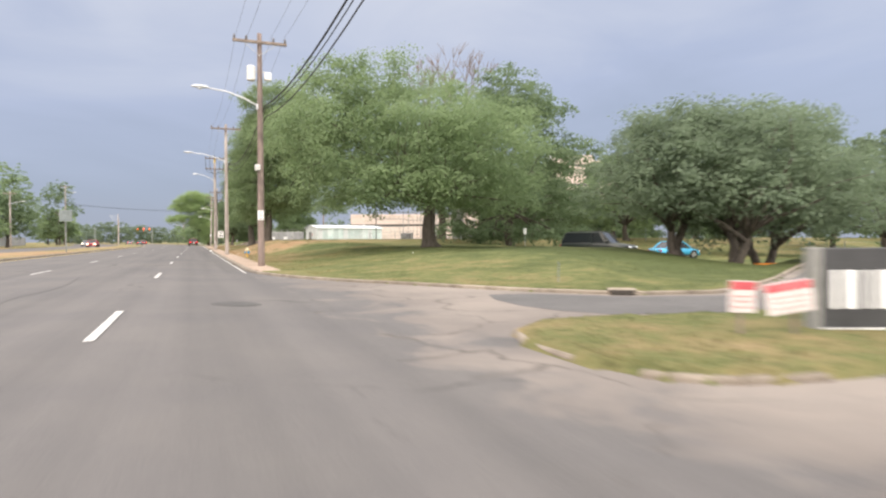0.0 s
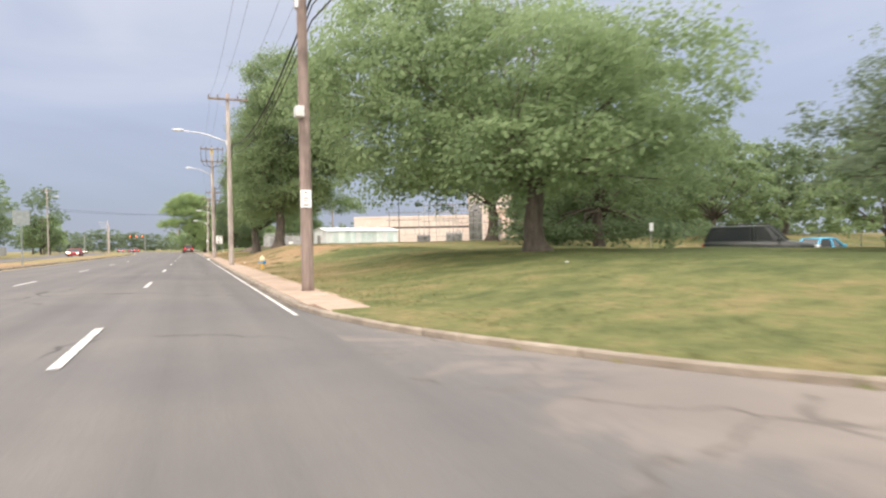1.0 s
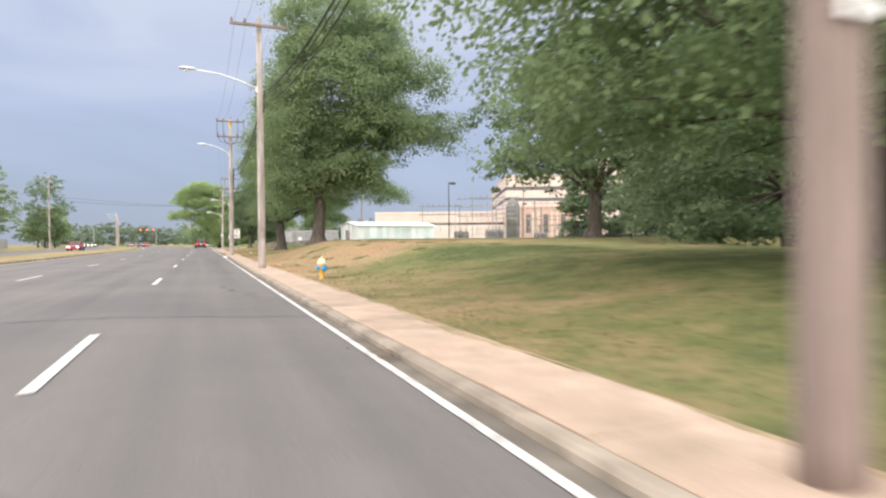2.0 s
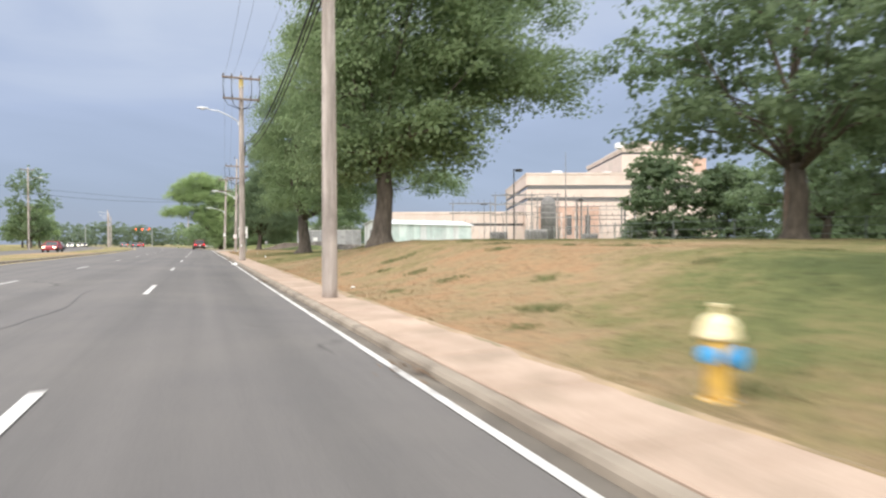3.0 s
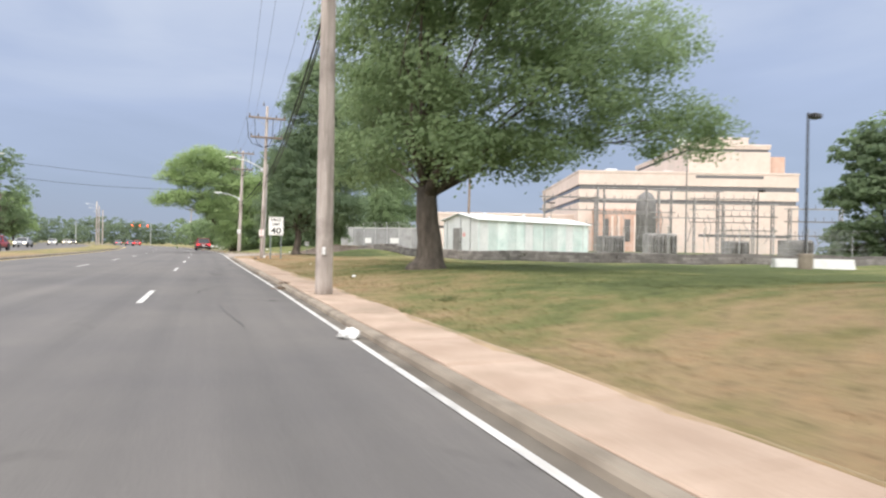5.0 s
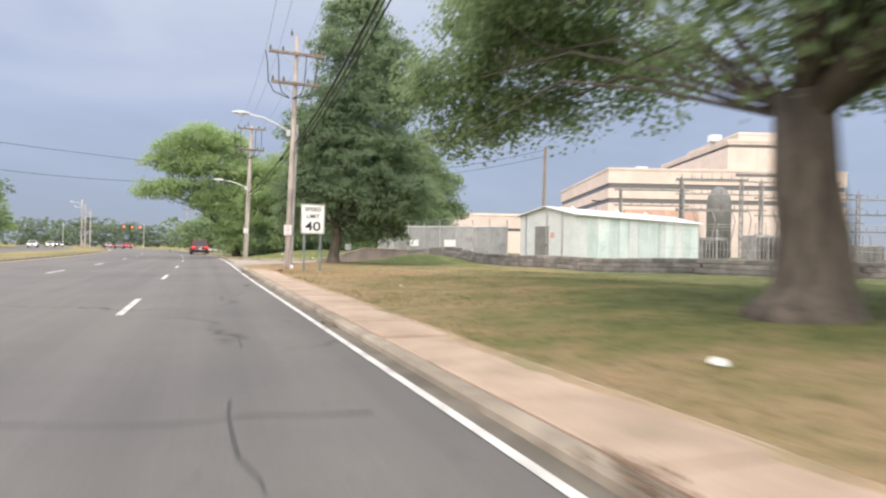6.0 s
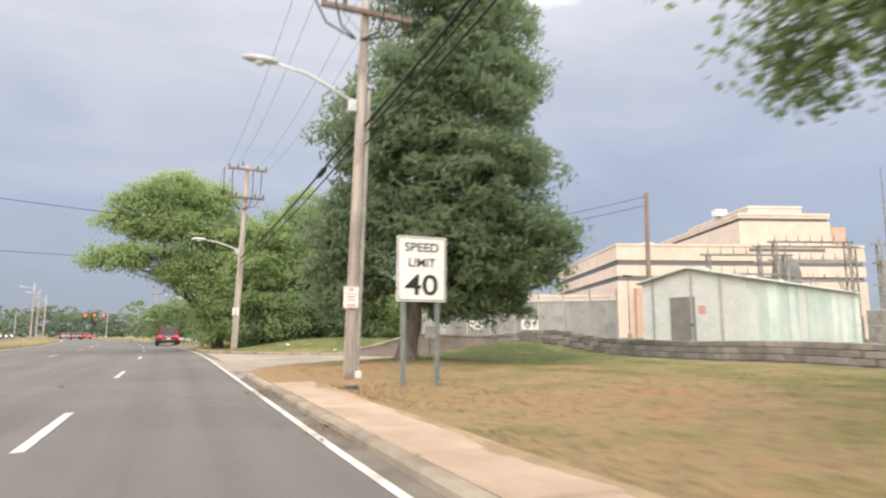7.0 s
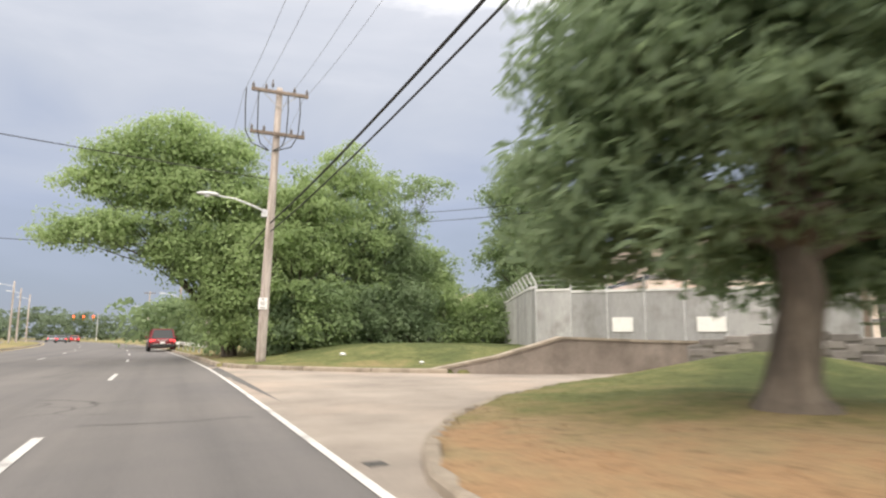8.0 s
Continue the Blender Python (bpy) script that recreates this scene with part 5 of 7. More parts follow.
# ---- writing ----
def words(body, size, material, parent, at, width=None, name="lettering"):
    """Flat letters in the x-z plane, facing -y."""
    cu = bpy.data.curves.new("lettering", "FONT")
    cu.body, cu.size, cu.align_x, cu.align_y, cu.extrude, cu.offset = body, size, "CENTER", "CENTER", 0.002, size * 0.012
    ob = new("lettering_tmp", cu)
    me = bpy.data.meshes.new_from_object(ob.evaluated_get(bpy.context.evaluated_depsgraph_get()))
    bpy.data.objects.remove(ob)
    me.materials.clear()
    me.materials.append(material)
    o = part(name, me, material, parent)
    xs = [v.co.x for v in me.vertices]
    k = width / (max(xs) - min(xs)) if width and xs else 1.0
    o.matrix_local = pose(*at, 90, 0, 0) @ Matrix.Diagonal((k, 1, 1, 1))
    return o


# ---- speed limit sign on two posts ----
def speed_sign(at, turn):
    z = land_at(*at) - 0.07
    root = thing("speed_limit_sign", "white speed limit sign on two grey steel posts", "road sign", (at[0], at[1], z), turn)
    for x in (-0.31, 0.31):
        part("post", Geo().box(x - 0.04, x + 0.04, 0.02, 0.09, -0.3, 2.56, 0.012), GALV_DULL, root)
    lo, hi, w = 1.52, 2.66, 0.45
    board = part("board", Geo().box(-w, w, -0.004, 0.018, lo, hi, 0.004), SIGN_WHITE, root)
    for a in ((-w + 0.02, -w + 0.033, lo + 0.02, hi - 0.02), (w - 0.033, w - 0.02, lo + 0.02, hi - 0.02), (-w + 0.033, w - 0.033, lo + 0.02, lo + 0.033), (-w + 0.033, w - 0.033, hi - 0.033, hi - 0.02)):
        part("border", Geo().box(a[0], a[1], -0.008, -0.004, a[2], a[3]), SIGN_BLACK, board)
    words("SPEED", 0.22, SIGN_BLACK, board, (0, -0.007, 2.46), 0.62)
    words("LIMIT", 0.22, SIGN_BLACK, board, (0, -0.007, 2.19), 0.49)
    words("40", 0.50, SIGN_BLACK, board, (0, -0.007, 1.79), 0.60)
    for x in (-0.31, 0.31):
        for zz in (1.60, 2.58):
            part("bolt", Geo().lathe([(0.014, -0.004), (0.014, -0.012)], 6, (x, 0, zz), "y"), GALV, board)


GALV_DULL = surface("dull_green_steel", (0.16, 0.19, 0.19), (0.24, 0.27, 0.27), 6, 0.6, 0.15, 40, metal=0.3)
speed_sign((4.07, 108.6), -3)
small = thing("marker_sign", "small grey marker plate on a thin post", "road sign", (6.98, 115.35, land_at(6.98, 115.35)), -10)
part("post", Geo().box(-0.02, 0.02, 0, 0.03, -0.2, 0.95), GALV_DULL, small)
part("plate", Geo().box(-0.15, 0.15, -0.012, 0, 0.62, 0.95, 0.003), GALV, small)

# sign on the median, seen from behind
back = thing("median_sign", "grey back of a road sign on the grass median", "road sign", (-10.6, 63.8, land_at(-10.6, 63.8)), 8)
part("post", Geo().box(-0.04, 0.04, 0.02, 0.08, -0.3, 3.5, 0.01), GALV_DULL, back)
part("plate", Geo().box(-0.5, 0.5, 0.0, 0.02, 2.75, 3.75, 0.004), GALV_DULL, back)

# ---- sign wall and lawn boards on the island ----
mon = thing("sign_wall", "dark sign wall with white figures and pale stone end", "sign", (6.87, 5.15, land_at(6.9, 5.0)), -22)
DARK_PANEL = surface("dark_panel", (0.035, 0.036, 0.038), (0.055, 0.056, 0.058), 2, 0.5, 0.1)
part("panel", Geo().box(0.0, 3.0, 0, 0.24, -0.02, 0.96, 0.01), DARK_PANEL, mon)
part("end_pier", Geo().box(-0.09, -0.003, -0.03, 0.20, -0.1, 0.97, 0.012), surface("pier_stone", (0.22, 0.22, 0.205), (0.30, 0.295, 0.28), 3, 0.9, 0.3), mon)
part("base_strip", Geo().box(0.0, 3.0, -0.02, -0.003, -0.03, 0.015), SIGN_WHITE, mon)
for k, w in ((0.12, 0.07), (0.27, 0.15), (0.52, 0.07), (0.67, 0.15)):
    part("figure_bar", Geo().box(k, k + w, -0.02, -0.003, 0.24, 0.70, 0.006), SIGN_WHITE, mon, "plain white figure bar")
for i, (x, y, turn, tilt) in enumerate(((5.72, 5.25, -18, 2), (6.28, 5.02, -24, -9))):
    lb = thing("lawn_board", "red and white lawn board on a wooden stake", "sign", (x, y, land_at(x, y)), turn, group="lawn boards")
    stake = part("stake", Geo().box(-0.02, 0.02, 0.004, 0.04, -0.15, 0.5), POLE_WOOD, lb)
    w, h = ((0.155, 0.36), (0.26, 0.36))[i]
    board = part("board", Geo().box(-w, w, -0.01, 0.0, 0.24, 0.24 + h, 0.003), BOARD_WHITE, lb)
    part("red_band", Geo().box(-w + 0.01, w - 0.01, -0.016, -0.012, 0.24 + h * 0.72, 0.24 + h - 0.01), SIGN_RED, board)
    for zz, ww in ((0.52, 0.8), (0.36, 0.7), (0.18, 0.75)):
        part("printed_bar", Geo().box(-w * ww, w * ww, -0.016, -0.012, 0.24 + h * zz - 0.008, 0.24 + h * zz + 0.008), SIGN_PINK, board)
    board.matrix_local = pose(0, 0, 0, 0, tilt, 0)

# ---- storm drain in the corner kerb ----
dr = thing("storm_drain", "storm drain mouth painted dark under a concrete hood", "storm drain", (8.55, 10.98, STREET_Z), -33)
part("hood", Geo().box(-0.30, 0.30, -0.06, 0.36, 0.09, 0.13, 0.02), KERB, dr)
# solid block for the opening, the shade inside put into its colour
part("mouth", Geo().box(-0.23, 0.23, -0.115, 0.1, 0.012, 0.112, 0.004), plain("drain_shade", (0.050, 0.043, 0.036), 0.9), dr)
# added disc with a ring; stands in for a dark patch on the asphalt
man = thing("lane_patch_disc", "round dark disc standing in for a dark patch in the lane", "manhole cover", (0.70, 11.8, road_z(0.70, 11.8)))
man.matrix_world = pose(0.70, 11.8, road_z(0.70, 11.8), 0, math.degrees(math.atan(0.05)), 0)
IRON = surface("cast_iron", (0.06, 0.058, 0.056), (0.09, 0.086, 0.082), 8, 0.7, 0.5, 60)
part("lid", Geo().lathe([(0.36, -0.01), (0.36, 0.008), (0.34, 0.010), (0.335, 0.007), (0.05, 0.007)], 24), IRON, man)
part("frame", Geo().lathe([(0.44, -0.01), (0.44, 0.006), (0.37, 0.006), (0.37, -0.01)], 24), IRON, man)
grate = thing("drain_grate", "small rusty drain grate in the driveway mouth", "drain grate", (1.74, 115.4, road_z(1.74, 115.4) + 0.004), 4)
part("grate_frame", Geo().box(-0.085, 0.085, -0.09, 0.09, -0.02, 0.006, 0.004), IRON, grate)
for k in range(5):
    part("grate_bar", Geo().box(-0.068 + 0.03 * k, -0.052 + 0.03 * k, -0.07, 0.07, 0.0, 0.012), IRON, grate)

# ---- litter ----
for i, (x, y, s) in enumerate(((1.72, 77.0, 0.13), (4.4, 88.5, 0.07), (4.7, 99.0, 0.03), (9.5, 27.5, 0.035), (3.5, 56.8, 0.05), (5.6, 131.3, 0.10), (7.4, 128.6, 0.08))):
    r = random.Random(i)
    g = Geo()
    ring = []
    for rr, hh in ((0.5, 0.0), (1.0, 0.25), (0.9, 0.6), (0.4, 0.95), (0.1, 0.8)):
        ring.append([(s * rr * math.cos(a * math.pi / 5) * r.uniform(0.7, 1.3), s * rr * math.sin(a * math.pi / 5) * r.uniform(0.7, 1.3), s * hh * r.uniform(0.7, 1.2)) for a in range(10)])
    ob = part("litter", g.loft(ring), SIGN_WHITE)
    ob.location = (x, y, (land_at(x, y) if x > 2.7 else road_z(x, y) + 0.003))
    tagged(ob, "crumpled scrap of white paper on the verge" if x > 2 else "crumpled white paper bag lying in the gutter", "litter", "litter")

stump = thing("meter_lid", "small dark utility lid standing out of the dry lawn", "utility lid", (2.9, 108.7, land_at(2.9, 108.7)), 15)
part("collar", Geo().lathe([(0.10, -0.05), (0.10, 0.05), (0.085, 0.07)], 14), IRON, stump)
part("cap", Geo().lathe([(0.085, 0.07), (0.08, 0.085), (0.03, 0.09)], 14), KERB, stump)

stake = thing("lawn_stake", "thin steel stake in the lawn behind the kerb", "stake", (8.45, 13.35, land_at(8.45, 13.35)))
part("rod", Geo().tube([(0, 0, -0.15), (0.01, 0, 0.52)], 0.014, 6), GALV_DULL, stake)


# ---- vehicles ----
GLASS_CAR = plain("car_glass", (0.02, 0.024, 0.028), 0.10, spec=0.45)
RUBBER = plain("tyre_rubber", (0.022, 0.022, 0.023), 0.85)
RIM = plain("alloy", (0.45, 0.46, 0.47), 0.3, 0.9)
TRIM_BLACK = plain("black_trim", (0.02, 0.02, 0.021), 0.55)
CHROME = plain("chrome_trim", (0.6, 0.6, 0.61), 0.18, 1.0)
TAIL = plain("tail_lamp_lit", (1.0, 0.03, 0.035), 0.3, emit=3.0)
TAIL_OFF = plain("tail_lamp", (0.35, 0.015, 0.02), 0.25)
HEAD = plain("head_lamp", (0.8, 0.82, 0.85), 0.12)
HEAD_ON = plain("head_lamp_lit", (1.0, 0.86, 0.62), 0.2, emit=6.0)


def car(at, turn, colour, label, length=4.75, width=1.92, height=1.72, kind="suv", tail=False, head=False, rails=False, plate=True, z=None):
    """A car along its own y axis, nose towards +y: lofted body, glasshouse, roof, wheels, lamps and bumpers."""
    z = land_at(*at) if z is None else z
    root = thing("car", label, "car", (at[0], at[1], z), turn)
    paint = plain("car_paint", colour, 0.28, 0.25, spec=0.6)
    L, w = length / 2, width / 2
    belt = height * (0.60 if kind == "suv" else 0.62)
    hood = belt * 0.93
    tail_z = belt if kind == "suv" else belt * 0.98
    st = [(-L, 0.86, 0.42, tail_z * 0.80), (-L + 0.10, 0.95, 0.32, tail_z * 0.97), (-L + 0.45, 1.0, 0.27, tail_z), (-0.3, 1.0, 0.25, belt), (L * 0.42, 1.0, 0.25, belt * 0.99), (L * 0.62, 0.99, 0.26, hood), (L - 0.22, 0.93, 0.30, hood * 0.90), (L - 0.03, 0.82, 0.36, hood * 0.76), (L, 0.74, 0.42, hood * 0.66)]
    secs = []
    for y, k, lo, hi in st:
        ww = w * k
        mid = lo + (hi - lo) * 0.55
        half = [(ww * 0.80, lo), (ww * 0.97, lo + 0.10), (ww, mid), (ww * 0.965, hi - 0.07), (ww * 0.88, hi)]
        secs.append([(x, y, q) for x, q in half] + [(-x, y, q) for x, q in reversed(half)])
    body = part("body", Geo().loft(secs), paint, root, smooth=True)
    if kind == "suv":
        gh = [(-L + 0.14, 0.86, -L + 0.42, 0.70), (-L + 0.30, 0.90, -L + 0.50, 0.74), (-0.2, 0.92, -0.2, 0.76), (L * 0.30, 0.91, L * 0.12, 0.75), (L * 0.46, 0.88, L * 0.20, 0.72)]
    else:
        gh = [(-L * 0.72, 0.86, -L * 0.42, 0.66), (-L * 0.60, 0.90, -L * 0.36, 0.70), (-0.1, 0.92, -0.1, 0.73), (L * 0.34, 0.90, L * 0.10, 0.72), (L * 0.50, 0.87, L * 0.18, 0.68)]
    top = height - 0.06
    glass = []
    for y0, k0, y1, k1 in gh:
        glass.append([(w * k0, y0, belt - 0.05), (w * k1, y1, top), (-w * k1, y1, top), (-w * k0, y0, belt - 0.05)])
    part("glasshouse", Geo().loft(glass), GLASS_CAR, root)
    roof = []
    for y0, k0, y1, k1 in gh:
        roof.append([(w * k1 + 0.02, y1, top - 0.02), (w * k1 * 0.92, y1, height - 0.005), (0, y1, height + 0.012), (-w * k1 * 0.92, y1, height - 0.005), (-w * k1 - 0.02, y1, top - 0.02)])
    part("roof", Geo().loft(roof), paint, root, smooth=True)
    for s in (-1, 1):
        for i in (0, 2, 4):
            y0, k0, y1, k1 = gh[i]
            part("pillar", Geo().tube([(s * (w * k0 + 0.005), y0, belt - 0.04), (s * (w * k1 + 0.012), y1, top)], [0.06, 0.05], 6), paint, root)
        part("door_mirror", Geo().box(s * (w + 0.10) - 0.09, s * (w + 0.10) + 0.09, L * 0.34, L * 0.34 + 0.10, belt - 0.02, belt + 0.13, 0.03), paint, root)
        part("sill_trim", Geo().box(s * w * 0.985 - 0.02, s * w * 0.985 + 0.02, -L * 0.5, L * 0.48, 0.28, 0.38, 0.008), TRIM_BLACK, root)
        part("belt_trim", Geo().tube([(s * (w * 0.93), -L + 0.5, belt - 0.02), (s * (w * 0.945), 0, belt - 0.01), (s * (w * 0.93), L * 0.42, belt - 0.03)], 0.014, 5), TRIM_BLACK, root)
        part("door_handle", Geo().box(s * w * 0.985 - 0.015, s * w * 0.985 + 0.02, -0.15, 0.03, belt - 0.22, belt - 0.18, 0.006), paint, root)
        lens = TAIL if tail else TAIL_OFF
        part("tail_lamp", Geo().box(s * w * 0.72 - 0.19, s * w * 0.72 + 0.19, -L + 0.005, -L + 0.16, belt - 0.30, belt - 0.13, 0.03), lens, root, "red tail lamp")
        part("head_lamp", Geo().box(s * w * 0.66 - 0.17, s * w * 0.66 + 0.17, L - 0.30, L - 0.015, hood * 0.66, hood * 0.66 + 0.16, 0.03), HEAD_ON if head else HEAD, root, "clear head lamp")
        if rails:
            part("roof_rail", Geo().tube([(s * w * 0.66, -L * 0.7, height), (s * w * 0.66, -L * 0.6, height + 0.07), (s * w * 0.66, L * 0.1, height + 0.07), (s * w * 0.64, L * 0.18, height)], 0.02, 6), TRIM_BLACK, root)
        for y in (-L * 0.60, L * 0.60):
            part("wheel_arch", Geo().lathe([(0.40, 0.0), (0.40, 0.05)], 20, (s * w - 0.045, y, 0.35), "x"), TRIM_BLACK, root)
            wheel = part("wheel", Geo().lathe([(0.30, -0.11), (0.345, -0.09), (0.35, 0.0), (0.345, 0.09), (0.30, 0.11)], 22, (s * (w - 0.08), y, 0.35), "x"), RUBBER, root, smooth=True)
            part("rim", Geo().lathe([(0.22, s * 0.085), (0.225, s * 0.118), (0.16, s * 0.122), (0.03, s * 0.112)], 14, (s * (w - 0.08), y, 0.35), "x"), RIM, wheel)
    part("rear_bumper", Geo().box(-w * 0.9, w * 0.9, -L - 0.05, -L + 0.12, 0.34, 0.58, 0.04), TRIM_BLACK if kind == "suv" else paint, root)
    part("bumper_strip", Geo().box(-w * 0.62, w * 0.62, -L - 0.062, -L - 0.045, 0.56, 0.60, 0.006), CHROME, root)
    part("tailgate_bar", Geo().box(-w * 0.36, w * 0.36, -L - 0.012, -L + 0.05, belt - 0.20, belt - 0.15, 0.008), CHROME, root)
    part("front_bumper", Geo().box(-w * 0.80, w * 0.80, L - 0.10, L + 0.05, 0.30, 0.52, 0.04), TRIM_BLACK if kind == "suv" else paint, root)
    part("grille", Geo().box(-w * 0.42, w * 0.42, L - 0.06, L + 0.02, hood * 0.56, hood * 0.74, 0.015), TRIM_BLACK, root)
    part("exhaust", Geo().tube([(w * 0.5, -L + 0.1, 0.30), (w * 0.5, -L - 0.04, 0.30)], 0.035, 8), CHROME, root)
    if plate:
        part("number_plate", Geo().box(-0.16, 0.16, -L - 0.012, -L + 0.01, belt - 0.42, belt - 0.27, 0.004), SIGN_WHITE, root, "plain pale plate")
    return root


car((-0.30, 166.0), 3.0, (0.16, 0.010, 0.014), "dark red sport utility car with lit tail lamps", 4.9, 1.95, 1.74, "suv", tail=True, rails=True, z=0.0)
car((25.3, 35.0), -146, (0.020, 0.026, 0.025), "dark green older sport utility car parked by the lawn", 4.9, 1.85, 1.75, "suv", rails=True)
car((36.3, 40.0), -90, (0.05, 0.36, 0.58), "bright blue small hatchback parked beyond the lawn", 4.1, 1.75, 1.48, "hatch")
car((-18.4, 138.0), 180, (0.33, 0.02, 0.025), "red saloon on the opposite carriageway", 4.6, 1.82, 1.45, "sedan", z=0.0, head=True)
car((-22.6 + bend(176), 176.0), 182, (0.30, 0.31, 0.32), "grey saloon on the opposite carriageway", 4.6, 1.82, 1.45, "sedan", z=0.0, head=True)
for x, y, c, t in ((-20.5, 262.0, (0.42, 0.40, 0.34), 190), (-17.8, 286.0, (0.10, 0.10, 0.11), 192), (-23.5, 240.0, (0.50, 0.50, 0.50), 188)):
    car((x + bend(y), y), t, c, "distant car waiting with head lamps lit", 4.6, 1.82, 1.5, "sedan", z=0.0, head=True)
for x, y, c, t in ((-2.8, 268.0, (0.30, 0.02, 0.02), 11), (-6.3, 280.0, (0.20, 0.20, 0.21), 13), (-6.4, 250.0, (0.08, 0.08, 0.09), 10)):
    car((x + bend(y), y), t, c, "distant car waiting with tail lamps lit", 4.6, 1.82, 1.5, "sedan", z=0.0, tail=True)

# ---- traffic signals over the far junction ----
mast = thing("traffic_signals", "red traffic signals hanging from a span wire", "traffic signal", (0, 0, 0))
xa, xb = bend(300) - 16, bend(300) + 6
for x in (xa, xb):
    part("mast", Geo().tube([(x, 300, -0.2), (x, 300, 7.4)], [0.12, 0.09], 10), GALV, mast)
part("span_wire", hung((xa, 300, 7.2), (xb, 300, 7.2), 0.4, 0.025), CABLE, mast)
RED_ON = plain("red_signal", (1.0, 0.05, 0.02), 0.3, emit=8.0)
for x in (xa + 16.4, xa + 18.7, xa + 21.0):
    hd = part("signal_head", Geo().box(x - 0.2, x + 0.2, 299.8, 300.15, 5.55, 6.75, 0.04), plain("signal_yellow", (0.42, 0.27, 0.03), 0.5), mast)
    part("red_lens", Geo().lathe([(0.17, 299.795), (0.15, 299.74), (0.02, 299.72)], 14, (x, 0, 6.5), "y"), RED_ON, hd, "lit red lens")
    for zz in (5.8, 6.15):
        part("dark_lens", Geo().lathe([(0.15, 299.795), (0.13, 299.76)], 12, (x, 0, zz), "y"), TRIM_BLACK, hd)
    part("hanger", Geo().tube([(x, 300, 6.75), (x, 300, 6.95)], 0.02, 6), GALV, mast)

# ---- large pale office building ----
CREAM = surface("cream_precast", (0.55, 0.448, 0.395), (0.635, 0.525, 0.468), 0.25, 0.85, 0.2, 6, dirt=(0.52, 0.45, 0.39), dirt_scale=0.08)
PINK = surface("pink_brick", (0.47, 0.31, 0.245), (0.56, 0.385, 0.31), 0.5, 0.9, 0.3, 8)
# dark colour paints the shade under the ledges; also the glass of the bays
BAND = plain("ledge_shade_and_glass", (0.075, 0.07, 0.068), 0.15, spec=0.6)
ROOF = surface("roof_felt", (0.20, 0.20, 0.20), (0.26, 0.26, 0.25), 0.5, 0.9, 0.2)
office = thing("office_building", "large cream stepped office building with dark painted bands of ledge shade", "building", (98.2, 219.4, 0.0), -21.3)


def block(x0, x1, y0, y1, z0, z1, bands, faces="fl", panel=6.0):
    """One storeyed block: walls of panels between recessed joints, parapet, and dark recessed bands painted as ledge
    shade.
    """
    cuts = [z0]
    for z, h in bands:
        cuts += [z, z + h]
    cuts.append(z1)
    for a, b in zip(cuts[0::2], cuts[1::2]):
        part("wall", Geo().box(x0, x1, y0, y1, a, b), CREAM, office)
    for z, h in bands:
        part("window_band", Geo().box(x0 + 0.45, x1 - 0.45, y0 + 0.45, y1 - 0.45, z, z + h), BAND, office, "dark recessed band with ledge shade put into its colour")
    part("parapet", Geo().box(x0 - 0.15, x1 + 0.15, y0 - 0.15, y1 + 0.15, z1 - 0.5, z1 + 0.12, 0.05), CREAM, office)
    part("roof", Geo().box(x0 + 0.3, x1 - 0.3, y0 + 0.3, y1 - 0.3, z1 + 0.121, z1 + 0.2), ROOF, office)
    n = int((x1 - x0) / panel)
    for k in range(1, n):
        xm = x0 + (x1 - x0) * k / n
        for a, b in zip(cuts[0::2], cuts[1::2]):
            part("panel_joint", Geo().box(xm - 0.05, xm + 0.05, y0 - 0.02, y0 + 0.02, a, b - 0.55 if b == z1 else b), JOINT, office)


JOINT = plain("panel_joint", (0.47, 0.41, 0.36), 0.9)
block(0, 62, 0, 66, 0, 23.4, [(14.4, 1.2), (18.2, 1.3)])
block(31, 54, 0.3, 50, 23.6, 31.4, [(29.4, 0.8)])
block(36, 50, 5, 40, 31.6, 34.2, [])
block(-46, -0.05, 6, 40, 0, 11.2, [(6.6, 0.8)])
part("brick_bay", Geo().box(4, 23, -1.6, -0.003, 0, 12.6), PINK, office, "pink brick bay")
for x in (7.5, 13.5, 19.5):
    part("bay_window", Geo().box(x - 0.8, x + 0.8, -1.66, -1.603, 3.5, 9.8), BAND, office)
for x in (9.2, 11.0, 15.6, 17.4):
    part("pilaster", Geo().box(x - 0.3, x + 0.3, -1.9, -1.603, 0, 10.6), CREAM, office)
# flat dark strips, more ledge shade put into the colour
part("mid_band", Geo().box(33, 52, -0.06, -0.003, 21.8, 22.6), BAND, office)
part("ground_band", Geo().box(34, 60, -0.06, -0.003, 5.2, 6.0), BAND, office)
part("brick_tower", Geo().box(54.2, 59, 2.0, 12.0, 23.4, 28.4), PINK, office, "pink brick stair tower")
for x, y in ((30, 14), (36, 20), (12, 12), (50, 20)):
    z = 31.4 if 31 < x < 54 and y < 50 else 23.4
    if 35 < x < 51:
        z = 34.2
    part("rooftop_unit", Geo().box(x - 1.6, x + 1.6, y - 1.4, y + 1.4, z + 0.15, z + 2.0, 0.1), WHITE_BOX, office)

# dark stack in front of the building
tower = thing("cooling_stack", "dark round-topped stack in the substation yard", "stack", (63.0, 147.0, land_at(63, 147)))
part("shell", Geo().lathe([(1.5, -0.3), (1.5, 7.0), (1.35, 8.0), (0.9, 8.8), (0.3, 9.2)], 24), surface("dark_clad", (0.14, 0.135, 0.13), (0.19, 0.185, 0.18), 1, 0.7, 0.1), tower, smooth=True)

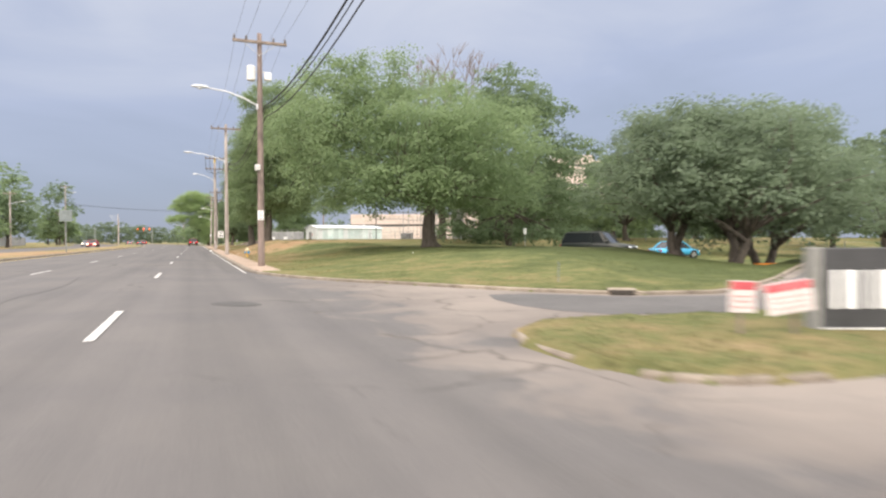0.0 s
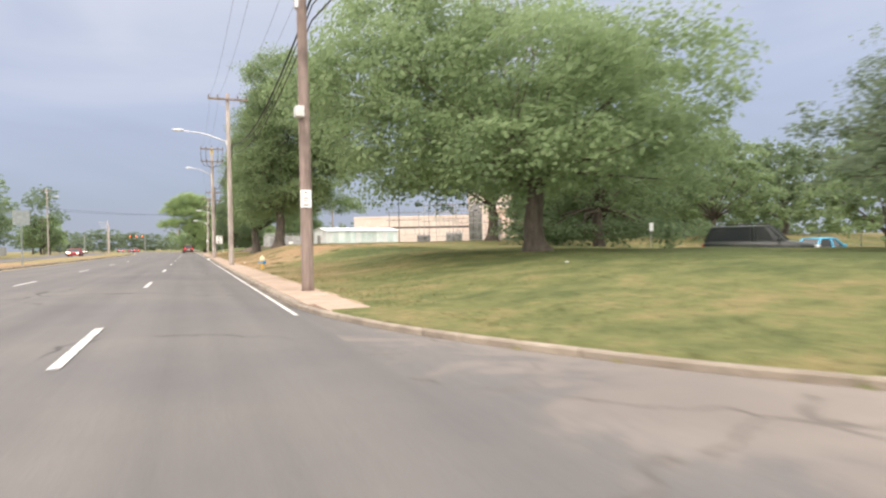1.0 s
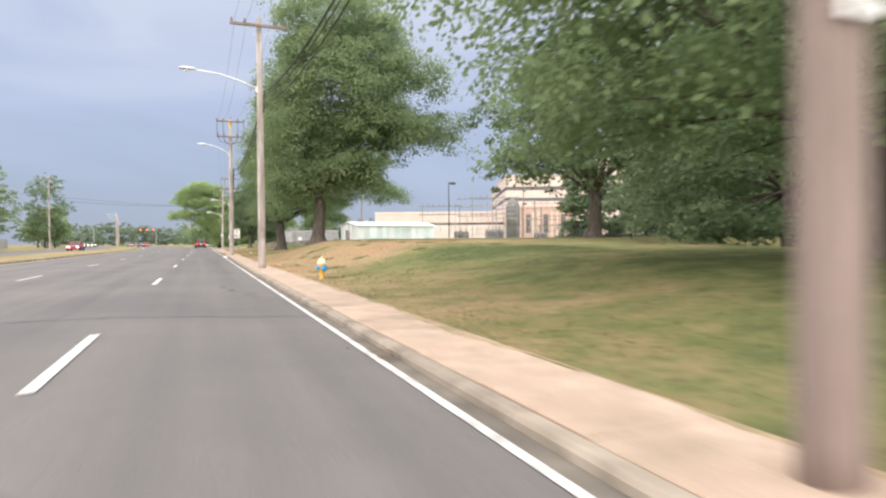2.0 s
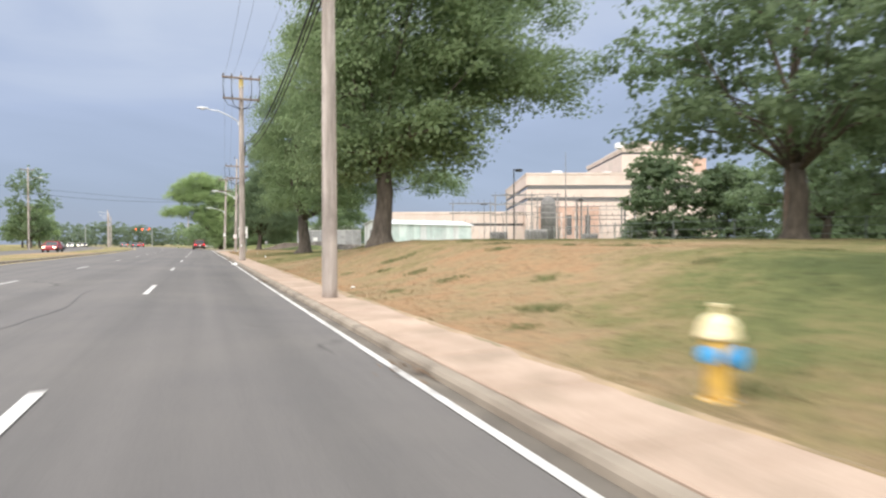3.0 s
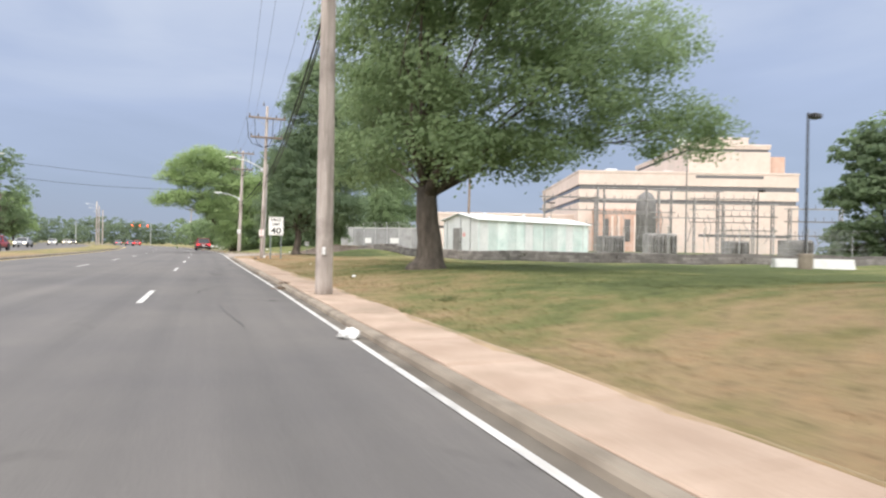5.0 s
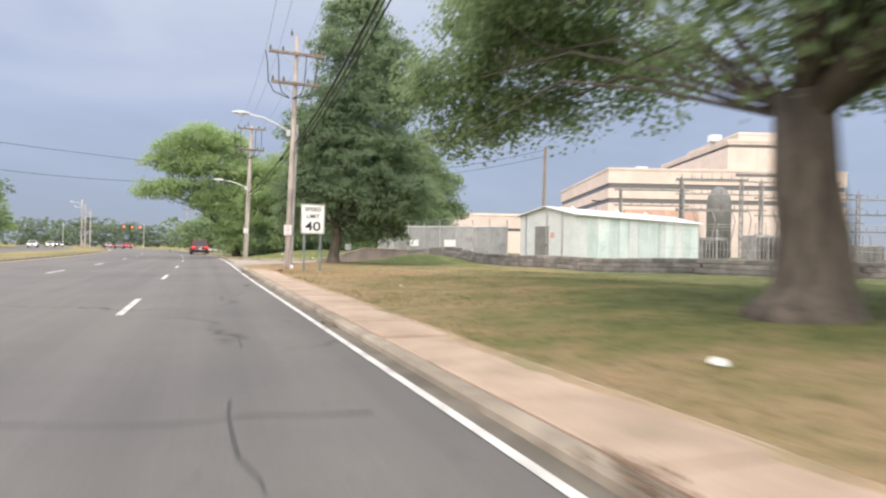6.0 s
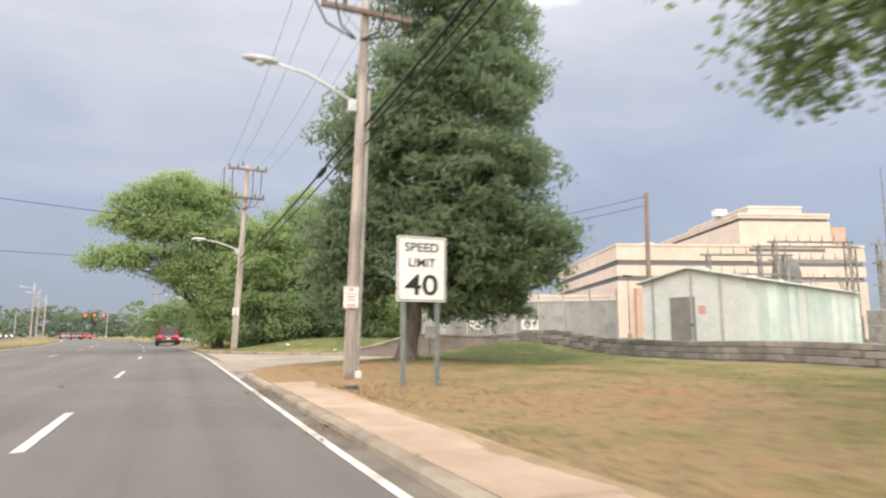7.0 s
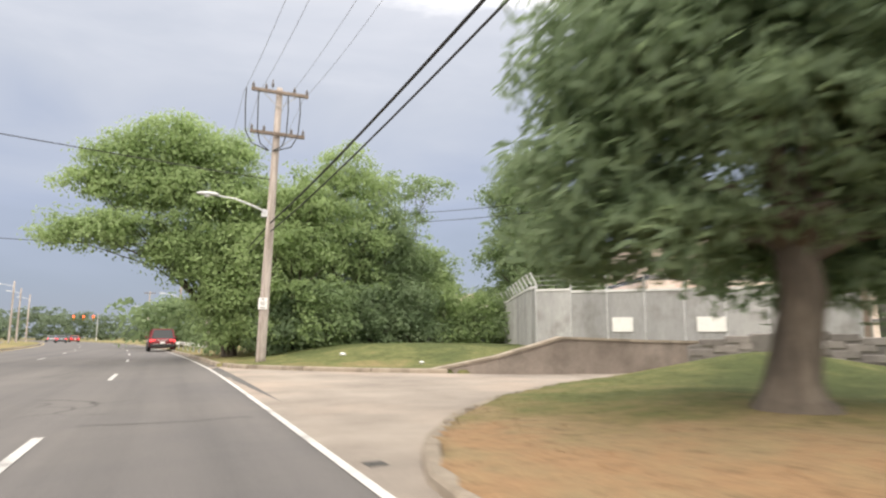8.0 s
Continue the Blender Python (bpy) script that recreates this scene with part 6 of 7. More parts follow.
# ---- pale teal metal shed ----
TEAL = surface("pale_teal_steel", (0.43, 0.54, 0.52), (0.60, 0.68, 0.66), 0.8, 0.5, 0.05, 12, spread=0.16, dirt=(0.66, 0.70, 0.69), dirt_scale=0.3)
PALE = surface("pale_grey_steel", (0.58, 0.61, 0.61), (0.68, 0.70, 0.70), 0.8, 0.5, 0.05, 12, spread=0.08)


def shed(at, turn, w, d, eave, ridge, z):
    root = thing("metal_shed", "pale teal ribbed metal shed with grey door", "shed", (at[0], at[1], z), turn)
    # gable end along x (w), long side along y (d)
    prof = [(0, -0.3), (w, -0.3), (w, eave), (w / 2, ridge), (0, eave)]
    part("end_wall", Geo().add([(x, 0, q) for x, q in prof] + [(x, 0.12, q) for x, q in prof], [(0, 1, 2, 3, 4), (9, 8, 7, 6, 5)] + [(i, i + 5, (i + 1) % 5 + 5, (i + 1) % 5) for i in range(5)]), PALE, root)
    part("end_wall", Geo().add([(x, d, q) for x, q in prof] + [(x, d - 0.12, q) for x, q in prof], [(4, 3, 2, 1, 0), (5, 6, 7, 8, 9)] + [(i, (i + 1) % 5, (i + 1) % 5 + 5, i + 5) for i in range(5)]), PALE, root)
    n = int(d / 1.1)
    for s, x in ((0, 0.0), (1, w)):
        for k in range(n):
            y0, y1 = 0.13 + (d - 0.26) * k / n, 0.13 + (d - 0.26) * (k + 1) / n
            x0 = x if s == 0 else x - 0.1
            part("wall_sheet", Geo().box(x0, x0 + 0.1, y0 + 0.006, y1 - 0.006, -0.3, eave - 0.02), TEAL if k % 5 else PALE, root)
            part("rib", Geo().box(x0 - 0.03 if s == 0 else x0 + 0.1, x0 if s == 0 else x0 + 0.13, y0 - 0.03, y0 + 0.03, -0.3, eave - 0.03), TEAL, root)
    for s in (0, 1):
        x0, x1 = (-0.25, w / 2) if s == 0 else (w / 2, w + 0.25)
        za, zb = (eave - 0.05, ridge + 0.03) if s == 0 else (ridge + 0.03, eave - 0.05)
        part("roof_sheet", Geo().add([(x0, -0.25, za), (x1, -0.25, zb), (x1, d + 0.25, zb), (x0, d + 0.25, za), (x0, -0.25, za + 0.07), (x1, -0.25, zb + 0.07), (x1, d + 0.25, zb + 0.07), (x0, d + 0.25, za + 0.07)], [(0, 3, 2, 1), (4, 5, 6, 7), (0, 1, 5, 4), (2, 3, 7, 6), (1, 2, 6, 5), (3, 0, 4, 7)]), PALE, root)
    door = part("door", Geo().box(w * 0.30, w * 0.30 + 1.15, -0.05, -0.003, -0.1, 2.25, 0.01), surface("door_grey", (0.20, 0.195, 0.185), (0.26, 0.25, 0.24), 2, 0.6, 0.1), root, "weathered grey steel door")
    part("door_handle", Geo().box(w * 0.30 + 0.98, w * 0.30 + 1.05, -0.10, -0.051, 0.95, 1.1), CHROME, door)
    part("warning_plate", Geo().box(w * 0.58, w * 0.58 + 0.32, -0.02, -0.003, 1.5, 1.85), SIGN_PINK, root)
    for k in (0.12, 0.52, 0.8):
        part("downpipe", Geo().tube([(w * k, -0.05, -0.3), (w * k, -0.05, eave + 0.2)], 0.045, 7), GALV, root)
    for k in (0.25, 0.6, 0.85):
        part("roof_vent", Geo().lathe([(0.10, 0), (0.10, 0.35), (0.2, 0.38), (0.16, 0.52), (0.02, 0.58)], 10, (w * 0.30, d * k, eave + (ridge - eave) * 0.6)), GALV, root)
    for k in (0.15, 0.3, 0.46):
        part("wall_pipe", Geo().tube([(-0.1, d * k, 0.0), (-0.12, d * k, eave * 0.55), (-0.12, d * k + 0.7, eave * 0.55)], 0.04, 6), TRIM_BLACK, root)


shed((20.0, 121.3), -72.8, 4.6, 14.5, 2.95, 3.45, 0.5)

# ---- grey panel fence behind the driveway ----
FENCE_GREY = surface("grey_panel", (0.26, 0.265, 0.27), (0.35, 0.355, 0.36), 0.8, 0.7, 0.1, 20, spread=0.12, streak=(1, 1, 0.15), dirt=(0.20, 0.195, 0.19), dirt_scale=1.4)
FENCE_CAP = surface("pale_rail", (0.50, 0.51, 0.51), (0.58, 0.59, 0.59), 2.0, 0.6, 0.05, 20)
fence = thing("panel_fence", "tall grey panel fence with barbed wires behind the driveway", "fence", (0, 0, 0))
barbs = Geo()
LINE = [Vector((19.9, 123.0, 0)), Vector((12.6, 130.2, 0)), Vector((16.5, 139.0, 0)), Vector((20.0, 150.0, 0)), Vector((20.5, 172.0, 0))]
for a, b in zip(LINE, LINE[1:]):
    n = max(1, round((b - a).length / 1.25))
    for k in range(n):
        p, q = a.lerp(b, k / n), a.lerp(b, (k + 1) / n)
        d = (q - p).normalized()
        nn = Vector((-d.y, d.x, 0)) * 0.03
        z = max(land_at(p.x, p.y), 0.55) - 0.15
        c = [p + d * 0.03 - nn, q - d * 0.03 - nn, q - d * 0.03 + nn, p + d * 0.03 + nn]
        part("panel", Geo().loft([[v + Vector((0, 0, z - 0.5)) for v in c], [v + Vector((0, 0, z + 2.35)) for v in c]]), FENCE_GREY, fence)
        part("top_rail", Geo().loft([[v + nn * s_ + Vector((0, 0, z + h)) for v, s_ in zip(c, (-1, -1, 1, 1))] for h in (2.353, 2.44)]), FENCE_CAP, fence)
        out = nn.normalized() * 0.22
        part("post", Geo().tube([(p.x, p.y, z - 0.6), (p.x, p.y, z + 2.5), (p.x + out.x, p.y + out.y, z + 2.92)], 0.04, 6), GALV, fence)
        for h, o in ((2.57, 0.1), (2.74, 0.55), (2.90, 0.95)):
            barbs.tube([p + out * o + Vector((0, 0, z + h)), q + out * o + Vector((0, 0, z + h))], 0.008, 3)
tagged(part("barbed_wire", barbs, GALV, fence), kind="stuff")
for t, w in ((0.42, 0.9), (0.70, 0.7)):
    p = LINE[0].lerp(LINE[1], t)
    d = (LINE[1] - LINE[0]).normalized()
    nn = Vector((-d.y, d.x, 0))
    nn = nn if nn.y < 0 else -nn
    c = [p + nn * 0.05 - d * w / 2, p + nn * 0.05 + d * w / 2, p + nn * 0.08 + d * w / 2, p + nn * 0.08 - d * w / 2]
    part("white_notice", Geo().loft([[v + Vector((0, 0, z_)) for v in c] for z_ in (1.35, 1.85)]), SIGN_WHITE, fence, "white notice board")

# ---- low stone retaining wall round the yard ----
STONE = surface("wall_stone", (0.17, 0.155, 0.15), (0.27, 0.25, 0.24), 2.0, 0.95, 0.5, 25, spread=0.25)
MORTAR = surface("wall_mortar", (0.15, 0.14, 0.135), (0.20, 0.19, 0.18), 3, 0.95, 0.3)
wall = thing("wall_yard", "low dark stone retaining wall round the yard", "wall", kind="structure")
WALL = [(12.6, 122.9), (14.2, 121.7), (15.5, 119.6), (16.1, 115.0), (16.6, 109.0), (18.6, 103.5), (23.0, 100.0), (31.0, 98.4), (40.0, 98.6), (52, 101)]
pts = [Vector((*p, 0)) for p in WALL]
cum = [0.0]
for a, b in zip(pts, pts[1:]):
    cum.append(cum[-1] + (b - a).length)


def along_wall(s):
    for i in range(len(pts) - 1):
        if s <= cum[i + 1] + 1e-6:
            d = (pts[i + 1] - pts[i]).normalized()
            return pts[i] + d * (s - cum[i]), d
    return pts[-1], (pts[-1] - pts[-2]).normalized()


core = []
m = 50
for i in range(m + 1):
    p, d = along_wall(cum[-1] * i / m)
    nn = Vector((-d.y, d.x, 0))
    z = land_at(p.x, p.y)
    core.append([p - nn * 0.13 + Vector((0, 0, z - 0.3)), p + nn * 0.13 + Vector((0, 0, z - 0.3)), p + nn * 0.13 + Vector((0, 0, z + 0.60)), p - nn * 0.13 + Vector((0, 0, z + 0.60))])
part("core", Geo().loft(core), MORTAR, wall)
stone_mesh = Geo().box(-0.29, 0.29, -0.16, 0.16, -0.094, 0.094, 0.02).mesh("stone", STONE)
rng = random.Random(9)
rest = Geo()
made = 0
for row in range(4):
    s = 0.3 * (row % 2)
    while s < cum[-1] - 0.3:
        p, d = along_wall(s + 0.3)
        z = land_at(p.x, p.y) - 0.06 + 0.2 * row
        a = math.degrees(math.atan2(d.y, d.x)) + rng.uniform(-1.5, 1.5)
        mat4 = pose(p.x, p.y, z, 0, 0, a)
        if made < 300 and s < 50:
            ob = part("stone", stone_mesh, STONE, wall)
            ob.matrix_world = mat4
            made += 1
        else:
            g = Geo().box(-0.29, 0.29, -0.16, 0.16, -0.094, 0.094)
            rest.add([mat4 @ Vector(v) for v in g.v], g.f)
        s += 0.6
tagged(part("stonework", rest, STONE, wall), kind="stuff")

# concrete wall at the far side of the driveway
DWALL = surface("stained_concrete", (0.19, 0.160, 0.140), (0.28, 0.24, 0.21), 1.0, 0.9, 0.3, 30, dirt=(0.13, 0.11, 0.095), dirt_scale=0.8, streak=(1, 1, 0.4))
dw = thing("wall_drive", "stained concrete retaining wall rising beside the driveway", "wall", kind="structure")
secs = []
for (x, y), top in zip([(6.9, 127.3), (8.6, 125.95), (10.3, 125.35), (13.0, 125.05), (17.0, 124.95)], (0.10, 0.55, 1.08, 1.0, 0.95)):
    secs.append([(x, y - 0.1, -0.2), (x, y + 0.12, -0.2), (x, y + 0.12, top), (x, y - 0.1, top)])
part("wall_body", Geo().loft(secs), DWALL, dw)
part("coping", Geo().loft([[(a[0][0], a[0][1] - 0.05, a[2][2] + 0.003), (a[0][0], a[1][1] + 0.05, a[2][2] + 0.003), (a[0][0], a[1][1] + 0.05, a[2][2] + 0.07), (a[0][0], a[0][1] - 0.05, a[2][2] + 0.07)] for a in secs]), KERB, dw)

# ---- substation yard ----
STEEL = surface("yard_steel", (0.17, 0.165, 0.16), (0.30, 0.29, 0.28), 1.5, 0.65, 0.1, 20, metal=0.2, spread=0.3)
ux, uy = Vector((0.93, -0.37, 0)), Vector((0.37, 0.93, 0))
base = Vector((52.0, 124.0, 0))


def yard(s, t, z=0.0):
    p = base + ux * s + uy * t
    return (p.x, p.y, z)


for i, (s, t, w, h) in enumerate(((-14, 4, 6, 6.5), (-7, 7, 6, 8.0), (0, 4, 7, 7.6), (8, 6, 6, 6.4), (15, 4, 6, 6.0), (-3, 14, 9, 8.6), (9, 15, 8, 7.4))):
    x, y, _ = yard(s, t)
    z = land_at(x, y)
    g = thing("steel_gantry", "grey lattice steel gantry with insulators in the substation", "gantry", (x, y, z), -21.7, group="substation gantries")
    for a in (-w / 2, w / 2):
        for b in (-0.3, 0.3):
            part("leg", Geo().box(a - 0.06, a + 0.06, b - 0.06, b + 0.06, -0.2, h), STEEL, g)
        for k in range(int(h / 0.8)):
            part("lacing", Geo().tube([(a, -0.3, k * 0.8), (a, 0.3, k * 0.8 + 0.8)], 0.035, 4), STEEL, g)
    for zz in (h, h - 1.5, h - 3.2):
        part("beam", Geo().box(-w / 2 - 0.6, w / 2 + 0.6, -0.1, 0.1, zz - 0.07, zz + 0.07), STEEL, g)
        for k in range(7):
            xx = -w / 2 + w * k / 6
            part("insulator", insulator((xx, 0, zz + 0.1), 0.5), CERAMIC, g)
    for k in range(3):
        xx = -w / 3 + w * k / 3
        part("busbar", Geo().tube([(xx, 0, h - 3.0), (xx + 0.3, -0.3, h - 4.2), (xx, 0, 1.6)], 0.05, 5), STEEL, g)
for i, (s, t, w, d, h) in enumerate(((-10, 0.5, 2.6, 2.2, 2.8), (-4, 2, 3.2, 2.4, 3.4), (4, 0.5, 2.2, 2.0, 2.6), (11, 1, 2.8, 2.2, 3.0), (18, 2, 3.0, 2.4, 2.6))):
    x, y, _ = yard(s, t)
    g = thing("power_transformer", "grey power transformer with cooling fins", "transformer", (x, y, land_at(x, y)), -21.7, group="substation transformers")
    part("tank", Geo().box(-w / 2, w / 2, -d / 2, d / 2, -0.2, h * 0.75, 0.06), STEEL, g)
    for k in range(8):
        xx = -w / 2 + 0.2 + (w - 0.4) * k / 7
        part("fin", Geo().box(xx - 0.04, xx + 0.04, -d / 2 - 0.5, -d / 2 - 0.003, 0.3, h * 0.68), STEEL, g)
    for k in (-1, 0, 1):
        part("bushing", insulator((k * w * 0.3, 0, h * 0.75), h * 0.35), CERAMIC, g)
# chain-link fence round the yard, with outriggers
cf = thing("chain_link_fence", "galvanised chain-link fence with barbed top wires", "fence", (0, 0, 0))
path = [Vector((27.5, 116.5, 0)), Vector((34, 108.5, 0)), Vector((46, 106, 0)), Vector((60, 101, 0)), Vector((74, 94, 0))]
netting = Geo()
for a, b in zip(path, path[1:]):
    k = max(1, int((b - a).length / 3.0))
    for i in range(k):
        p, q = a.lerp(b, i / k), a.lerp(b, (i + 1) / k)
        zp, zq = land_at(p.x, p.y), land_at(q.x, q.y)
        part("post", Geo().tube([(p.x, p.y, zp - 0.2), (p.x, p.y, zp + 2.4), (p.x - 0.2, p.y - 0.25, zp + 2.75)], 0.035, 6), GALV, cf)
        for hh in (0.05, 1.2, 2.38, 2.55, 2.72):
            off = Vector((-0.1, -0.13, 0)) * max(0, (hh - 2.38) / 0.17)
            netting.tube([p + off + Vector((0, 0, zp + hh)), q + off + Vector((0, 0, zq + hh))], 0.012, 3)
        for j in range(18):
            f0, f1 = j / 18, (j + 6) / 18
            for u, v in ((f0, f1), (f1, f0)):
                if max(u, v) <= 1:
                    netting.tube([p.lerp(q, u) + Vector((0, 0, zp + 0.1)), p.lerp(q, v) + Vector((0, 0, zp + 2.35))], 0.007, 3)
tagged(part("netting", netting, GALV, cf), kind="stuff")


# ---- yard lamps ----
def yard_lamp(at, h, heads=1, label="dark steel yard lamp on a concrete foot"):
    z = land_at(*at)
    g = thing("yard_lamp", label, "lamp post", (at[0], at[1], z), 10, group="yard lamps")
    part("foot", Geo().lathe([(0.32, -0.3), (0.32, 0.65), (0.28, 0.7)], 14), KERB, g)
    part("mast", Geo().tube([(0, 0, 0.68), (0, 0, h)], [0.06, 0.045], 10), TRIM_BLACK, g)
    for k in range(heads):
        s = 1 - 2 * k
        part("arm", Geo().box(min(0, s * 0.35), max(0, s * 0.35), -0.04, 0.04, h - 0.15, h - 0.07), TRIM_BLACK, g)
        part("lamp_head", Geo().box(s * 0.55 - 0.28, s * 0.55 + 0.28, -0.2, 0.2, h - 0.2, h + 0.02, 0.03), TRIM_BLACK, g)


yard_lamp((25.1, 89.4), 7.0)
yard_lamp((45.5, 110.5), 6.4)
yard_lamp((60.0, 170.0), 9.0, 2)
ln_pole = thing("lightning_mast", "slim pale mast in the substation yard", "mast", (58, 133, land_at(58, 133)))
part("mast", Geo().tube([(0, 0, -0.2), (0, 0, 8), (0, 0, 15.5)], [0.12, 0.09, 0.03], 8), STEEL, ln_pole)
yp = thing("yard_pole", "plain wooden pole with two service wires behind the wall", "utility pole", (24.2, 125.6, land_at(24.2, 125.6)))
part("shaft", Geo().tube([(0, 0, -0.3), (0.12, 0, 8.6)], [0.15, 0.11], 10), POLE_WOOD, yp)
for k in (0, 0.5):
    part("service_wire", hung((0.1, 0, 8.4 - k), (-12.0, 16, 7.4 - k), 0.5, 0.016), CABLE, yp)
bench = thing("concrete_barrier", "low white concrete barrier on the grass", "barrier", (27.6, 91.0, land_at(27.6, 91.0)), -22)
part("barrier_body", Geo().loft([[(-1.9, y, z) for y, z in ((-0.3, -0.1), (0.3, -0.1), (0.14, 0.45), (-0.14, 0.45))], [(1.9, y, z) for y, z in ((-0.3, -0.1), (0.3, -0.1), (0.14, 0.45), (-0.14, 0.45))]]), WHITE_BOX, bench)
bar = thing("orange_barrier", "orange plastic barrier by the car park", "barrier", (24.3, 20.9, land_at(24.3, 20.9)), -20)
part("barrier_body", Geo().box(-0.55, 0.55, -0.2, 0.2, 0.0, 0.55, 0.06), plain("orange_plastic", (0.75, 0.25, 0.03), 0.5), bar)

# fence and small posts behind the first lawn
rail = thing("wire_fence", "thin wire fence with pale posts behind the lawn", "fence", (0, 0, 0))
for k in range(22):
    x, y = 20 + k * 2.6, 74 - k * 1.9
    z = land_at(x, y)
    part("post", Geo().tube([(x, y, z - 0.2), (x, y, z + 1.3)], 0.04, 6), GALV_DULL, rail)
    if k:
        for hh in (0.3, 0.75, 1.2):
            part("wire", Geo().tube([(x - 2.6, y + 1.9, land_at(x - 2.6, y + 1.9) + hh), (x, y, z + hh)], 0.012, 4), GALV_DULL, rail)
p = thing("marker_post", "slim white marker plate on a thin post", "post", (21.3, 37.9, land_at(21.3, 37.9)))
part("post", Geo().tube([(0, 0, -0.2), (0, 0, 1.2)], 0.02, 6), GALV, p)
part("plate", Geo().box(-0.12, 0.12, -0.03, -0.01, 0.85, 1.25, 0.004), SIGN_WHITE, p)

# guard rail beyond the leaning tree
gr = thing("guard_rail", "white steel guard rail at the roadside", "guard rail", (0, 0, 0))
for y in range(150, 186, 4):
    part("post", Geo().box(2.9 + bend(y) - 0.06, 2.9 + bend(y) + 0.06, y - 0.06, y + 0.06, -0.2, 0.75), GALV, gr)
part("beam", Geo().loft([[(2.80 + bend(y) + a, y, 0.45 + b) for a, b in ((0, 0), (-0.05, 0.06), (0, 0.13), (-0.05, 0.2), (0, 0.27), (0.03, 0.27), (0.03, 0))] for y in (149, 158, 167, 176, 186)]), WHITE_BOX, gr)

# ---- far side of the road: wall, poles and lamps ----
lw = thing("wall_left", "long low grey block wall beyond the opposite carriageway", "wall", kind="structure")
part("wall_body", Geo().loft([[(x - 0.12, y, -0.2), (x + 0.12, y, -0.2), (x + 0.12, y, 2.3), (x - 0.12, y, 2.3)] for x, y in ((-36, 120), (-37, 150), (-40, 182), (-44, 205))]), FENCE_GREY, lw)
for x, y, h in ((-29.3, 88, 9.5), (-29.6, 128, 9.8), (-28.6, 172, 15.0), (-37.0, 212, 10.0)):
    pole((x, y), h, 0.16, POLE_GREY, "wooden pole beyond the opposite carriageway", arms=((h - 0.4, 1.0),), lamp=(h - 2.2, -2.2, 0.5))
cross = thing("crossing_wire", "overhead wires crossing the road", "power line", (0, 0, 0))
part("wire", hung((-29.4, 128, 8.8), (3.1, 132.4, 6.6), 0.35, 0.016), CABLE, cross)
part("wire", hung((-28.4, 172, 10.2), (3.3, 168.0, 9.2), 0.75, 0.030), CABLE, cross)


TUFT = surface("rank_grass", (0.105, 0.125, 0.052), (0.185, 0.190, 0.085), 4.0, 0.9, 0.0, 30)


# ---- grass blades on the verge ----
def tufts(name, count, x0, x1, y0, y1, lo, hi, seed, material):
    rng = np.random.default_rng(seed)
    x = x0 + (x1 - x0) * rng.random(count) ** 1.6
    y = rng.uniform(y0, y1, count)
    keep = ~(inside(STREET_POLY, x, y) | inside(DRIVE_POLY, x, y))
    patch = np.sin(x * 1.7 + 2 * np.sin(y * 0.6)) + np.sin(y * 1.1 + x * 0.7)
    keep &= (x > foot_out(y) + 0.02) | (y < 23.5) | (y > 109.5)
    keep &= patch + rng.normal(size=count) * 0.8 > -0.6
    x, y = x[keep], y[keep]
    n = len(x)
    z = land(x, y) - 0.01
    a = rng.uniform(0, 2 * np.pi, n)
    h = rng.uniform(lo, hi, n)
    w = h * 0.28
    lx, ly = rng.normal(size=n) * h * 0.5, rng.normal(size=n) * h * 0.5
    co = np.stack([np.stack([x - np.cos(a) * w, y - np.sin(a) * w, z], -1), np.stack([x + np.cos(a) * w, y + np.sin(a) * w, z], -1), np.stack([x + lx, y + ly, z + h], -1)], 1).reshape(-1, 3)
    me = bpy.data.meshes.new(name)
    me.from_pydata(co.tolist(), [], np.arange(3 * n).reshape(-1, 3).tolist())
    me.materials.append(material)
    tagged(new(name, me), "short dry grass blades on the verge", "grass", kind="stuff")


tufts("grass", 80000, 2.72, 13, 23.5, 110, 0.02, 0.06, 1, LAWN)
tufts("grass", 7000, 2.9, 14, 110, 140, 0.02, 0.06, 2, LAWN)
tufts("grass", 14000, 3.6, 20, 4, 22, 0.02, 0.06, 3, LAWN)


# ---- worn edges: earth and straw creeping over the slabs, grit and leaves along the kerb ----
def ragged(name, x_of, y0, y1, inward, outward, z_of, material, label, seed, step=0.16):
    """A thin strip of soil with an uneven edge on one side."""
    rng = np.random.default_rng(seed)
    ys = np.arange(y0, y1, step)
    k = np.ones(9) / 9
    wob = np.convolve(rng.normal(size=len(ys) + 8), k, "valid") * 2.2 + rng.normal(size=len(ys)) * 0.25 + 0.9 * np.sin(ys * 0.7 + 2 * np.sin(ys * 0.23))
    wob = np.clip(0.5 + 0.33 * wob, 0.02, 1.3)
    g = Geo()
    for y, w in zip(ys, wob):
        x = x_of(y)
        g.v += [(x - inward * w, y, z_of(y) - 0.018), (x - inward * w * 0.5, y, z_of(y) + 0.004 + 0.012 * min(w, 1.0)), (x + outward, y, z_of(y) - 0.03)]
    g.f += [(3 * i + j, 3 * i + j + 1, 3 * i + j + 4, 3 * i + j + 3) for i in range(len(ys) - 1) for j in (0, 1)]
    tagged(part(name, g, material, smooth=True), label, "verge", kind="structure")


SOIL = surface("verge_soil", (0.215, 0.158, 0.102), (0.320, 0.240, 0.152), 2.5, 0.98, 0.8, 30, dirt=(0.12, 0.13, 0.06), dirt_scale=0.7)
ragged("verge_edge", lambda y: float(foot_out(y)), 24.5, 110.2, 0.26, 0.12, lambda y: road_z(2.0, y) + 0.103, SOIL, "earth and straw creeping over the edge of the footway", 5)


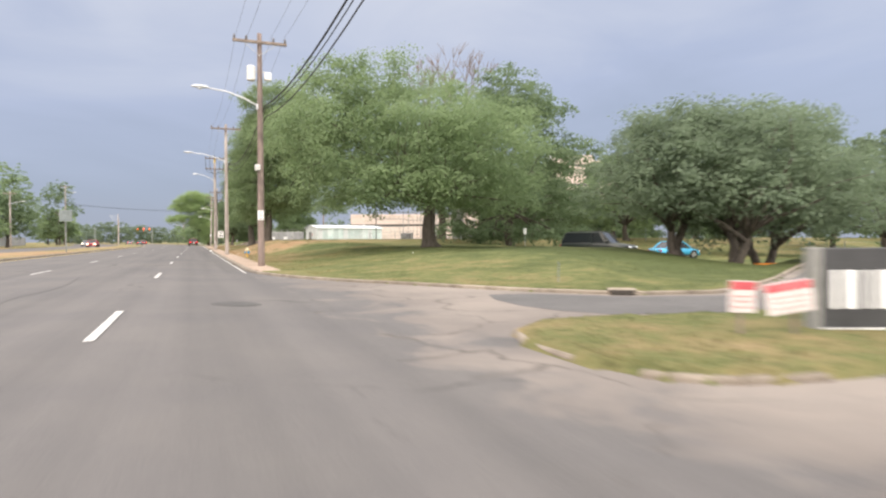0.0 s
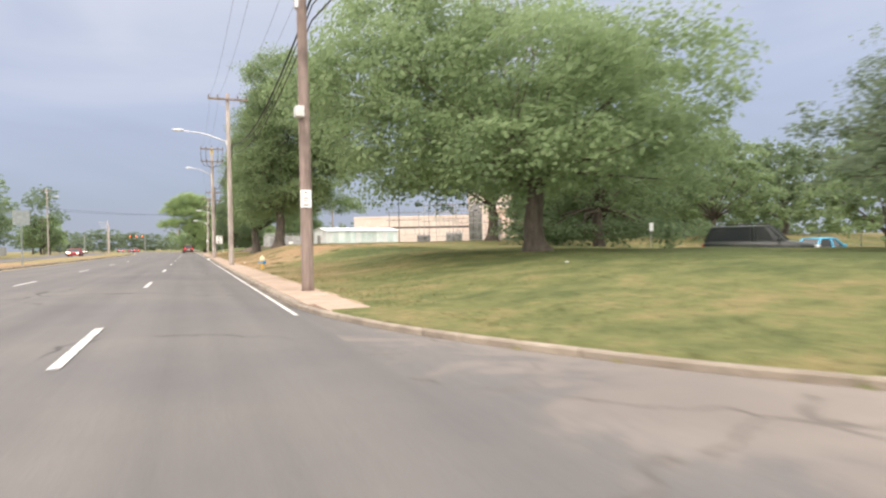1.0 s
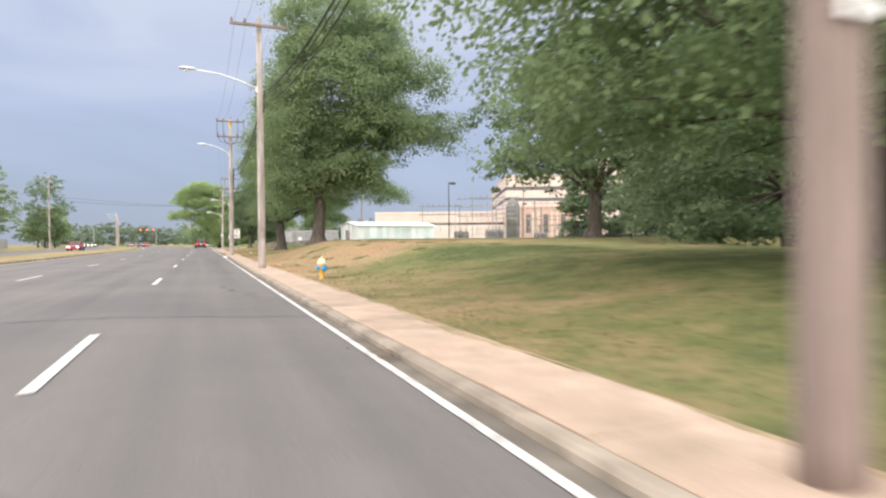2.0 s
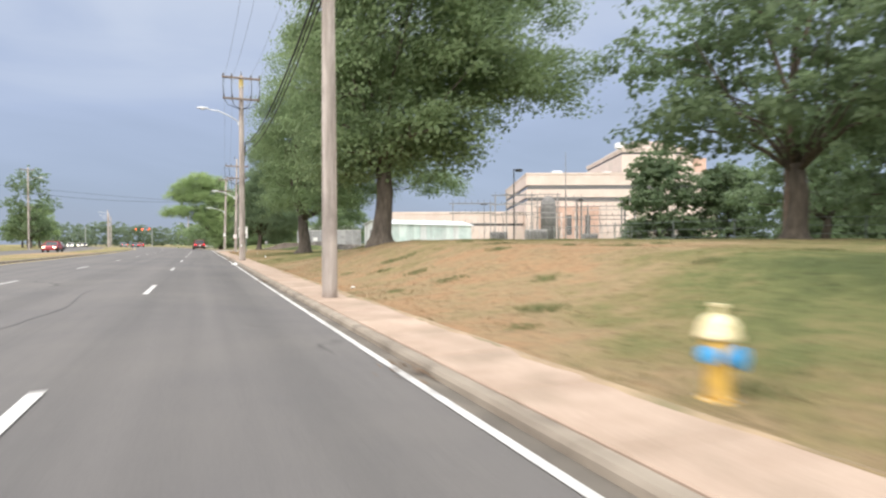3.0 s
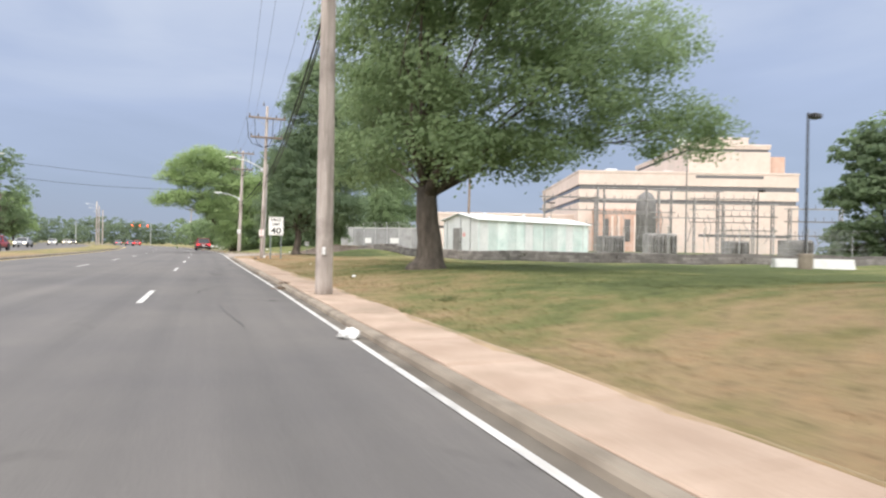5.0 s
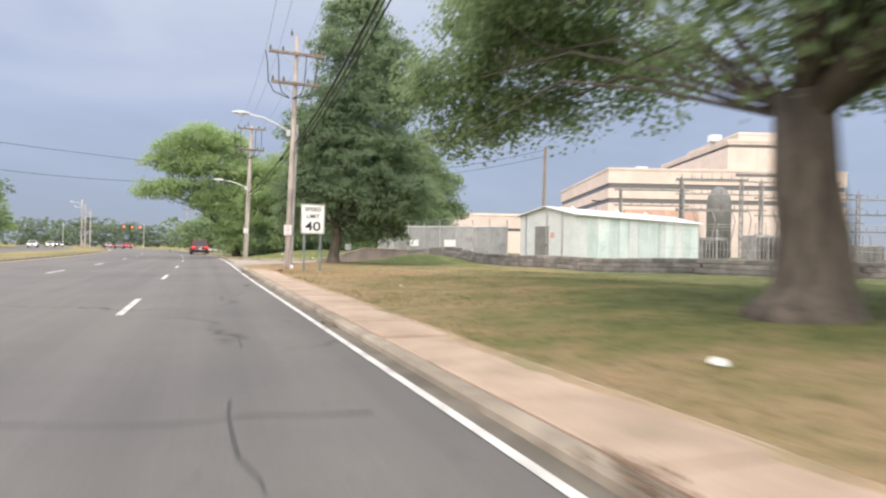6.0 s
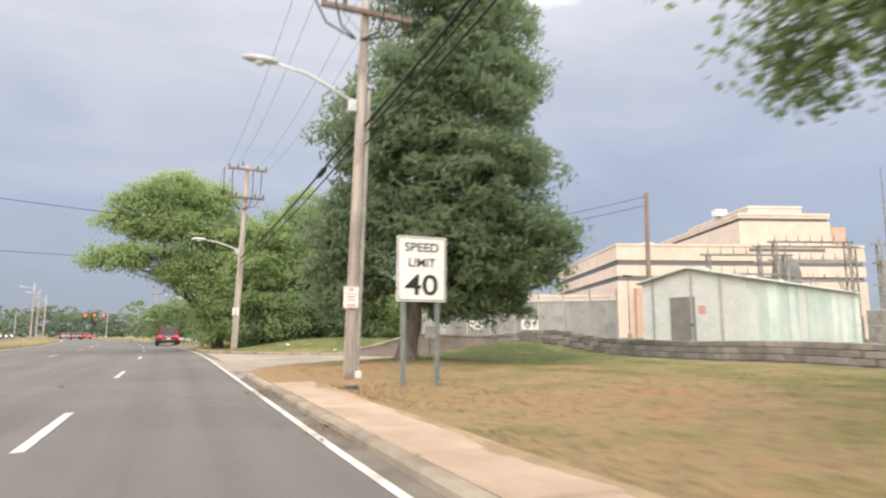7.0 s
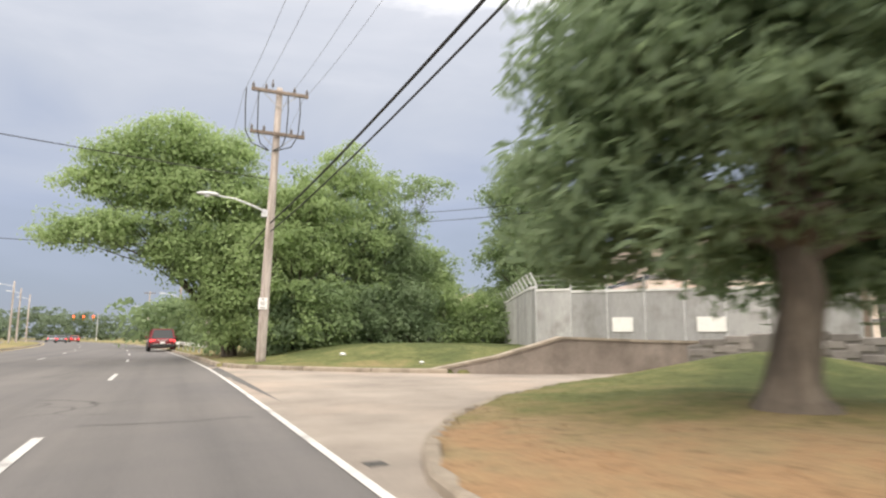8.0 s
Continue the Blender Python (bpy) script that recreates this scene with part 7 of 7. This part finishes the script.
def leaf_heap(at, size, n, seed):
    """A low heap of dead leaves."""
    rng = np.random.default_rng(seed)
    g = Geo()
    for _ in range(n):
        x, y = rng.normal(size=2) * size * (0.35, 0.8)
        z = max(0.0, 0.05 - 0.04 * (abs(x) + abs(y)) / size) * rng.random() + 0.004
        a, s = rng.uniform(0, 6.28), rng.uniform(0.02, 0.045)
        c, d = math.cos(a) * s, math.sin(a) * s
        g.add([(x - c, y - d, z), (x + d * 0.5, y - c * 0.5, z + rng.uniform(0, 0.02)), (x + c, y + d, z + rng.uniform(0, 0.015)), (x - d * 0.5, y + c * 0.5, z)], [(0, 1, 2, 3)])
    ob = part("leaf_litter", g, DEAD_LEAF)
    ob.location = (at[0], at[1], road_z(min(at[0], 2.0), at[1]) + at[2])
    tagged(ob, "brown dead leaves drifted against the kerb", "leaf litter", kind="stuff")


DEAD_LEAF = surface("dead_leaves", (0.10, 0.065, 0.04), (0.19, 0.13, 0.085), 9.0, 0.9, 0.1, 40)
for i, (x, y, z, size, n) in enumerate(((1.84, 85.6, 0.01, 0.28, 130), (2.0, 86.6, 0.10, 0.25, 90), (1.86, 93.0, 0.01, 0.3, 60), (1.88, 62.0, 0.01, 0.4, 60), (1.66, 105.2, 0.01, 0.4, 90), (1.67, 109.4, 0.01, 0.5, 110), (1.9, 47.5, 0.01, 0.4, 70), (1.9, 33.0, 0.01, 0.4, 60))):
    leaf_heap((x, y, z), size, n, 40 + i)
for i, (x, y) in enumerate(((3.0, 79.0), (8.2, 50.2), (6.3, 52.4), (10.2, 55.0), (9.0, 60.4), (5.6, 60.8), (4.4, 80.5), (12.0, 51.0), (7.6, 57.2))):
    rng = np.random.default_rng(80 + i)
    g = Geo()
    for _ in range(160):
        dx, dy = rng.normal(size=2) * 0.16
        h = rng.uniform(0.03, 0.12)
        a = rng.uniform(0, 6.28)
        c, d = math.cos(a) * 0.012, math.sin(a) * 0.012
        z = land_at(x + dx, y + dy) - 0.01
        lx, ly = rng.normal(size=2) * 0.03
        g.add([(x + dx - c, y + dy - d, z), (x + dx + c, y + dy + d, z), (x + dx + lx, y + dy + ly, z + h)], [(0, 1, 2)])
    tagged(part("grass_clump", g, TUFT), "rank dark green clump of grass in the dry lawn", "grass", kind="stuff")

rng = np.random.default_rng(300)
for i in range(26):
    x, y = 3.6 + 9.5 * rng.random() ** 1.2, rng.uniform(42, 76)
    spread, tall = rng.uniform(0.10, 0.26), rng.uniform(0.04, 0.11)
    n = int(900 * spread)
    off = rng.normal(size=(n, 2)) * spread
    a, h = rng.uniform(0, 6.28, n), tall * rng.uniform(0.4, 1.2, n)
    zs = land(x + off[:, 0], y + off[:, 1]) - 0.01
    lx = rng.normal(size=(n, 2)) * 0.03
    g = Geo()
    for (dx, dy), t, hh, z, (ex, ey) in zip(off, a, h, zs, lx):
        c, d = math.cos(t) * 0.014, math.sin(t) * 0.014
        g.add([(x + dx - c, y + dy - d, z), (x + dx + c, y + dy + d, z), (x + dx + ex, y + dy + ey, z + hh)], [(0, 1, 2)])
    tagged(part("grass_clump", g, TUFT), "rank dark green clump of grass in the dry lawn", "grass", kind="stuff")

# ---- tar-filled joints across and along the carriageway ----
TAR = surface("tar_filler", (0.030, 0.029, 0.028), (0.052, 0.050, 0.048), 4.0, 0.6, 0.2, 40)


def tar_joint(points, width, seed):
    rng = random.Random(seed)
    g = Geo()
    for i, (x, y) in enumerate(points):
        w = width * rng.uniform(0.35, 1.2)
        dx, dy = rng.uniform(-0.03, 0.03), rng.uniform(-0.05, 0.05)
        along = abs(points[-1][1] - points[0][1]) > abs(points[-1][0] - points[0][0])
        a, c = ((w, 0) if along else (0, w))
        for s_ in (-1, 1):
            px_, py_ = x + dx + s_ * a / 2, y + dy + s_ * c / 2
            g.v.append((px_ + bend(py_), py_, road_z(px_, py_) + 0.003))
    g.f += [(2 * i, 2 * i + 2, 2 * i + 3, 2 * i + 1) for i in range(len(points) - 1)]
    tagged(part("tar_joint", g, TAR), "thin dark tar-filled joint in the asphalt", "road", kind="structure")


for i, (y, x0, x1, slope) in enumerate(((120.2, -9.0, -2.0, -0.06), (119.2, -0.8, 1.3, -0.15), (88.5, -4.6, 1.3, -0.03), (70.4, -9.4, -1.4, 0.02), (36.5, -4.6, 1.4, 0.04), (25.0, -9.4, -4.0, 0.02), (139.0, -9.4, 1.2, 0.0))):
    tar_joint([(x0 + 0.25 * k, y + slope * 0.25 * k + 0.06 * math.sin(k * 0.9 + i)) for k in range(int((x1 - x0) / 0.25) + 1)], 0.05, 60 + i)
for i, (x, y0, y1) in enumerate(((-3.0, 8.0, 21.0), (-2.2, 46.0, 58.0), (0.4, 78.0, 92.0))):
    tar_joint([(x + 0.12 * math.sin(k * 0.35 + i), y0 + 0.4 * k) for k in range(int((y1 - y0) / 0.4) + 1)], 0.03, 80 + i)
